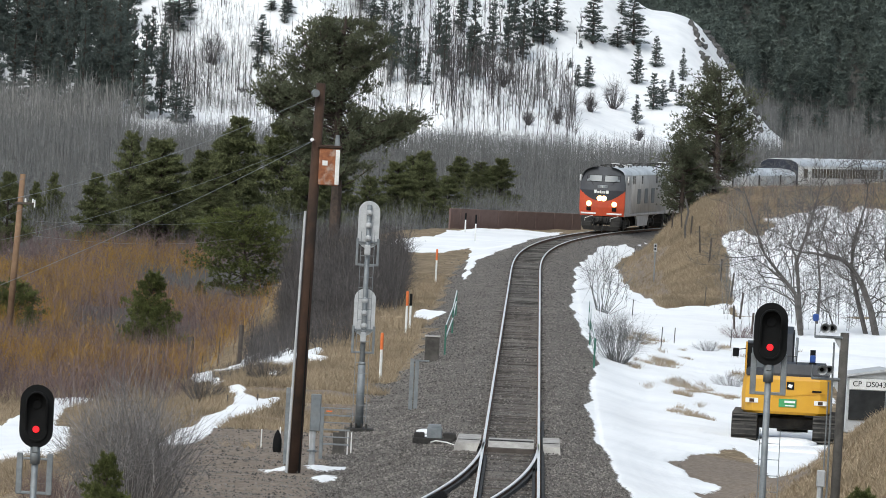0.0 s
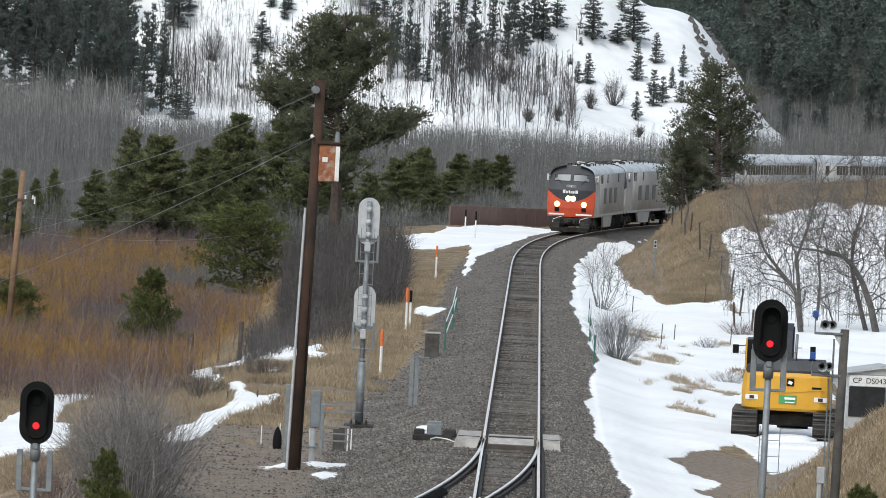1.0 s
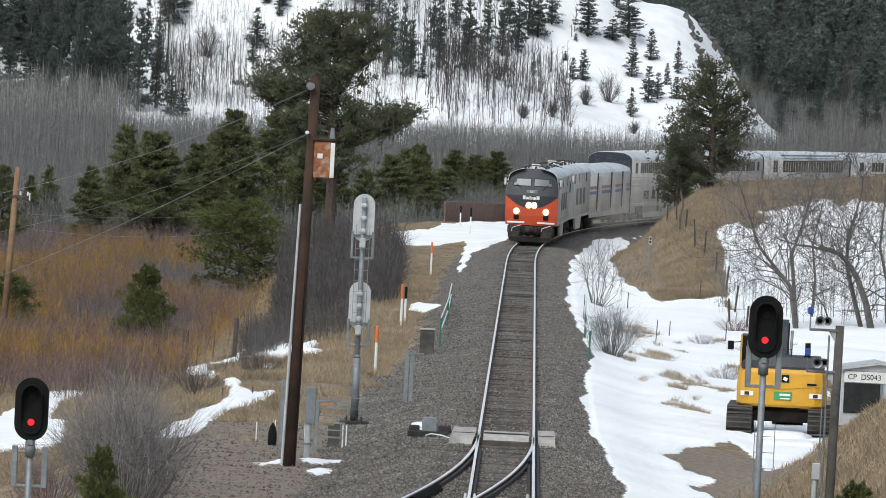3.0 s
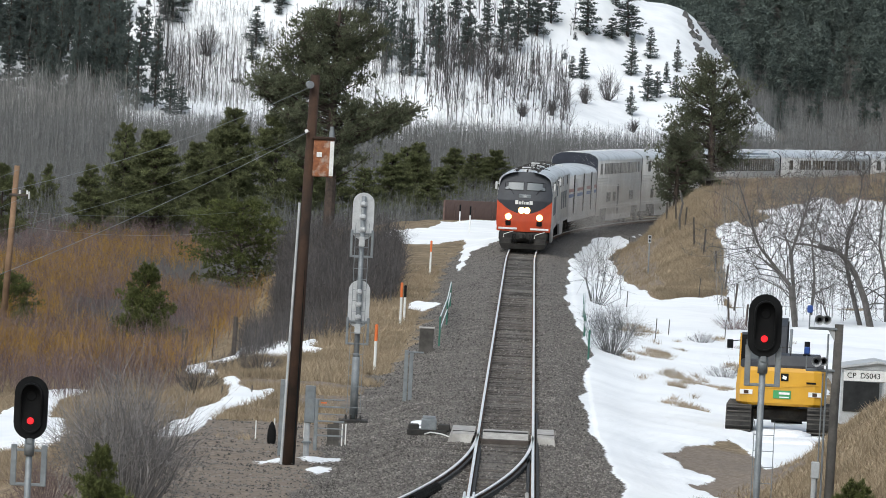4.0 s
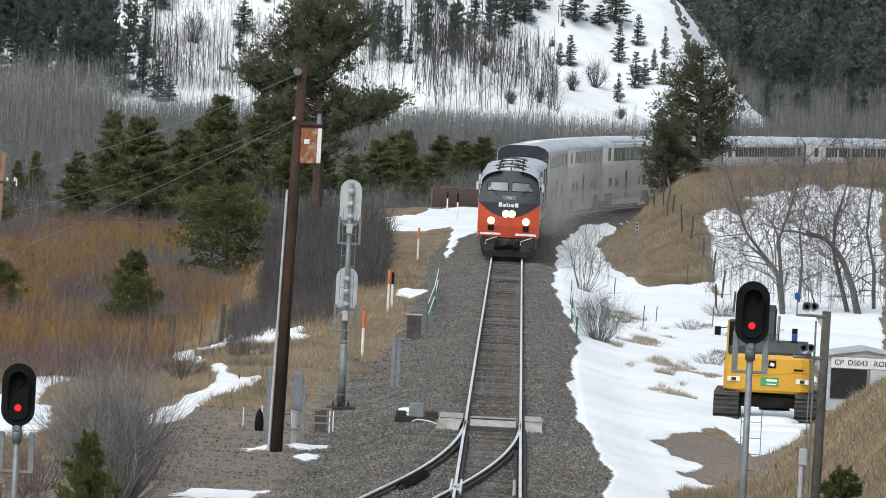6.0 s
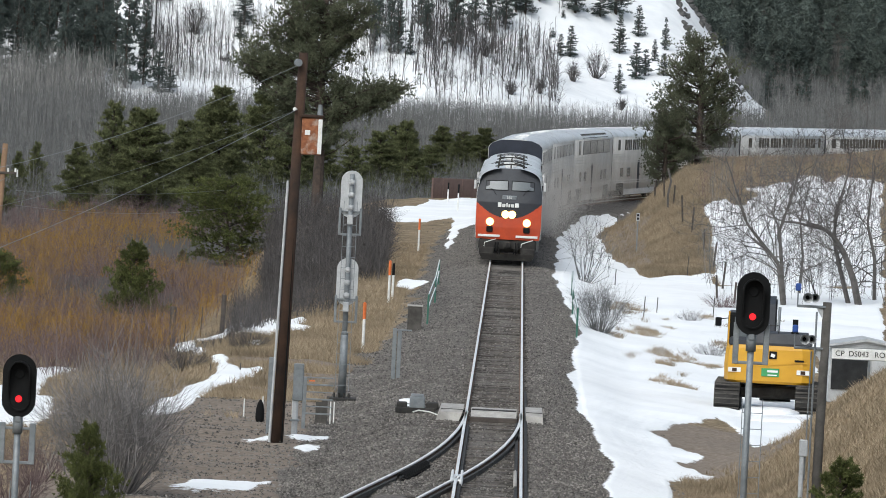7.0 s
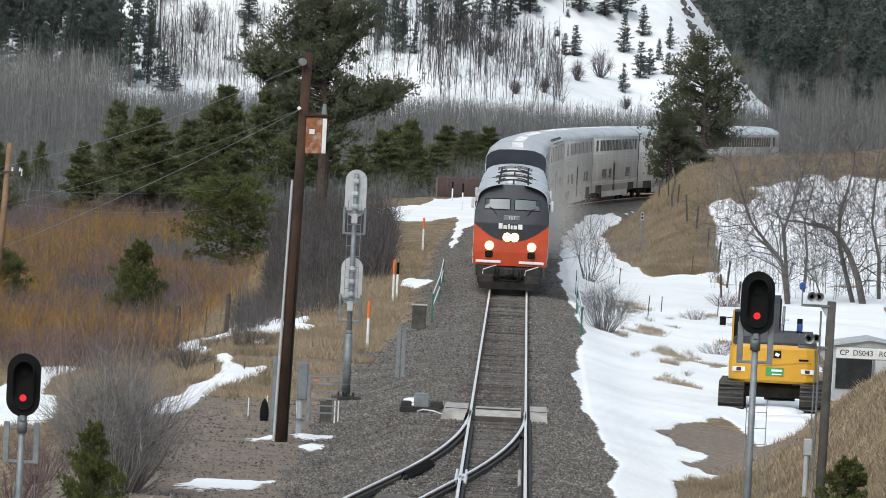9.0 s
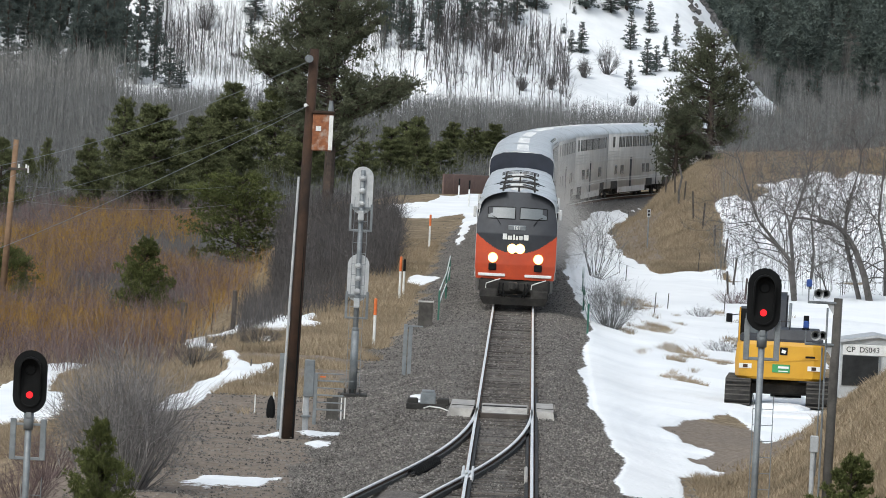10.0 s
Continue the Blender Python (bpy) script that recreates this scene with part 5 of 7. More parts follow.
def thicket(name, count, az, ys, hs, twigs, r, mat, label, category, seed, keep=None, **kw):
    rng = np.random.default_rng(seed)
    # nearer rows hide farther ones, so the stand thins out evenly with the square of distance
    y = 1 / rng.uniform(1 / ys[1], 1 / ys[0], count)
    x = rng.uniform(az[0], az[1], count) * y / LENS
    if keep is not None:
        k = keep(x, y, rng)
        x, y = x[k], y[k]
    h = rng.uniform(hs[0], hs[1], len(x)) * (1 + 0.25 * lumps(x, y, 7 + ys[0] / 60, seed))
    v, f = stem_cloud(rng, x, y, h, twigs, r, **kw)
    ob = fast_mesh(name, v, f, mat)
    return tagged(ob, label, category, kind="stuff")


def brush():
    left = lambda x, y, rng: off_line(x, y) < -13 - 4 * rng.uniform(size=len(x)) - 11 * smooth(380, 430, y) * (1 - smooth(520, 600, y))
    thicket("aspen_thicket", 15000, (-860, 640), (900, 1345), (3.4, 5.6), 6, 0.03, M_TWIGGREY, "grey-brown leafless thicket at the foot of the hill", "shrubs", 1, spread=0.3, lean=0.06)
    thicket("aspen_stand", 2700, (-860, -430), (1150, 1350), (6, 10.5), 7, 0.05, M_ASPEN, "pale leafless aspens below the dark firs", "trees", 2, lambda x, y, rng: rng.uniform(size=len(x)) > smooth(-650, -520, x / y * LENS), spread=0.2, lean=0.05)
    thicket("slope_aspens", 1900, (-520, 225), (1352, 1462), (3, 9.5), 9, 0.085, M_TWIGDARK, "bare aspens scattered on the snowy slope", "trees", 3, lambda x, y, rng: (lumps(x, y, 14, 5) > -0.1), spread=0.2, lean=0.04)
    thicket("slope_saplings", 5200, (-520, -60), (1340, 1480), (1.5, 6.0), 8, 0.042, M_ASPEN, "grey leafless saplings on the snowy slope", "saplings", 16, lambda x, y, rng: lumps(x, y, 9, 3) > -0.25, lean=0.08)
    thicket("foot_aspens", 300, (-20, 225), (1347, 1392), (4.5, 9.5), 12, 0.07, M_TWIGDARK, "dark bare aspens at the foot of the snowy slope", "trees", 17, spread=0.28, lean=0.07)
    thicket("far_aspens", 7000, (520, 900), (1000, 2200), (4, 8), 6, 0.045, M_TWIGGREY, "brown leafless woods below the far forest", "trees", 4, lambda x, y, rng: (x / y * LENS > 610) | (y > 1650) | (y < 1250), lean=0.05)
    thicket("far_slope_aspens", 5200, (500, 900), (1950, 2420), (7, 11), 6, 0.06, M_TWIGGREY, "brown leafless woods climbing towards the far forest", "trees", 15, lambda x, y, rng: terrain(x, y) < 17 + 5 * lumps(x, y, 40, 3), lean=0.05)
    thicket("grey_willows", 12000, (-860, 300), (520, 900), (2.0, 3.4), 7, 0.018, M_TWIGGREY, "grey leafless willows on the valley floor", "shrubs", 5, left, lean=0.16)
    thicket("red_willows", 14500, (-860, -200), (285, 540), (1.2, 2.2), 8, 0.011, M_WILLOWRED, "reddish-brown leafless willows in the valley", "shrubs", 6, lambda x, y, rng: left(x, y, rng) & (lumps(x, y / 6, 5, 2) > -0.35), lean=0.3)
    thicket("orange_willows", 17500, (-860, -230), (296, 500), (1.1, 2.0), 9, 0.010, M_WILLOWORANGE, "orange and golden leafless willows in the valley", "shrubs", 7, lambda x, y, rng: left(x, y, rng) & (lumps(x, y / 7, 4.5, 6) > -0.12), lean=0.3)
    thicket("dark_willows", 5500, (-280, -65), (318, 400), (1.3, 2.3), 9, 0.013, M_TWIGDARK, "dark leafless brush beside the embankment", "shrubs", 8, lambda x, y, rng: off_line(x, y) < -5.6, lean=0.15)
    thicket("bank_brush", 1500, (-340, -140), (272, 330), (0.7, 1.5), 8, 0.010, M_TWIGDARK, "dark leafless brush below the embankment", "shrubs", 13, lambda x, y, rng: off_line(x, y) < -6.6, lean=0.2)
    thicket("yard_brush", 2600, (480, 880), (372, 440), (0.4, 1.0), 7, 0.010, M_WILLOWRED, "brown brush along the top of the low hill", "shrubs", 9, lean=0.2)
    thicket("yard_saplings", 420, (500, 880), (322, 405), (1.2, 3.6), 14, 0.012, M_TWIGGREY, "thin leafless saplings on the snowy slope", "saplings", 12, lean=0.08, low=0.3)
    thicket("river_brush", 520, (-500, -280), (236, 300), (0.5, 0.9), 8, 0.009, M_TWIGDARK, "dark low brush on the stream bank", "shrubs", 10, lambda x, y, rng: (off_line(x, y) < -9) & (lumps(x, y / 5, 2.5, 3) > 0.0), lean=0.25)


def shrub(name, x, y, h, r, stems, twigs, thick, mat, label, seed):
    """One bare bush: stems fan out from its foot."""
    rng = np.random.default_rng(seed)
    a, q = rng.uniform(0, 2 * math.pi, stems), np.sqrt(rng.uniform(0, 1, stems))
    foot = np.stack([np.cos(a) * q * r * 0.22, np.sin(a) * q * r * 0.22, np.full(stems, -0.1)], 1)
    tip = np.stack([np.cos(a) * q * r, np.sin(a) * q * r, h * (1.02 - 0.45 * q ** 2) * rng.uniform(0.65, 1.05, stems)], 1)
    mid = foot + (tip - foot) * 0.5 + rng.normal(size=(stems, 3)) * 0.07 * h
    A, B, R0, R1 = [foot, mid], [mid, tip], [np.full(stems, thick), np.full(stems, thick * 0.7)], [np.full(stems, thick * 0.7), np.full(stems, thick * 0.25)]
    for _ in range(twigs):
        t = rng.uniform(0.1, 1.0, stems)[:, None]
        s = mid + (tip - mid) * t
        d = (tip - foot) / h * rng.uniform(0.3, 0.9, (stems, 1)) + rng.normal(size=(stems, 3)) * 0.5
        A.append(s), B.append(s + d * 0.3 * h), R0.append(np.full(stems, thick * 0.45)), R1.append(np.full(stems, thick * 0.18))
    th = empty(name, pose(x, y, ground_z(x, y)), label, "shrub")
    for kind, a, b in (("stem_mass", 0, 2), ("twig_mass", 2, len(A))):
        v, f = sticks(np.concatenate(A[a:b]), np.concatenate(B[a:b]), np.concatenate(R0[a:b]), np.concatenate(R1[a:b]), 3)
        tagged(fast_mesh(kind, v, f, mat, th), kind="stuff")
    return th


def bare_tree(name, x, y, start, seed, r0, mat, label, depth=6, lean=(0, 0), forks=2, shrink=0.74, curl=0.45, spine=None):
    """A leafless tree that forks again and again."""
    rng = np.random.default_rng(seed)
    A, B, R0, R1 = [], [], [], []
    def grow(p, d, L, r, k):
        for j in range(3):
            q = p + d * L / 3
            d2 = d + rng.normal(size=3) * curl * 0.28
            A.append(p), B.append(q), R0.append(r * (1 - 0.12 * j)), R1.append(r * (1 - 0.12 * (j + 1)))
            p, d = q, d2 / np.linalg.norm(d2)
            if k < depth - 1 and j and rng.uniform() < 0.6:
                e = d + rng.normal(size=3) * 0.75
                grow(p, e / np.linalg.norm(e), L * 0.5, r * 0.42, min(depth, k + 2))
        if k < depth:
            for _ in range(forks if rng.uniform() < 0.75 else forks + 1):
                e = d + rng.normal(size=3) * 0.5 + np.array([0, 0, 0.05])
                grow(p, e / np.linalg.norm(e), L * shrink * rng.uniform(0.8, 1.15), r * 0.55, k + 1)
    d0 = np.array([lean[0], lean[1], 1.0])
    if spine is None:
        grow(np.array([0, 0, -0.2]), d0 / np.linalg.norm(d0), start, r0, 0)
    else:
        # a bent trunk that sends out limbs all along its upper part
        pts = [np.array(p, float) for p in spine]
        for k, (p, q) in enumerate(zip(pts, pts[1:])):
            ra, rb = (r0 * (1 - 0.62 * j / (len(pts) - 1)) for j in (k, k + 1))
            A.append(p), B.append(q), R0.append(ra), R1.append(rb)
            for t in (0.15, 0.35, 0.55, 0.75, 0.95) if k else (0.6, 0.85):
                e = (q - p) / np.linalg.norm(q - p) * 0.5 + rng.normal(size=3) * np.array([0.9, 0.7, 0.5]) + np.array([0, 0, 0.25])
                grow(p + (q - p) * t, e / np.linalg.norm(e), start * rng.uniform(0.6, 1.15), min(0.36 * ra, 0.036), 2)
        e = pts[-1] - pts[-2]
        grow(pts[-1], e / np.linalg.norm(e), start, r0 * 0.36, 1)
    A, B, R0, R1 = (np.array(q) for q in (A, B, R0, R1))
    th = empty(name, pose(x, y, ground_z(x, y)), label, "tree")
    for kind, k in (("trunk", R0 > r0 * 0.3), ("twig_mass", R0 <= r0 * 0.3)):
        v, f = sticks(A[k], B[k], np.maximum(R0[k], 0.007), np.maximum(R1[k], 0.005), 6 if kind == "trunk" else 3)
        tagged(fast_mesh(kind, v, f, mat, th), kind="" if kind == "trunk" else "stuff")
    return th


def yard_trees():
    for k, (x, y, h, r) in enumerate(((-46.9, 1379, 6.6, 2.8), (27.8, 1399, 4.0, 1.4), (32.5, 1409, 5.6, 2.4), (37.0, 1377, 2.4, 1.2), (15.2, 1360, 2.6, 1.2), (-40.2, 1368, 1.1, 1.6), (10.1, 1381, 4.4, 1.9), (20.8, 1367, 3.3, 1.0))):
        shrub("hillside_bush", x, y, h, r, 60, 5, 0.05, M_TWIGDARK, "bare dark bush on the snowy hillside", 90 + k)
    bent = "bare grey tree with spreading twigs on the snow"
    bare_tree("bare_cottonwood", 16.1, 314, 1.5, 4, 0.12, M_GREYBARK, bent, 6, curl=0.8, spine=((0, 0, -0.2), (-0.33, 0, 1.9), (-0.95, 0.1, 2.6), (-1.8, 0.2, 3.6), (-2.3, 0.1, 4.9)))
    bare_tree("bare_cottonwood", 16.25, 316, 1.4, 12, 0.11, M_GREYBARK, bent, 6, curl=0.8, spine=((0, 0, -0.2), (-0.2, 0, 1.6), (-0.4, 0.1, 3.4), (0.1, 0.2, 5.0), (0.3, 0.2, 5.9)))
    bare_tree("leaning_bare_tree", 19.85, 320, 1.5, 23, 0.19, M_GREYBARK, "thick leaning leafless tree on the snow", 6, curl=0.8, spine=((0, 0, -0.2), (-0.35, 0, 1.2), (-0.8, 0, 2.3), (-1.27, 0.1, 3.0), (-1.75, 0.1, 3.4), (-2.6, 0.2, 3.55)))
    bare_tree("leaning_bare_tree", 19.45, 321, 1.5, 31, 0.13, M_GREYBARK, "thick leaning leafless tree on the snow", 6, curl=0.8, spine=((0, 0, -0.2), (-0.55, 0, 1.7), (-0.85, 0.2, 2.9), (-0.8, 0.2, 4.2), (-0.5, 0.3, 5.3)))
    bare_tree("bare_cottonwood", 20.9, 326, 1.5, 41, 0.11, M_GREYBARK, bent, 6, curl=0.8, spine=((0, 0, -0.2), (-0.1, 0, 2.0), (-0.5, 0.1, 3.6), (-0.4, 0.1, 5.4)))
    bare_tree("bare_cottonwood", 17.6, 330, 1.3, 44, 0.08, M_GREYBARK, bent, 6, curl=0.8, spine=((0, 0, -0.2), (0.1, 0, 1.8), (-0.1, 0.1, 3.4), (0.2, 0.1, 5.0)))
    bare_tree("bare_sapling", 18.1, 322, 1.1, 52, 0.05, M_GREYBARK, "slender leafless sapling on the snow", 5, (-0.3, 0))
    shrub("bare_sapling", 7.47, 326, 3.3, 1.15, 26, 9, 0.016, M_TWIGGREY, "small fan-shaped leafless tree beside the ballast", 61)
    shrub("leafless_bush", 6.8, 268, 1.95, 1.15, 150, 6, 0.009, M_TWIGGREY, "grey leafless bush beside the green railing", 71)
    shrub("leafless_bush", 8.9, 300, 0.4, 0.5, 50, 3, 0.006, M_GRASS, "straw-coloured low bush in the snow", 72)
    shrub("leafless_bush", 11.2, 294, 0.5, 0.7, 70, 3, 0.007, M_TWIGDARK, "dark low bush in the snow", 73)
    shrub("leafless_bush", 10.9, 262, 0.55, 0.8, 70, 3, 0.007, M_TWIGDARK, "dark low bush in the snow", 74)
    shrub("leafless_bush", 13.2, 309, 0.7, 1.1, 110, 3, 0.008, M_WILLOWRED, "brown low bush in the snow", 75)
    shrub("leafless_bush", -5.9, 243, 0.75, 1.0, 120, 4, 0.008, M_TWIGDARK, "dark low bush on the stream bank", 80)
    shrub("leafless_bush", -7.6, 229, 0.8, 0.95, 120, 4, 0.008, M_TWIGDARK, "dark low bush on the stream bank", 81)
    shrub("leafless_bush", -8.9, 240, 0.8, 1.0, 120, 4, 0.008, M_WILLOWRED, "reddish low bush on the stream bank", 82)
    shrub("leafless_bush", -6.9, 163, 3.1, 1.75, 260, 6, 0.011, M_TWIGPALE, "large grey leafless bush beside the track yard", 76)
    shrub("leafless_bush", -7.6, 172, 2.9, 1.6, 200, 6, 0.011, M_TWIGPALE, "large grey leafless bush beside the track yard", 77)
    shrub("leafless_bush", -9.2, 172, 1.4, 1.0, 130, 5, 0.008, M_WILLOWRED, "reddish low bush by the signal", 78)
    shrub("leafless_bush", -9.0, 160, 1.1, 0.9, 120, 5, 0.008, M_WILLOWRED, "reddish low bush by the signal", 79)


def grass():
    """Dry grass: blades in loose clumps on the banks."""
    rng = np.random.default_rng(14)
    def field(name, n, xs, ys, size, keep, label):
        y = 1 / rng.uniform(1 / ys[1], 1 / ys[0], n)
        x = rng.uniform(xs[0], xs[1], n) * y / LENS
        k = keep(x, y)
        x, y = x[k], y[k]
        snow, gravel, soil, _ = covers(x, y)
        k = ((snow < 0.3) | (name == "snow_grass")) & (gravel < 0.4) & (soil < 0.5 + 0.5 * (rng.uniform(size=len(x)) < 0.12))
        x, y = x[k], y[k]
        z = terrain(x, y)
        c = np.stack([x, y, z], 1)
        m, blades = len(x), 5
        h = size * rng.uniform(0.4, 1.2, (m, blades, 1)) * (1 + 0.4 * lumps(x, y, 3, 2))[:, None, None]
        d = rng.normal(size=(m, blades, 3)) * np.array([0.55, 0.55, 0]) + np.array([0, 0, 1.0]) + np.array([0.35, 0, 0]) * lumps(x, y / 3, 2.5, 8)[:, None, None]
        b = c[:, None, :] + rng.normal(size=(m, blades, 3)) * np.array([0.12, 0.12, 0]) * size * 3
        w = np.stack([np.ones((m, blades)), rng.normal(size=(m, blades)) * 0.5, np.zeros((m, blades))], 2) * 0.009
        v = np.stack([b - w, b + w, b + d * h], 2).reshape(-1, 3)
        ob = fast_mesh(name, v, np.arange(len(v)).reshape(-1, 3), M_GRASS)
        tagged(ob, label, "grass", kind="stuff")
    field("snow_grass", 16000, (330, 640), (232, 305), 0.2, lambda x, y: lumps(x, y / 6, 1.1, 4) + 0.6 * lumps(x, y / 6, 0.4, 1) > 0.52, "dry grass poking through the snow")
    field("bank_grass", 60000, (-860, 130), (196, 380), 0.26, lambda x, y: (off_line(x, y) < -4.2) & (off_line(x, y) > -13 - 12 * (y < 300)), "dry straw grass on the embankment")
    field("knoll_grass", 62000, (300, 640), (338, 432), 0.26, lambda x, y: (off_line(x, y) > 4.4) & (off_line(x, y) < 15), "long dry grass on the cut bank")
    field("mound_grass", 42000, (480, 900), (128, 196), 0.17, lambda x, y: x > 6.8, "dry straw grass on the mound")
    field("hilltop_grass", 16000, (470, 880), (395, 445), 0.4, lambda x, y: off_line(x, y) > 8, "dry grass on the low hill")


def rocks():
    rng = np.random.default_rng(33)
    mat = surface("dark_hill_rock", (0.045, 0.044, 0.044), (0.13, 0.126, 0.122), 0.9, 0, 0.5, 4, 0.8, 0.3)
    streaks = ((50.3, 1500, 52.8, 1474, 11), (52.1, 1493, 52.4, 1466, 5), (55.9, 1521, 59.0, 1498, 12), (54.2, 1515, 56.4, 1495, 6), (61.5, 1497, 64.5, 1492, 4), (65.0, 1500, 65.0, 1478, 3))
    for x, y in [(xa + (xb - xa) * k / (n - 1) + rng.uniform(-0.5, 0.5), ya + (yb - ya) * k / (n - 1) + rng.uniform(-3, 3)) for xa, ya, xb, yb, n in streaks for k in range(n)]:
        w, h = rng.uniform(0.4, 1.25), rng.uniform(0.8, 2.3)
        rings = []
        for j in range(5):
            q = (0.35, 0.95, 1.0, 0.75, 0.25)[j] * w
            rings.append([(q * math.cos(a) * rng.uniform(0.55, 1.35), q * math.sin(a) * rng.uniform(0.55, 1.35), h * (j / 4 - 0.45 + rng.uniform(-0.09, 0.09))) for a in (2 * math.pi * i / 7 for i in range(7))])
        ob = part("rock_outcrop", Shape().loft(rings), mat, None)
        ob.matrix_basis = pose(x, y, ground_z(x, y) + 0.1 * h, rng.uniform(-20, 20), rng.uniform(-35, 10), 0)
        tagged(ob, "dark grey rock breaking through hillside snow", "rock", "hillside rocks")


rocks()
pines()
big_pine()
knoll_pine()
hill_trees()
far_woods()
brush()
yard_trees()
grass()
# ---- along the line ----
def stadium(w, h, n=10):
    """An upright outline with round ends, about its centre."""
    r, c = w / 2, h / 2 - w / 2
    return [(r * math.cos(a), c + r * math.sin(a)) for a in (math.pi * k / n for k in range(n + 1))] + [(r * math.cos(a), -c + r * math.sin(a)) for a in (math.pi * (1 + k / n) for k in range(n + 1))]


def hanger_frame(th, z, w=0.34, bar=0.115):
    s = Shape()
    for sx in (-1, 1):
        s.box(sx * w, 0.02, z, bar, 0.1, 0.82, 0.01)
    s.box(0, 0.02, z - 0.38, 2 * w, 0.08, 0.06, 0.01).box(0, 0.02, z + 0.3, 2 * w, 0.06, 0.05, 0.01)
    part("bracket", s, M_GALV, th, "galvanised bracket")


def ladder(th, x, y, z0, z1, mat=M_GALV):
    s = Shape()
    for sx in (-0.2, 0.2):
        s.tube((x + sx, y, z0), (x + sx, y, z1), 0.009, n=6)
    for k in range(int((z1 - z0) / 0.32)):
        s.tube((x - 0.2, y, z0 + 0.16 + 0.32 * k), (x + 0.2, y, z0 + 0.16 + 0.32 * k), 0.008, n=5)
    part("ladder", s, mat, th)


def signal(x, y, zc, hang):
    """A two-lens signal that faces the camera and shows red below."""
    g = ground_z(x, y)
    th = empty("railway_signal", pose(x, y, 0), "black two-lamp railway signal showing red, on a galvanised mast", "railway signal", "signals")
    part("mast", Shape().tube((0, 0, g - 0.3), (0, 0, zc - 0.55), 0.07, 0.065, 14).tube((0, 0, zc - 0.95), (0, 0, zc - 0.6), 0.1, 0.1, 14), M_GALV, th, "galvanised steel mast", True)
    b = part("backplate", Shape().plate(stadium(0.67, 1.26), 0.03, pose(0, -0.1, zc)), M_BLACK, th, "black oval backplate")
    # long hood round both lamps
    out, inn = stadium(0.44, 1.0), stadium(0.38, 0.94)
    s = Shape()
    n = len(out)
    vs = [(a, -0.115, zc + c) for a, c in out] + [(a, -0.34 if c > -0.2 else -0.16, zc + c) for a, c in out] + [(a, -0.34 if c > -0.2 else -0.16, zc + c) for a, c in inn] + [(a, -0.117, zc + c) for a, c in inn]
    fs = [(r * n + k, r * n + (k + 1) % n, (r + 1) * n + (k + 1) % n, (r + 1) * n + k) for r in range(3) for k in range(n)]
    s.add(vs, fs)
    part("hood", s, M_BLACK, b)
    part("upper_lens", Shape().tube((0, -0.1, zc + 0.24), (0, -0.14, zc + 0.24), 0.105, 0.09, 20), M_BLACK, b, "unlit dark lens")
    part("lower_lens", Shape().tube((0, -0.1, zc - 0.26), (0, -0.14, zc - 0.26), 0.075, 0.06, 20), M_REDLAMP, b, "lit red lens")
    part("lamp_case", Shape().box(0, 0.06, zc, 0.34, 0.28, 0.9, 0.05), M_BLACK, th)
    part("clamp", Shape().box(0, -0.02, zc - 0.66, 0.13, 0.2, 0.14, 0.02), M_GALV, th)
    hanger_frame(th, zc - hang, 0.3)
    ladder(th, 0.1, 0.14, g, zc - 1.9)
    return th


def mast_signal(x, y):
    """The tall mast whose two heads face away."""
    g = ground_z(x, y)
    th = empty("railway_signal", pose(x, y, 0), "tall galvanised signal mast with two grey heads seen from behind", "railway signal", "signals")
    part("mast", Shape().tube((0, 0, g + 0.1), (0, 0, 6.0), 0.085, 0.07, 14).tube((0, 0, g + 0.15), (0, 0, 1.2), 0.125, 0.11, 14).tube((0, 0, 1.2), (0, 0, 1.3), 0.11, 0.085, 14), M_GALV, th, "", True)
    s = Shape().box(0, 0, g + 0.02, 0.9, 0.9, 0.16, 0.03)
    part("foundation", s, M_DARKIRON, th)
    for bx in (-0.22, -0.08, 0.08, 0.22):
        part("anchor_bolt", Shape().tube((bx, -0.25, g + 0.08), (bx, -0.25, g + 0.24), 0.03, n=6), M_DARKIRON, th)
    for z in (5.4, 2.78):
        w = 0.64
        b = part("backplate", Shape().plate(stadium(w, 1.42), 0.04, pose(0, 0.1, z)), M_ALU, th, "pale grey oval backplate")
        for dz in (0.36, -0.02, -0.4):
            part("lamp_housing", Shape().tube((0, 0.08, z + dz), (0, -0.10, z + dz), 0.11, 0.085, 16).box(0, -0.12, z + dz, 0.12, 0.06, 0.1, 0.02), M_ALU, b)
        hanger_frame(th, z - 0.82, 0.31, 0.075)
        part("junction_box", Shape().box(0, -0.12, z - 0.75, 0.18, 0.14, 0.3, 0.02), M_ALU, th)
    ladder(th, 0, -0.26, g + 0.3, 5.2)
    return th


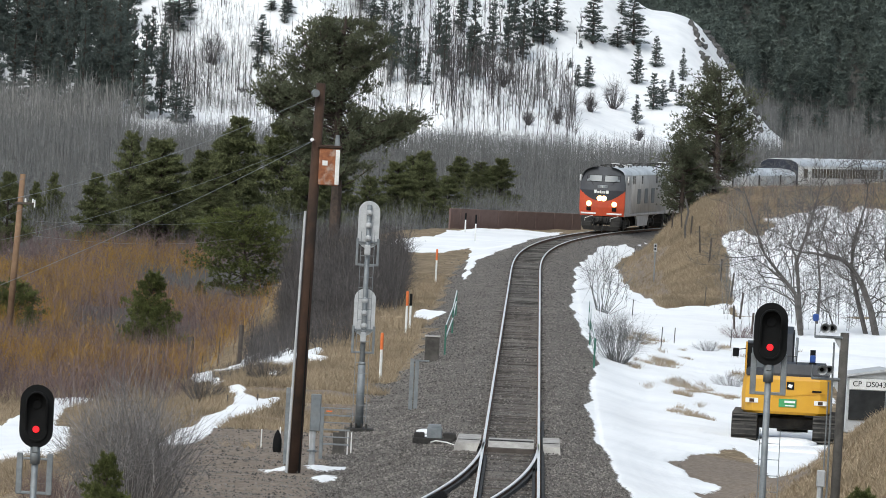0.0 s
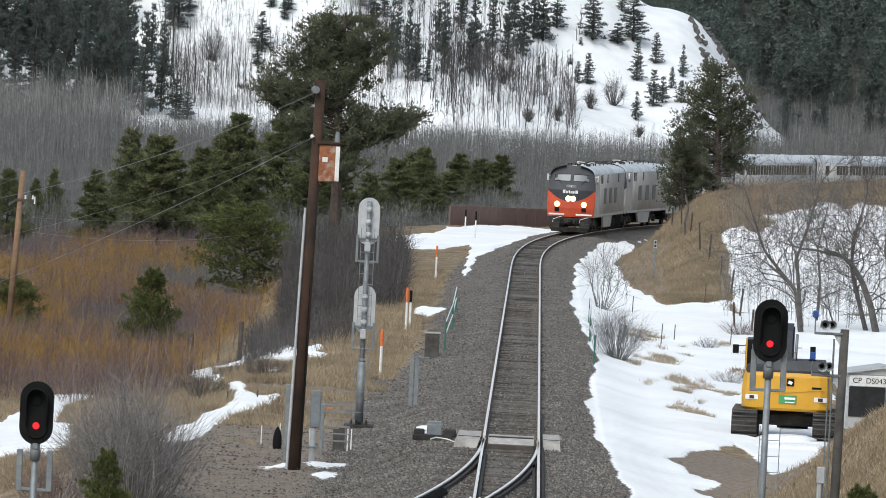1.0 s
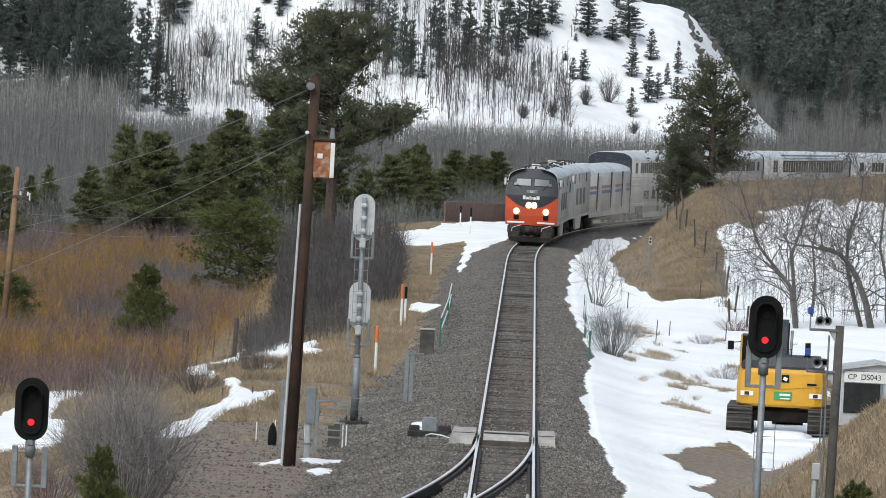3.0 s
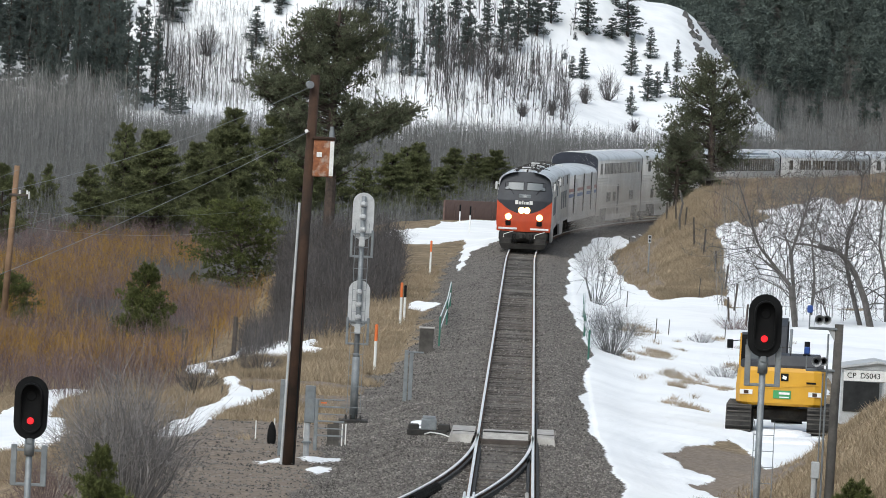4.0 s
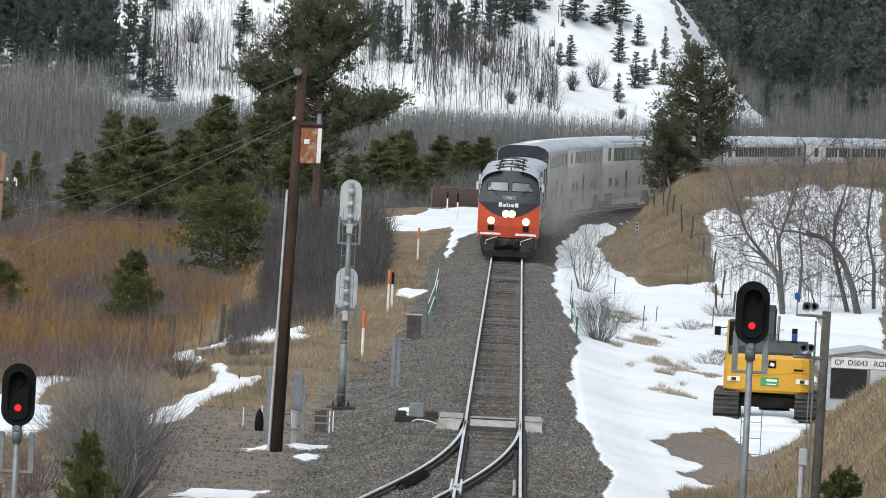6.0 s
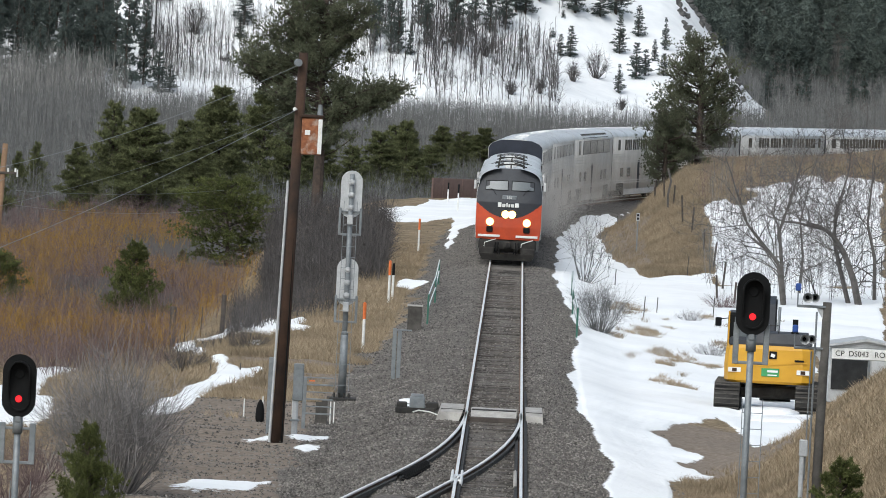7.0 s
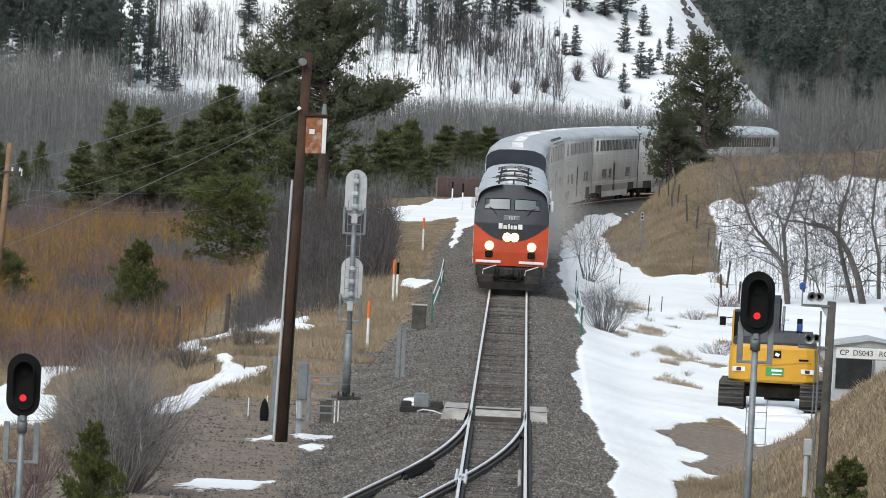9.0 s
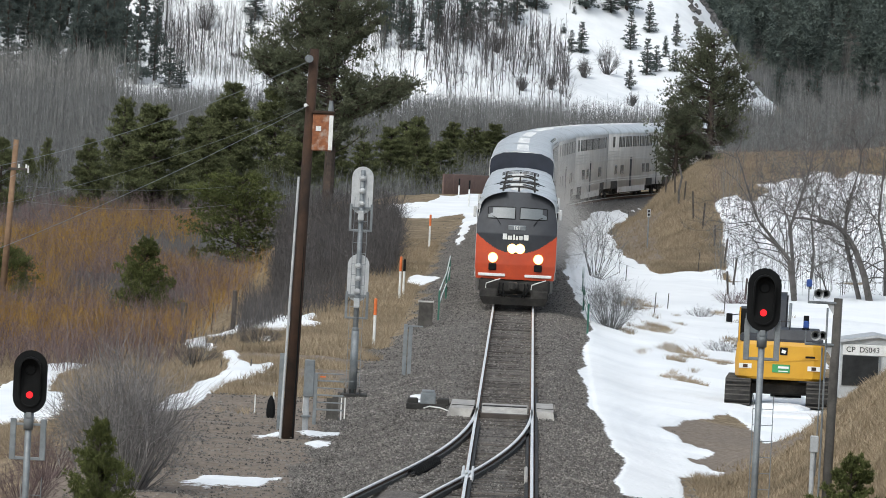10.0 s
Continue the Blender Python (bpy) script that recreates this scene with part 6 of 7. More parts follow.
def utility_pole():
    g = ground_z(-3.65, 187)
    th = empty("utility_pole", pose(-3.65, 187, 0), "leaning brown wooden utility pole with a rusty equipment box", "utility pole", "utility poles")
    part("pole", Shape().tube((0, 0, g - 0.3), (0.21, 0, 9.6), 0.165, 0.125, 16), M_WOODPOLE, th, "dark brown tarred wood", True)
    part("conduit", Shape().tube((-0.2, -0.08, g), (-0.04, -0.08, 6.2), 0.034, n=10), M_ALU, th, "pale plastic conduit")
    part("cable", Shape().tube((0.13, -0.12, g), (0.2, -0.1, 7.2), 0.018, n=6), M_BLACK, th)
    box = part("transformer_box", Shape().box(0.53, -0.05, 7.4, 0.54, 0.45, 0.98, 0.03), M_RUSTBOX, th, "rust-streaked steel box with worn pale paint")
    part("box_lid", Shape().box(0.53, -0.05, 7.93, 0.62, 0.52, 0.08, 0.02), M_WOODPOLE, box)
    part("box_side", Shape().box(0.75, -0.285, 7.4, 0.11, 0.02, 0.92, 0.005), M_WHITE, box, "pale worn strip")
    part("box_label", Shape().box(0.42, -0.285, 7.5, 0.14, 0.012, 0.13), M_WHITE, box, "white label with dark bars")
    part("bushing", Shape().tube((0.72, -0.05, 7.97), (0.72, -0.05, 8.25), 0.08, 0.05, 10), M_GALV, th)
    part("hanger_strap", Shape().box(0.25, -0.05, 7.75, 0.2, 0.1, 0.07, 0.01).box(0.25, -0.05, 7.1, 0.2, 0.1, 0.07, 0.01), M_DARKIRON, th)
    part("insulator", Shape().tube((0.06, -0.16, 9.33), (0.1, -0.3, 9.33), 0.1, 0.1, 12), M_GALV, th)
    part("insulator", Shape().tube((0.05, -0.14, 8.1), (0.05, -0.26, 8.1), 0.05, 0.05, 10), M_WHITE, th)
    # the pole in the valley
    x, y = -20.44, 335
    g = ground_z(x, y)
    tp = empty("utility_pole", pose(x, y, 0), "weathered wooden utility pole in the valley", "utility pole", "utility poles")
    part("pole", Shape().tube((0, 0, g - 0.4), (0.36, 0, 4.3), 0.17, 0.13, 12), surface("brown_weathered_wood", (0.17, 0.10, 0.06), (0.27, 0.17, 0.10), 0.9, 0, 1.5, 25, 0.4), tp, "", True)
    part("crossarm", Shape().box(0.55, -0.12, 2.92, 1.0, 0.1, 0.11, 0.01), M_OLDWOOD, tp)
    for dx in (0.55, 0.9):
        part("insulator", Shape().tube((dx, -0.12, 2.95), (dx, -0.12, 3.15), 0.05, 0.04, 8), M_WHITE, tp)
    part("fuse", Shape().tube((1.0, -0.2, 3.1), (1.0, -0.2, 2.75), 0.035, n=8), M_WHITE, tp)


def wire(a, b, sag, r=0.012):
    r *= 0.42
    a, b = Vector(a), Vector(b)
    pts = []
    for k in range(17):
        t = k / 16
        pts.append(a + (b - a) * t + Vector((0, 0, -4 * sag * t * (1 - t))))
    ob = part("overhead_wire", Shape().path(pts, r, 5), M_GALV, None)
    tagged(ob, "thin pale overhead wire between poles", "wire", "overhead wires")


def wires():
    wire((-3.5, 186.7, 9.3), (-11.78, 187.0, 6.05), 0.28, 0.016)
    wire((-3.52, 186.8, 8.1), (-9.36, 150.0, 5.05), 0.12, 0.016)
    wire((-3.52, 186.9, 8.1), (-11.9, 190.0, 4.95), 0.22, 0.011)
    wire((-20.03, 334.8, 4.1), (-27.5, 330.0, 0.9), 0.1, 0.02)
    wire((-19.9, 334.8, 2.7), (-27.5, 330.0, -0.7), 0.1, 0.02)
    wire((-19.5, 335.1, 2.1), (-9.28, 470.0, 0.4), 0.45, 0.014)
    wire((-19.5, 335.1, 1.4), (-9.3, 470.0, -0.5), 0.75, 0.014)


def post(name, x, y, h, r, mat, label, category, group="", lean=0.0, square=False):
    g = ground_z(x, y)
    s = Shape()
    if square:
        s.box(0, 0, h / 2 - 0.1, 2 * r, 2 * r, h + 0.2, 0.01)
    else:
        s.tube((0, 0, -0.2), (lean * h, 0, h), r, r * 0.92, 9)
    ob = part(name, s, mat, None)
    ob.location = (x, y, g)
    return tagged(ob, label, category, group)


def marker(x, y, h, top_mat, label):
    g = ground_z(x, y)
    th = empty("marker_post", pose(x, y, g), label, "marker post", "marker posts")
    part("stake", Shape().tube((0, 0, -0.2), (0, 0, h * 0.68), 0.05, n=10), M_WHITE, th, "white plastic stake")
    part("sleeve", Shape().tube((0, 0, h * 0.66), (0, 0, h * 0.98), 0.058, 0.058, 10).tube((0, 0, h * 0.98), (0, 0, h), 0.058, 0.03, 10), top_mat, th)


def markers():
    marker(-1.96, 245.5, 1.72, M_ORANGE, "white marker post with an orange top")
    marker(-1.37, 292.5, 1.8, M_ORANGE, "white marker post with an orange top")
    marker(-1.24, 298, 1.5, M_BLACK, "white marker post with a black top")
    marker(-0.3, 367.5, 1.72, M_ORANGE, "white marker post with an orange top")
    marker(2.05, 458.5, 1.75, M_BLACK, "white marker post with a black top")
    marker(1.46, 486, 1.4, M_BLACK, "white marker post with a black top")
    for k, (x, y, h) in enumerate(((13.55, 372, 1.5), (13.8, 366, 1.45), (14.15, 358, 1.2), (14.35, 350, 1.3), (13.2, 392, 1.3), (13.4, 384, 1.2), (12.9, 400, 1.2), (14.0, 330, 1.3), (13.3, 318, 1.1), (13.8, 312, 1.0))):
        post("fence_post", x, y, h, 0.05, M_OLDWOOD, "dark weathered wooden fence post", "fence post", "fence posts", lean=(-0.08, 0.05, 0.0, 0.1)[k % 4])
    for x, y, h in ((12.4, 300, 0.9), (9.2, 292, 0.9), (15.2, 330, 0.8), (8.9, 327, 0.8), (10.0, 300, 0.7), (12.9, 345, 1.0), (11.6, 428, 0.7), (-6.6, 224, 0.35), (-5.7, 226, 0.3), (-10.2, 306, 0.9), (-9.6, 309, 1.3), (-7.5, 300, 0.8)):
        post("stake", x, y, h, 0.022, M_GREYWOOD, "thin grey stake standing in the ground", "stake", "stakes", 0.04)
    post("gate_post", -10.67, 304.5, 1.8, 0.15, M_OLDWOOD, "stout dark wooden post in dry grass", "post")
    post("leaning_post", -11.3, 303.5, 1.35, 0.09, M_OLDWOOD, "old grey post leaning over", "post", lean=-0.4)
    post("fence_post", -8.5, 303, 1.7, 0.11, M_OLDWOOD, "dark weathered wooden fence post", "fence post", "fence posts", 0.02)
    th = empty("milepost_sign", pose(11.05, 368, ground_z(11.05, 368)), "white milepost sign on a steel post", "sign")
    part("post", Shape().box(0, 0, 0.95, 0.07, 0.05, 2.1, 0.01), M_GALV, th)
    pl = part("plate", Shape().box(0, -0.04, 1.8, 0.17, 0.02, 0.42, 0.005), M_ALU, th, "white plate with dark bars")
    part("bar", Shape().box(0, -0.055, 1.9, 0.1, 0.01, 0.12), M_BLACK, pl)
    part("bar", Shape().box(0, -0.055, 1.72, 0.1, 0.01, 0.12), M_BLACK, pl)


def railing(side, s0, s1, label):
    """Green handrail along the roadbed over a culvert."""
    x, y, _ = on_line((s0 + s1) / 2, side)
    th = empty("culvert_railing", pose(0, 0, 0), label, "railing", "culvert railings")
    pts = [on_line(s, side + (0.0 if k < 2 else 0.12 * (1 if side > 0 else -1))) for k, s in enumerate((s0, (s0 + s1) / 2, s1))]
    for px, py, _ in pts:
        g = ground_z(px, py)
        part("railing_post", Shape().box(px, py, g + 0.5, 0.07, 0.07, 1.2, 0.01), M_GREENRAIL, th)
    for h in (1.05, 0.58):
        part("rail_bar", Shape().path([(px, py, ground_z(px, py) + h) for px, py, _ in pts], 0.035, 8), M_GREENRAIL, th)
        part("snow_cap", Shape().path([(px, py, ground_z(px, py) + h + 0.035) for px, py, _ in pts], 0.022, 6), M_SNOWCLEAN, th, "line of snow on the bar")


def line_side_boxes():
    railing(-2.75, 112, 156, "green handrail of a culvert with snow on its bars")
    railing(2.75, 106, 150, "green handrail of a culvert beside the snow")
    g = ground_z(-0.3, 258)
    th = empty("relay_case", pose(-0.22, 258, g), "weathered grey-brown relay case beside the track", "relay case")
    part("case", Shape().box(0, 0, 0.45, 0.52, 0.5, 0.95, 0.02), M_GREYWOOD, th)
    part("lid", Shape().box(0, 0, 0.945, 0.58, 0.56, 0.05, 0.01), M_CONC, th)
    part("door", Shape().box(0, -0.255, 0.46, 0.42, 0.02, 0.75, 0.005), M_GREYWOOD, th)
    g = ground_z(-0.75, 220)
    th = empty("steel_post_pair", pose(-0.7, 220, g), "galvanised steel channel post beside the ballast", "post")
    part("channel", Shape().box(-0.08, 0, 0.75, 0.12, 0.1, 1.7, 0.01), M_GALV, th)
    part("channel", Shape().box(0.08, 0.02, 0.75, 0.12, 0.1, 1.62, 0.01), M_GALV, th)
    part("arm", Shape().box(0.2, 0, 1.55, 0.5, 0.06, 0.05, 0.01), M_GALV, th)
    # equipment round the foot of the pole
    g = ground_z(-3.3, 191)
    th = empty("meter_cabinet", pose(-3.22, 191, g), "pale grey meter cabinet on a plastic pipe", "electric cabinet")
    part("cabinet", Shape().box(0.0, 0, 1.48, 0.28, 0.25, 1.0, 0.02), M_GALV, th)
    part("pipe", Shape().tube((-0.05, 0, -0.1), (-0.05, 0, 1.0), 0.085, 0.08, 12), M_ALU, th)
    part("collar", Shape().tube((-0.05, 0, 0.42), (-0.05, 0, 0.47), 0.13, n=12), M_GALV, th)
    g = ground_z(-4.0, 190)
    th = empty("steel_frame_post", pose(-3.95, 190, g), "tall blue-grey steel channel post", "post")
    part("upright", Shape().box(0, 0, 0.98, 0.14, 0.12, 2.2, 0.01), M_GALV, th)
    part("upright", Shape().box(0.22, 0.05, 0.98, 0.08, 0.1, 2.1, 0.01), M_GALV, th)
    part("bracket", Shape().box(0.1, -0.02, 1.95, 0.3, 0.06, 0.06, 0.01), M_GALV, th)
    g = ground_z(-2.85, 195)
    th = empty("cable_rack", pose(-2.85, 195, g), "galvanised rack of stacked cable arms", "cable rack")
    part("upright", Shape().box(-0.25, 0, 0.7, 0.1, 0.1, 1.5, 0.01), M_GALV, th)
    for k in range(6):
        part("arm", Shape().box(0.12, 0, 0.45 + 0.2 * k, 0.82, 0.07, 0.03 if k % 2 else 0.045, 0.006), M_GALV, th)
    part("tag", Shape().box(-0.06, -0.05, 1.36, 0.16, 0.02, 0.04), M_ORANGE, th, "small red tag")
    g = ground_z(-4.55, 197)
    ob = part("black_bag", Shape().loft([[(w * math.cos(a), 0.7 * w * math.sin(a), z) for a in (2 * math.pi * k / 10 for k in range(10))] for z, w in ((-0.05, 0.14), (0.12, 0.18), (0.35, 0.17), (0.52, 0.11), (0.62, 0.03))]), M_BLACK, None, "", True)
    ob.location = (-4.35, 197, g)
    ob.scale = (0.7, 0.7, 1.0)
    tagged(ob, "black bag tied up on the gravel", "bag")
    for dx, h in ((0.0, 0.62), (0.16, 0.66)):
        post("timber_stub", -2.72 + dx, 197, h, 0.085, M_GREYWOOD, "short grey timber stub in the gravel", "post", "timber stubs", square=True)
    for dx in (0.33, 0.43):
        post("white_stake", -2.72 + dx, 197, 0.62, 0.02, M_WHITE, "thin white stake beside timber stubs", "stake", "white stakes")
    for x, y in ((-4.85, 199), (-4.35, 200), (-3.5, 200)):
        post("white_stake", x, y, 0.55, 0.02, M_WHITE, "thin white stake beside the pole", "stake", "white stakes")


def switch_gear():
    th = empty("switch_machine", pose(0.02, 194.6, ground_z(0.02, 194.6)), "dark electric switch machine beside the turnout", "switch machine")
    part("motor_case", Shape().box(0, 0, 0.3, 0.42, 0.5, 0.32, 0.03).box(0, 0, 0.49, 0.36, 0.44, 0.08, 0.02), M_GALV, th)
    part("base", Shape().box(-0.05, 0, 0.08, 1.1, 0.7, 0.16, 0.02), M_DARKIRON, th)
    part("gear_case", Shape().box(0.42, 0, 0.22, 0.34, 0.4, 0.2, 0.03), M_DARKIRON, th)
    part("gear_case", Shape().box(-0.42, 0, 0.2, 0.3, 0.4, 0.2, 0.03), M_DARKIRON, th)
    for dy in (-0.15, 0.15):
        part("throw_rod", Shape().tube((0.4, dy, 0.17), (1.35, dy, 0.13), 0.025, n=8), M_DARKIRON, th)
    part("cable", Shape().path([(-0.1, -0.4, 0.05), (0.05, -0.7, 0.12), (0.35, -0.9, 0.1), (0.6, -0.9, 0.02)], 0.02, 6), M_WHITE, th)
    ob = part("snow_clump", Shape().loft([[(w * math.cos(a) * (1 + 0.2 * math.sin(3 * a)), w * 1.6 * math.sin(a), z) for a in (2 * math.pi * k / 12 for k in range(12))] for z, w in ((0.0, 0.26), (0.07, 0.24), (0.12, 0.1))]), M_SNOWCLEAN, None, "", True)
    ob.location = (-0.25, 203, ground_z(-0.25, 203) + 0.01)
    tagged(ob, "small clump of snow on the gravel", "snow")
    # covered throw bars across the points
    x, y, h = on_line(43.0)
    th = empty("point_heater", pose(x, y, 0, 0, 0, -math.degrees(h)), "pale concrete-coloured covers across the switch points", "switch cover")
    prof = ((-1.0, -0.28), (-1.0, -0.05), (-0.7, 0.06), (0.7, 0.06), (1.0, -0.05), (1.0, -0.28))
    for cx, w, skew in ((-1.14, 0.62, -0.35), (1.09, 0.46, 0.12)):
        s = Shape()
        side = ((-1.9, -0.34), (-1.75, 0.06), (-1.35, 0.13), (1.6, 0.13), (1.9, -0.1), (1.9, -0.34))
        s.loft([[(cx + e * w / 2 + skew * (0.13 - b), a, b) for a, b in side] for e in (-1, 1)])
        part("side_cover", s, M_CONC, th)
        part("cover_joint", Shape().box(cx, -1.36, 0.132, w * 0.96, 0.05, 0.02), M_DARKIRON, th)
    s = Shape().loft([[(e * 0.62, a * 1.5, b * 1.5 - 0.0) for a, b in prof] for e in (-1, 1)])
    part("centre_cover", s, M_CONC, th)
    part("cover_seam", Shape().box(0, -0.4, 0.10, 1.22, 0.35, 0.03, 0.01), M_DARKIRON, th)
    # dark bar put in as the shade at the cover's near edge
    part("cover_shadow_bar", Shape().box(0, -1.75, -0.1, 1.3, 0.3, 0.14, 0.02), M_OLDWOOD, th)
    # dark bars for the branch's braces and, as solid strips, the rail webs' shade
    th = empty("rail_braces", pose(0, 0, 0), "dark bars for the braces and web shade of the turnout rails", "rail brace")
    for line, side, s0, s1 in ((branch_line, -0.64, -28, 38), (branch_line, 0.87, -10, 38), (on_line, -0.66, 4, 40), (on_line, 0.64, 2, 41), (on_line, 0.87, 0, 60)):
        rows = []
        for s in np.arange(s0, s1, 2.0):
            x, y, h = line(s, side)
            c, n = math.cos(h), math.sin(h)
            rows.append([(x + a * c, y - a * n, b) for a, b in ((-0.045, -0.16), (-0.035, -0.07), (0.035, -0.07), (0.045, -0.16))])
        part("brace_shade_bar", Shape().loft(rows), M_DARKIRON, th)
    x, y, h = branch_line(16.0, -0.52)
    th = empty("point_spring", pose(x, y, -0.07, 0, 0, -math.degrees(h)), "black coil spring beside the turnout rail", "spring")
    for k in range(14):
        a = [2 * math.pi * q / 10 for q in range(11)]
        part("coil", Shape().path([(0.10 * math.cos(q), -2.6 + 0.4 * k + 0.04 * q, 0.10 * math.sin(q)) for q in a], 0.028, 5), M_BLACK, th)
    part("rod", Shape().tube((0, -3.0, 0), (0, 3.2, 0), 0.03, n=8), M_DARKIRON, th)
    # frog and guard rail
    fx, fy, fh = on_line(14.3, -0.74)
    th = empty("rail_frog", pose(fx, fy, 0, 0, 0, -math.degrees(fh)), "steel crossing piece where the rails meet", "rail crossing")
    for sx in (-1, 1):
        part("wing_rail", Shape().box(sx * 0.11, 0.0, -0.06, 0.06, 4.2, 0.13, 0.02), M_RAIL, th)
    part("casting", Shape().box(0, 0, -0.1, 0.3, 2.4, 0.1, 0.02), M_RAIL, th)
    gx, gy, gh = on_line(14.5, 0.62)
    ob = part("guard_rail", Shape().box(0, 0, -0.04, 0.08, 4.4, 0.16, 0.03), M_CONC, None)
    ob.matrix_basis = pose(gx, gy, 0, 0, 0, -math.degrees(gh))
    tagged(ob, "short pale guard rail inside the main rail", "guard rail")


def excavator():
    g = -1.08
    th = empty("excavator", pose(11.15, 224, g, 0, 0, -4), "yellow tracked excavator with a dark engine hood, parked in snow", "excavator")
    for sx in (-1, 1):
        t = part("track", Shape().loft([[(sx * 1.28 + e * 0.40, yy, zz) for yy, zz in ((-1.95, 0.28), (-1.75, 0.05), (1.75, 0.05), (1.95, 0.28), (1.95, 0.6), (1.7, 0.88), (-1.7, 0.88), (-1.95, 0.6))] for e in (-1, 1)]), M_DARKIRON, th, "dark steel crawler track")
        for k in range(6):
            part("track_shoe", Shape().box(sx * 1.28, -1.96 + abs(k - 2.5) * 0.035, 0.12 + 0.145 * k, 0.8, 0.06, 0.05, 0.01), M_GREYWOOD, t)
        for k in range(10):
            part("track_shoe", Shape().box(sx * 1.28, -1.7 + 0.38 * k, 0.9, 0.8, 0.1, 0.05, 0.01), M_GREYWOOD, t)
    part("undercarriage", Shape().box(0, 0, 0.62, 1.9, 1.6, 0.4, 0.08).tube((0, 0, 0.8), (0, 0, 1.05), 0.6, n=20), M_DARKIRON, th)
    # counterweight with rounded corners
    def cw(z, grow):
        a, b = 1.40 + grow, -1.65 - grow * 0.6
        return [(-a, -0.4, z), (-a, b + 0.35, z), (-a + 0.12, b + 0.1, z), (-a + 0.35, b, z), (a - 0.35, b, z), (a - 0.12, b + 0.1, z), (a, b + 0.35, z), (a, -0.4, z)]
    part("counterweight", Shape().loft([cw(0.92, -0.1), cw(1.0, 0.0), cw(1.5, 0.02), cw(2.0, -0.02), cw(2.12, -0.08)]), M_YELLOW, th, "yellow counterweight")
    part("crease", Shape().box(0.35, -1.675, 1.55, 1.7, 0.02, 0.03, m=Matrix.Rotation(radians(-6), 3, "Y")), M_YELLOW, th)
    part("sticker", Shape().box(0.05, -1.675, 1.28, 0.56, 0.015, 0.26, 0.005), M_GREENSIGN, th, "green sticker with pale bars")
    part("sticker_bar", Shape().box(0.12, -1.685, 1.32, 0.34, 0.01, 0.07), M_WHITE, th)
    part("sticker_bar", Shape().box(0.12, -1.685, 1.2, 0.3, 0.01, 0.035), M_WHITE, th)
    part("emblem", Shape().box(0.11, -1.675, 1.83, 0.24, 0.02, 0.24, 0.04), M_BLACK, th, "dark square emblem")
    part("emblem_mark", Shape().box(0.11, -1.688, 1.82, 0.13, 0.01, 0.1, 0.0, m=Matrix.Rotation(radians(20), 3, "Y")), M_WHITE, th)
    for x in (-1.08, 1.08):
        part("reflector_or_glare", Shape().box(x, -1.675, 1.32, 0.4, 0.02, 0.15, 0.005), M_WHITE, th, "pale tail light strip")
        part("tail_light", Shape().box(x, -1.69, 1.32, 0.15, 0.02, 0.11, 0.005), M_WOODPOLE, th)
    part("vent_slot", Shape().box(0.95, -1.68, 1.68, 0.3, 0.02, 0.06), M_BLACK, th)
    part("engine_hood", Shape().loft([[(-0.7, -1.5, z), (1.3, -1.5, z), (1.3, 0.9, z), (-0.7, 0.9, z)] if k == 0 else [(-0.55, -1.35, z), (1.15, -1.35, z), (1.15, 0.8, z), (-0.55, 0.8, z)] for k, z in ((0, 2.08), (0, 2.2), (1, 2.5))]), M_LOCODARK, th, "dark grey engine hood")
    part("hood_step", Shape().box(-0.9, -0.8, 2.2, 0.8, 1.6, 0.22, 0.04), M_LOCODARK, th)
    part("exhaust_pipe", Shape().tube((0.75, -0.6, 2.37), (0.75, -0.6, 2.95), 0.09, 0.09, 12).tube((0.75, -0.6, 2.4), (0.75, -0.6, 2.55), 0.14, 0.12, 12), M_BLACK, th)
    cab = part("cab", Shape().box(-1.02, 0.7, 2.25, 0.75, 1.7, 1.6, 0.08), M_BLACK, th, "dark cab with glass")
    part("cab_window", Shape().box(-0.96, -0.16, 2.55, 0.45, 0.02, 0.75, 0.02), M_WINDSHIELD, cab)
    part("cab_roof", Shape().box(-1.02, 0.7, 3.06, 0.72, 1.6, 0.05, 0.02), M_LOCODARK, cab)
    part("corner_post", Shape().box(-1.36, -0.16, 2.5, 0.05, 0.05, 1.2), M_YELLOW, cab)
    part("mirror", Shape().box(-1.72, 0.6, 2.72, 0.2, 0.05, 0.28, 0.02).tube((-1.4, 0.6, 2.85), (-1.72, 0.6, 2.8), 0.015, n=6), M_BLACK, th)
    part("handrail", Shape().path([(-0.3, -1.2, 2.3), (-0.3, -1.2, 2.75), (0.25, -1.2, 2.75), (0.25, -1.2, 2.3)], 0.02, 6), M_DARKIRON, th)
    part("boom", Shape().loft([[(-0.1 + e * 0.13, 1.2 + yy, zz) for e, dz in ((-1, 0), (1, 0))] + [(-0.1 + e * 0.13, 1.2 + yy + 0.5, zz) for e in (1, -1)] for yy, zz in ((0.0, 1.6), (0.9, 2.6), (1.5, 3.3), (2.6, 3.5))]), M_LOCODARK, th, "dark boom raised in front")
    part("boom_cylinder", Shape().tube((0.16, 1.5, 1.8), (0.18, 2.4, 3.2), 0.05, n=10), M_GALV, th)
    part("stick", Shape().loft([[(-0.1 + e * 0.16, 3.9 + yy, zz - 0.8) for e in (-1, 1)] + [(-0.1 + e * 0.16, 4.3 + yy, zz - 0.8) for e in (1, -1)] for yy, zz in ((0.0, 4.2), (0.8, 1.2))]), M_LOCODARK, th)
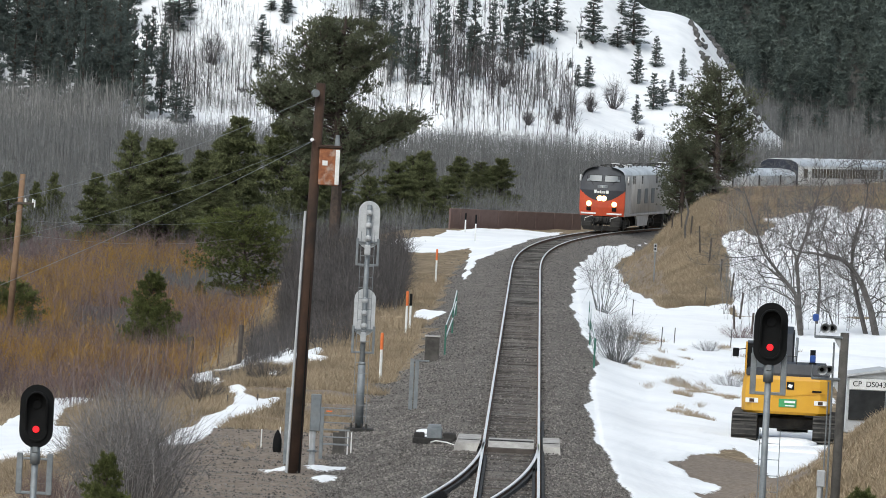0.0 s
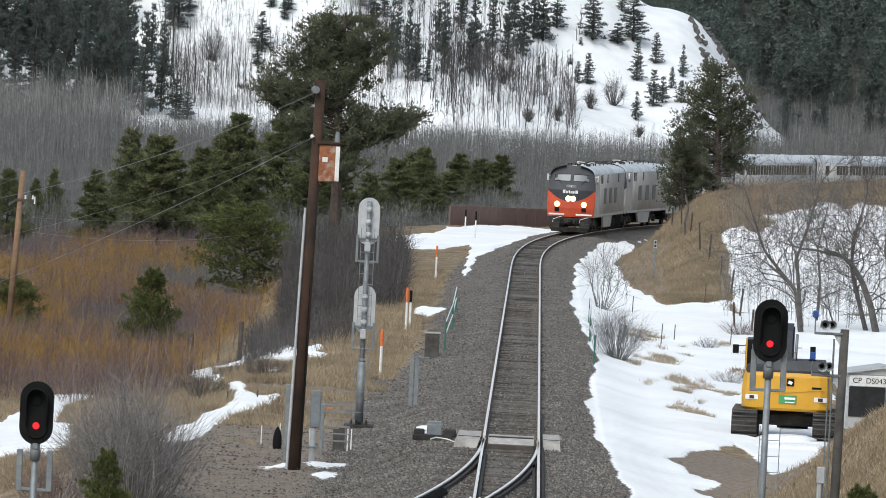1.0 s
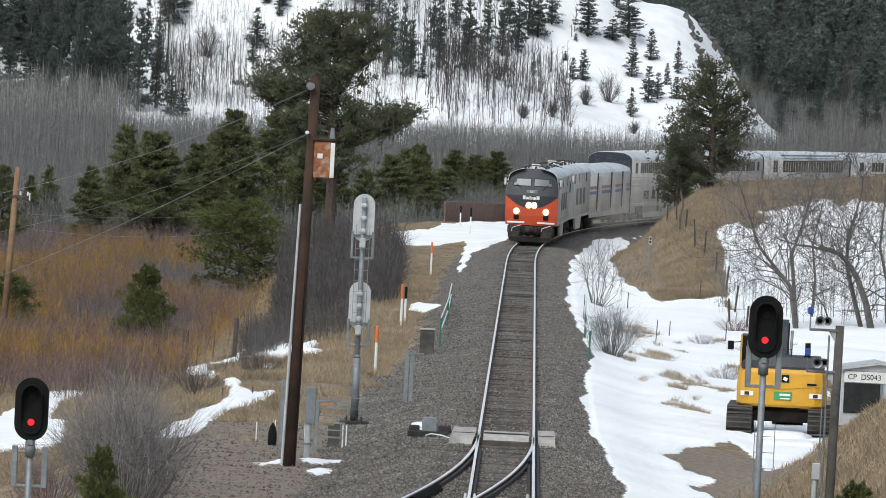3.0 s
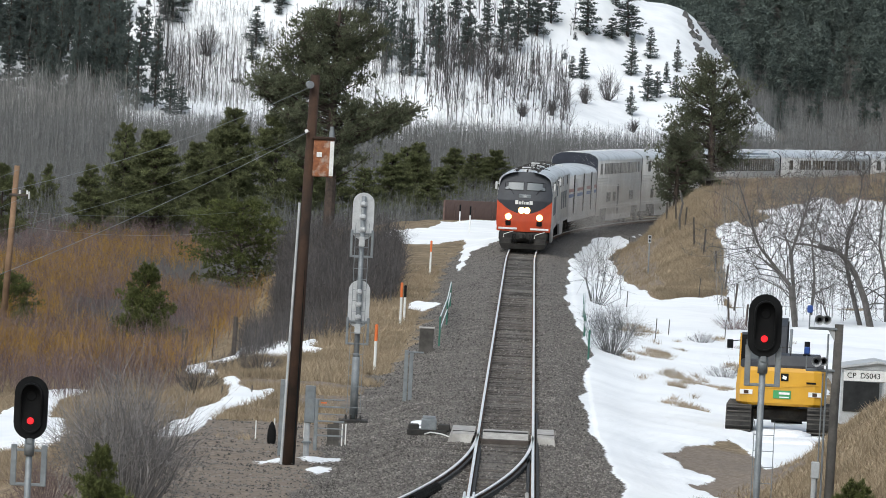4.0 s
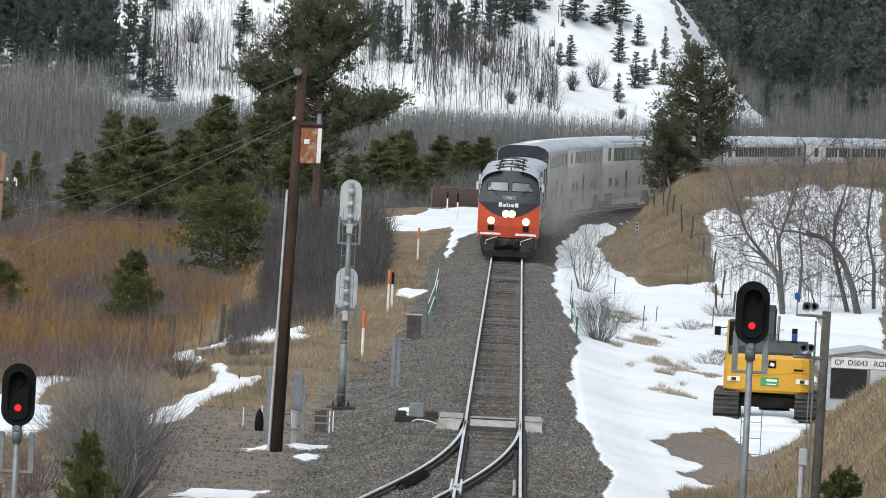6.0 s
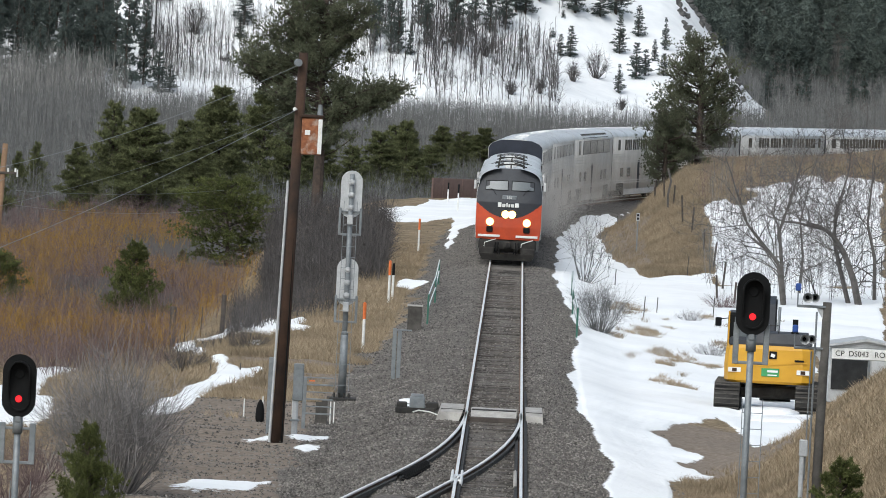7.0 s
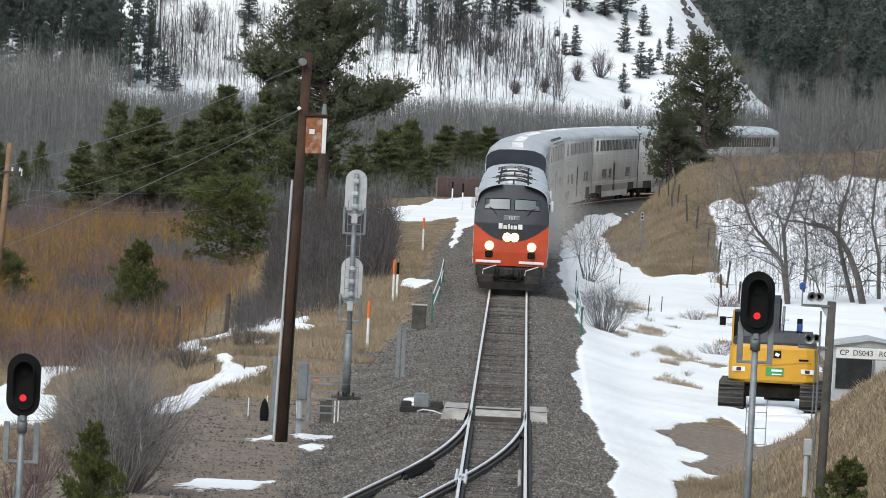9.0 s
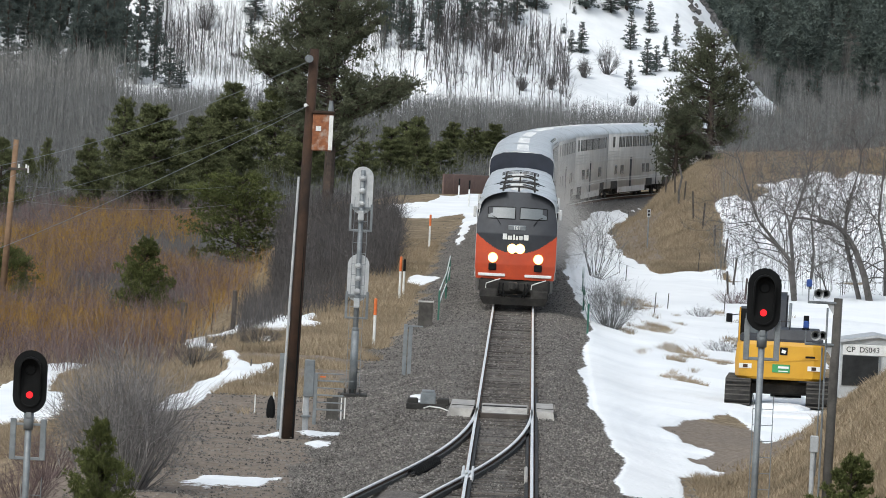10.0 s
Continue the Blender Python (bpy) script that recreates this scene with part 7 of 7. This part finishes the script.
    part("bucket", Shape().loft([[(0.12 + e * 0.5, 4.5 + yy, zz) for yy, zz in ((0, 1.2), (0.6, 1.0), (0.8, 0.4), (0.3, 0.05), (-0.4, 0.3))] for e in (-1, 1)]), M_DARKIRON, th)
    # snow left under and behind the machine
    for x, y, w, d, h in ((11.1, 221.4, 0.95, 1.2, 0.26), (11.4, 218.0, 1.5, 1.4, 0.16)):
        ob = part("snow_mound", Shape().loft([[(k * w * math.cos(a) * (1 + 0.12 * math.sin(5 * a)), k * d * math.sin(a), z) for a in (2 * math.pi * j / 18 for j in range(18))] for z, k in ((-0.05, 1.0), (h * 0.6, 0.93), (h, 0.6), (h * 1.02, 0.1))]), M_SNOWCLEAN, None, "", True)
        ob.location = (x, y, ground_z(x, y))
        tagged(ob, "heap of old snow behind the excavator", "snow")


def shelter():
    x0, x1, y, g = 13.48, 15.88, 232, -1.1
    c, w = (x0 + x1) / 2, x1 - x0
    th = empty("signal_hut", pose(c, y, g), "pale grey metal signal hut with a name board", "hut")
    part("wall", Shape().box(0, 1.2, 0.95, w, 2.4, 1.9, 0.02), M_ALU, th, "pale grey metal wall")
    part("roof", Shape().loft([[(-w / 2 - 0.12, yy, 1.9), (0, yy, 2.14), (w / 2 + 0.12, yy, 1.9), (w / 2 + 0.12, yy, 1.83), (0, yy, 2.06), (-w / 2 - 0.12, yy, 1.83)] for yy in (-0.15, 2.6)]), M_ALU, th, "low gabled metal roof")
    part("gable", Shape().plate([(-w / 2, 1.83), (0, 2.06), (w / 2, 1.83)], 0.05, pose(0, 0.0, 0)), M_ALU, th)
    b = part("name_board", Shape().box(0.06, -0.03, 1.62, w * 0.98, 0.05, 0.36, 0.01), M_WHITE, th, "white board with black lettering")
    for text, dx in (("CP", -0.86), ("DS043", -0.24), ("ROLL", 0.58)):
        words("lettering", text, 0.25, pose(dx, -0.062, 1.62), M_BLACK, b)
    part("dark_panel", Shape().box(-0.52, -0.025, 0.93, 1.18, 0.05, 0.98, 0.01), M_GLASS, th, "dark open panel below the board")
    part("panel_post", Shape().box(0.12, -0.03, 0.93, 0.06, 0.06, 1.0, 0.01), M_GALV, th)
    part("door", Shape().box(0.65, -0.02, 0.9, 0.9, 0.04, 1.05, 0.01), M_ALU, th)


def horn_set(th, x, z):
    part("shelf", Shape().box(x + 0.16, 0, z - 0.18, 0.62, 0.16, 0.05, 0.01), M_GALV, th)
    part("gusset", Shape().plate([(0, 0), (0.0, -0.45), (-0.28, 0)], 0.04, pose(x + 0.52, -0.02, z - 0.2)), M_ALU, th)
    for dx, dy, r in ((0.05, -0.05, 0.09), (0.2, 0.08, 0.08)):
        h = part("horn", Shape().tube((x + dx, dy - 0.22, z), (x + dx, dy + 0.06, z), r * 1.15, 0.035, 16, caps=False).tube((x + dx, dy + 0.06, z), (x + dx, dy + 0.2, z), 0.08, 0.08, 12), M_ALU, th, "grey horn loudspeaker")
        part("horn_throat", Shape().tube((x + dx, dy + 0.0, z), (x + dx, dy + 0.02, z), 0.04, 0.04, 12), M_BLACK, h)
    part("lamp_stem", Shape().tube((x - 0.14, 0, z - 0.2), (x - 0.14, 0, z + 0.1), 0.014, n=6), M_GALV, th)
    part("blue_lamp", Shape().box(x - 0.14, 0, z + 0.2, 0.115, 0.1, 0.15, 0.02), M_BLUE, th, "blue plastic lamp box")


def speaker_post():
    x, y = 8.1, 142
    g = ground_z(x, y)
    th = empty("loudspeaker_post", pose(x, y, 0), "grey wooden post with horn loudspeakers and blue lamps", "post")
    part("post", Shape().tube((-0.0, 0, g - 0.3), (0.06, 0, 5.2), 0.10, 0.09, 12), M_GREYWOOD, th, "", True)
    horn_set(th, -0.4, 5.28)
    horn_set(th, -0.42, 4.44)
    part("conduit", Shape().tube((-0.15, -0.08, g), (-0.15, -0.08, 5.0), 0.02, n=8), M_GALV, th)
    part("conduit", Shape().tube((-0.24, -0.08, 1.6), (-0.22, -0.08, 4.2), 0.014, n=8), M_GALV, th)
    part("switch_box", Shape().box(-0.28, -0.1, 2.25, 0.17, 0.14, 0.34, 0.02), M_ALU, th)
    part("drop_pipe", Shape().tube((-0.3, -0.1, g), (-0.3, -0.1, 2.1), 0.05, n=10), M_ALU, th)


def brown_wall():
    """Low rusty wall beyond the curve."""
    th = empty("sheet_pile_wall", pose(0, 0, 0), "low rust-brown steel sheet wall beyond the curve", "wall", kind="structure")
    n = 14
    for k in range(n):
        xa, ya = 0.35 + (9.9 - 0.35) * k / n, 497 + 18 * k / n
        xb, yb = 0.35 + (9.9 - 0.35) * (k + 1) / n, 497 + 18 * (k + 1) / n
        d = math.atan2(yb - ya, xb - xa)
        L = math.hypot(xb - xa, yb - ya)
        ob = part("wall_panel", Shape().box(0, 0, 0.35, L - 0.02, 0.14 + 0.05 * (k % 2), 2.1, 0.02), M_RUSTWALL, th)
        ob.matrix_basis = pose((xa + xb) / 2, (ya + yb) / 2, -0.75 - 0.02 * k, 0, 0, math.degrees(d))


signal(6.57, 140.0, 5.17, 0.8)
signal(-7.88, 140.0, 2.82, 1.15)
mast_signal(-2.25, 211)
utility_pole()
wires()
markers()
line_side_boxes()
switch_gear()
excavator()
shelter()
speaker_post()
brown_wall()


motions()
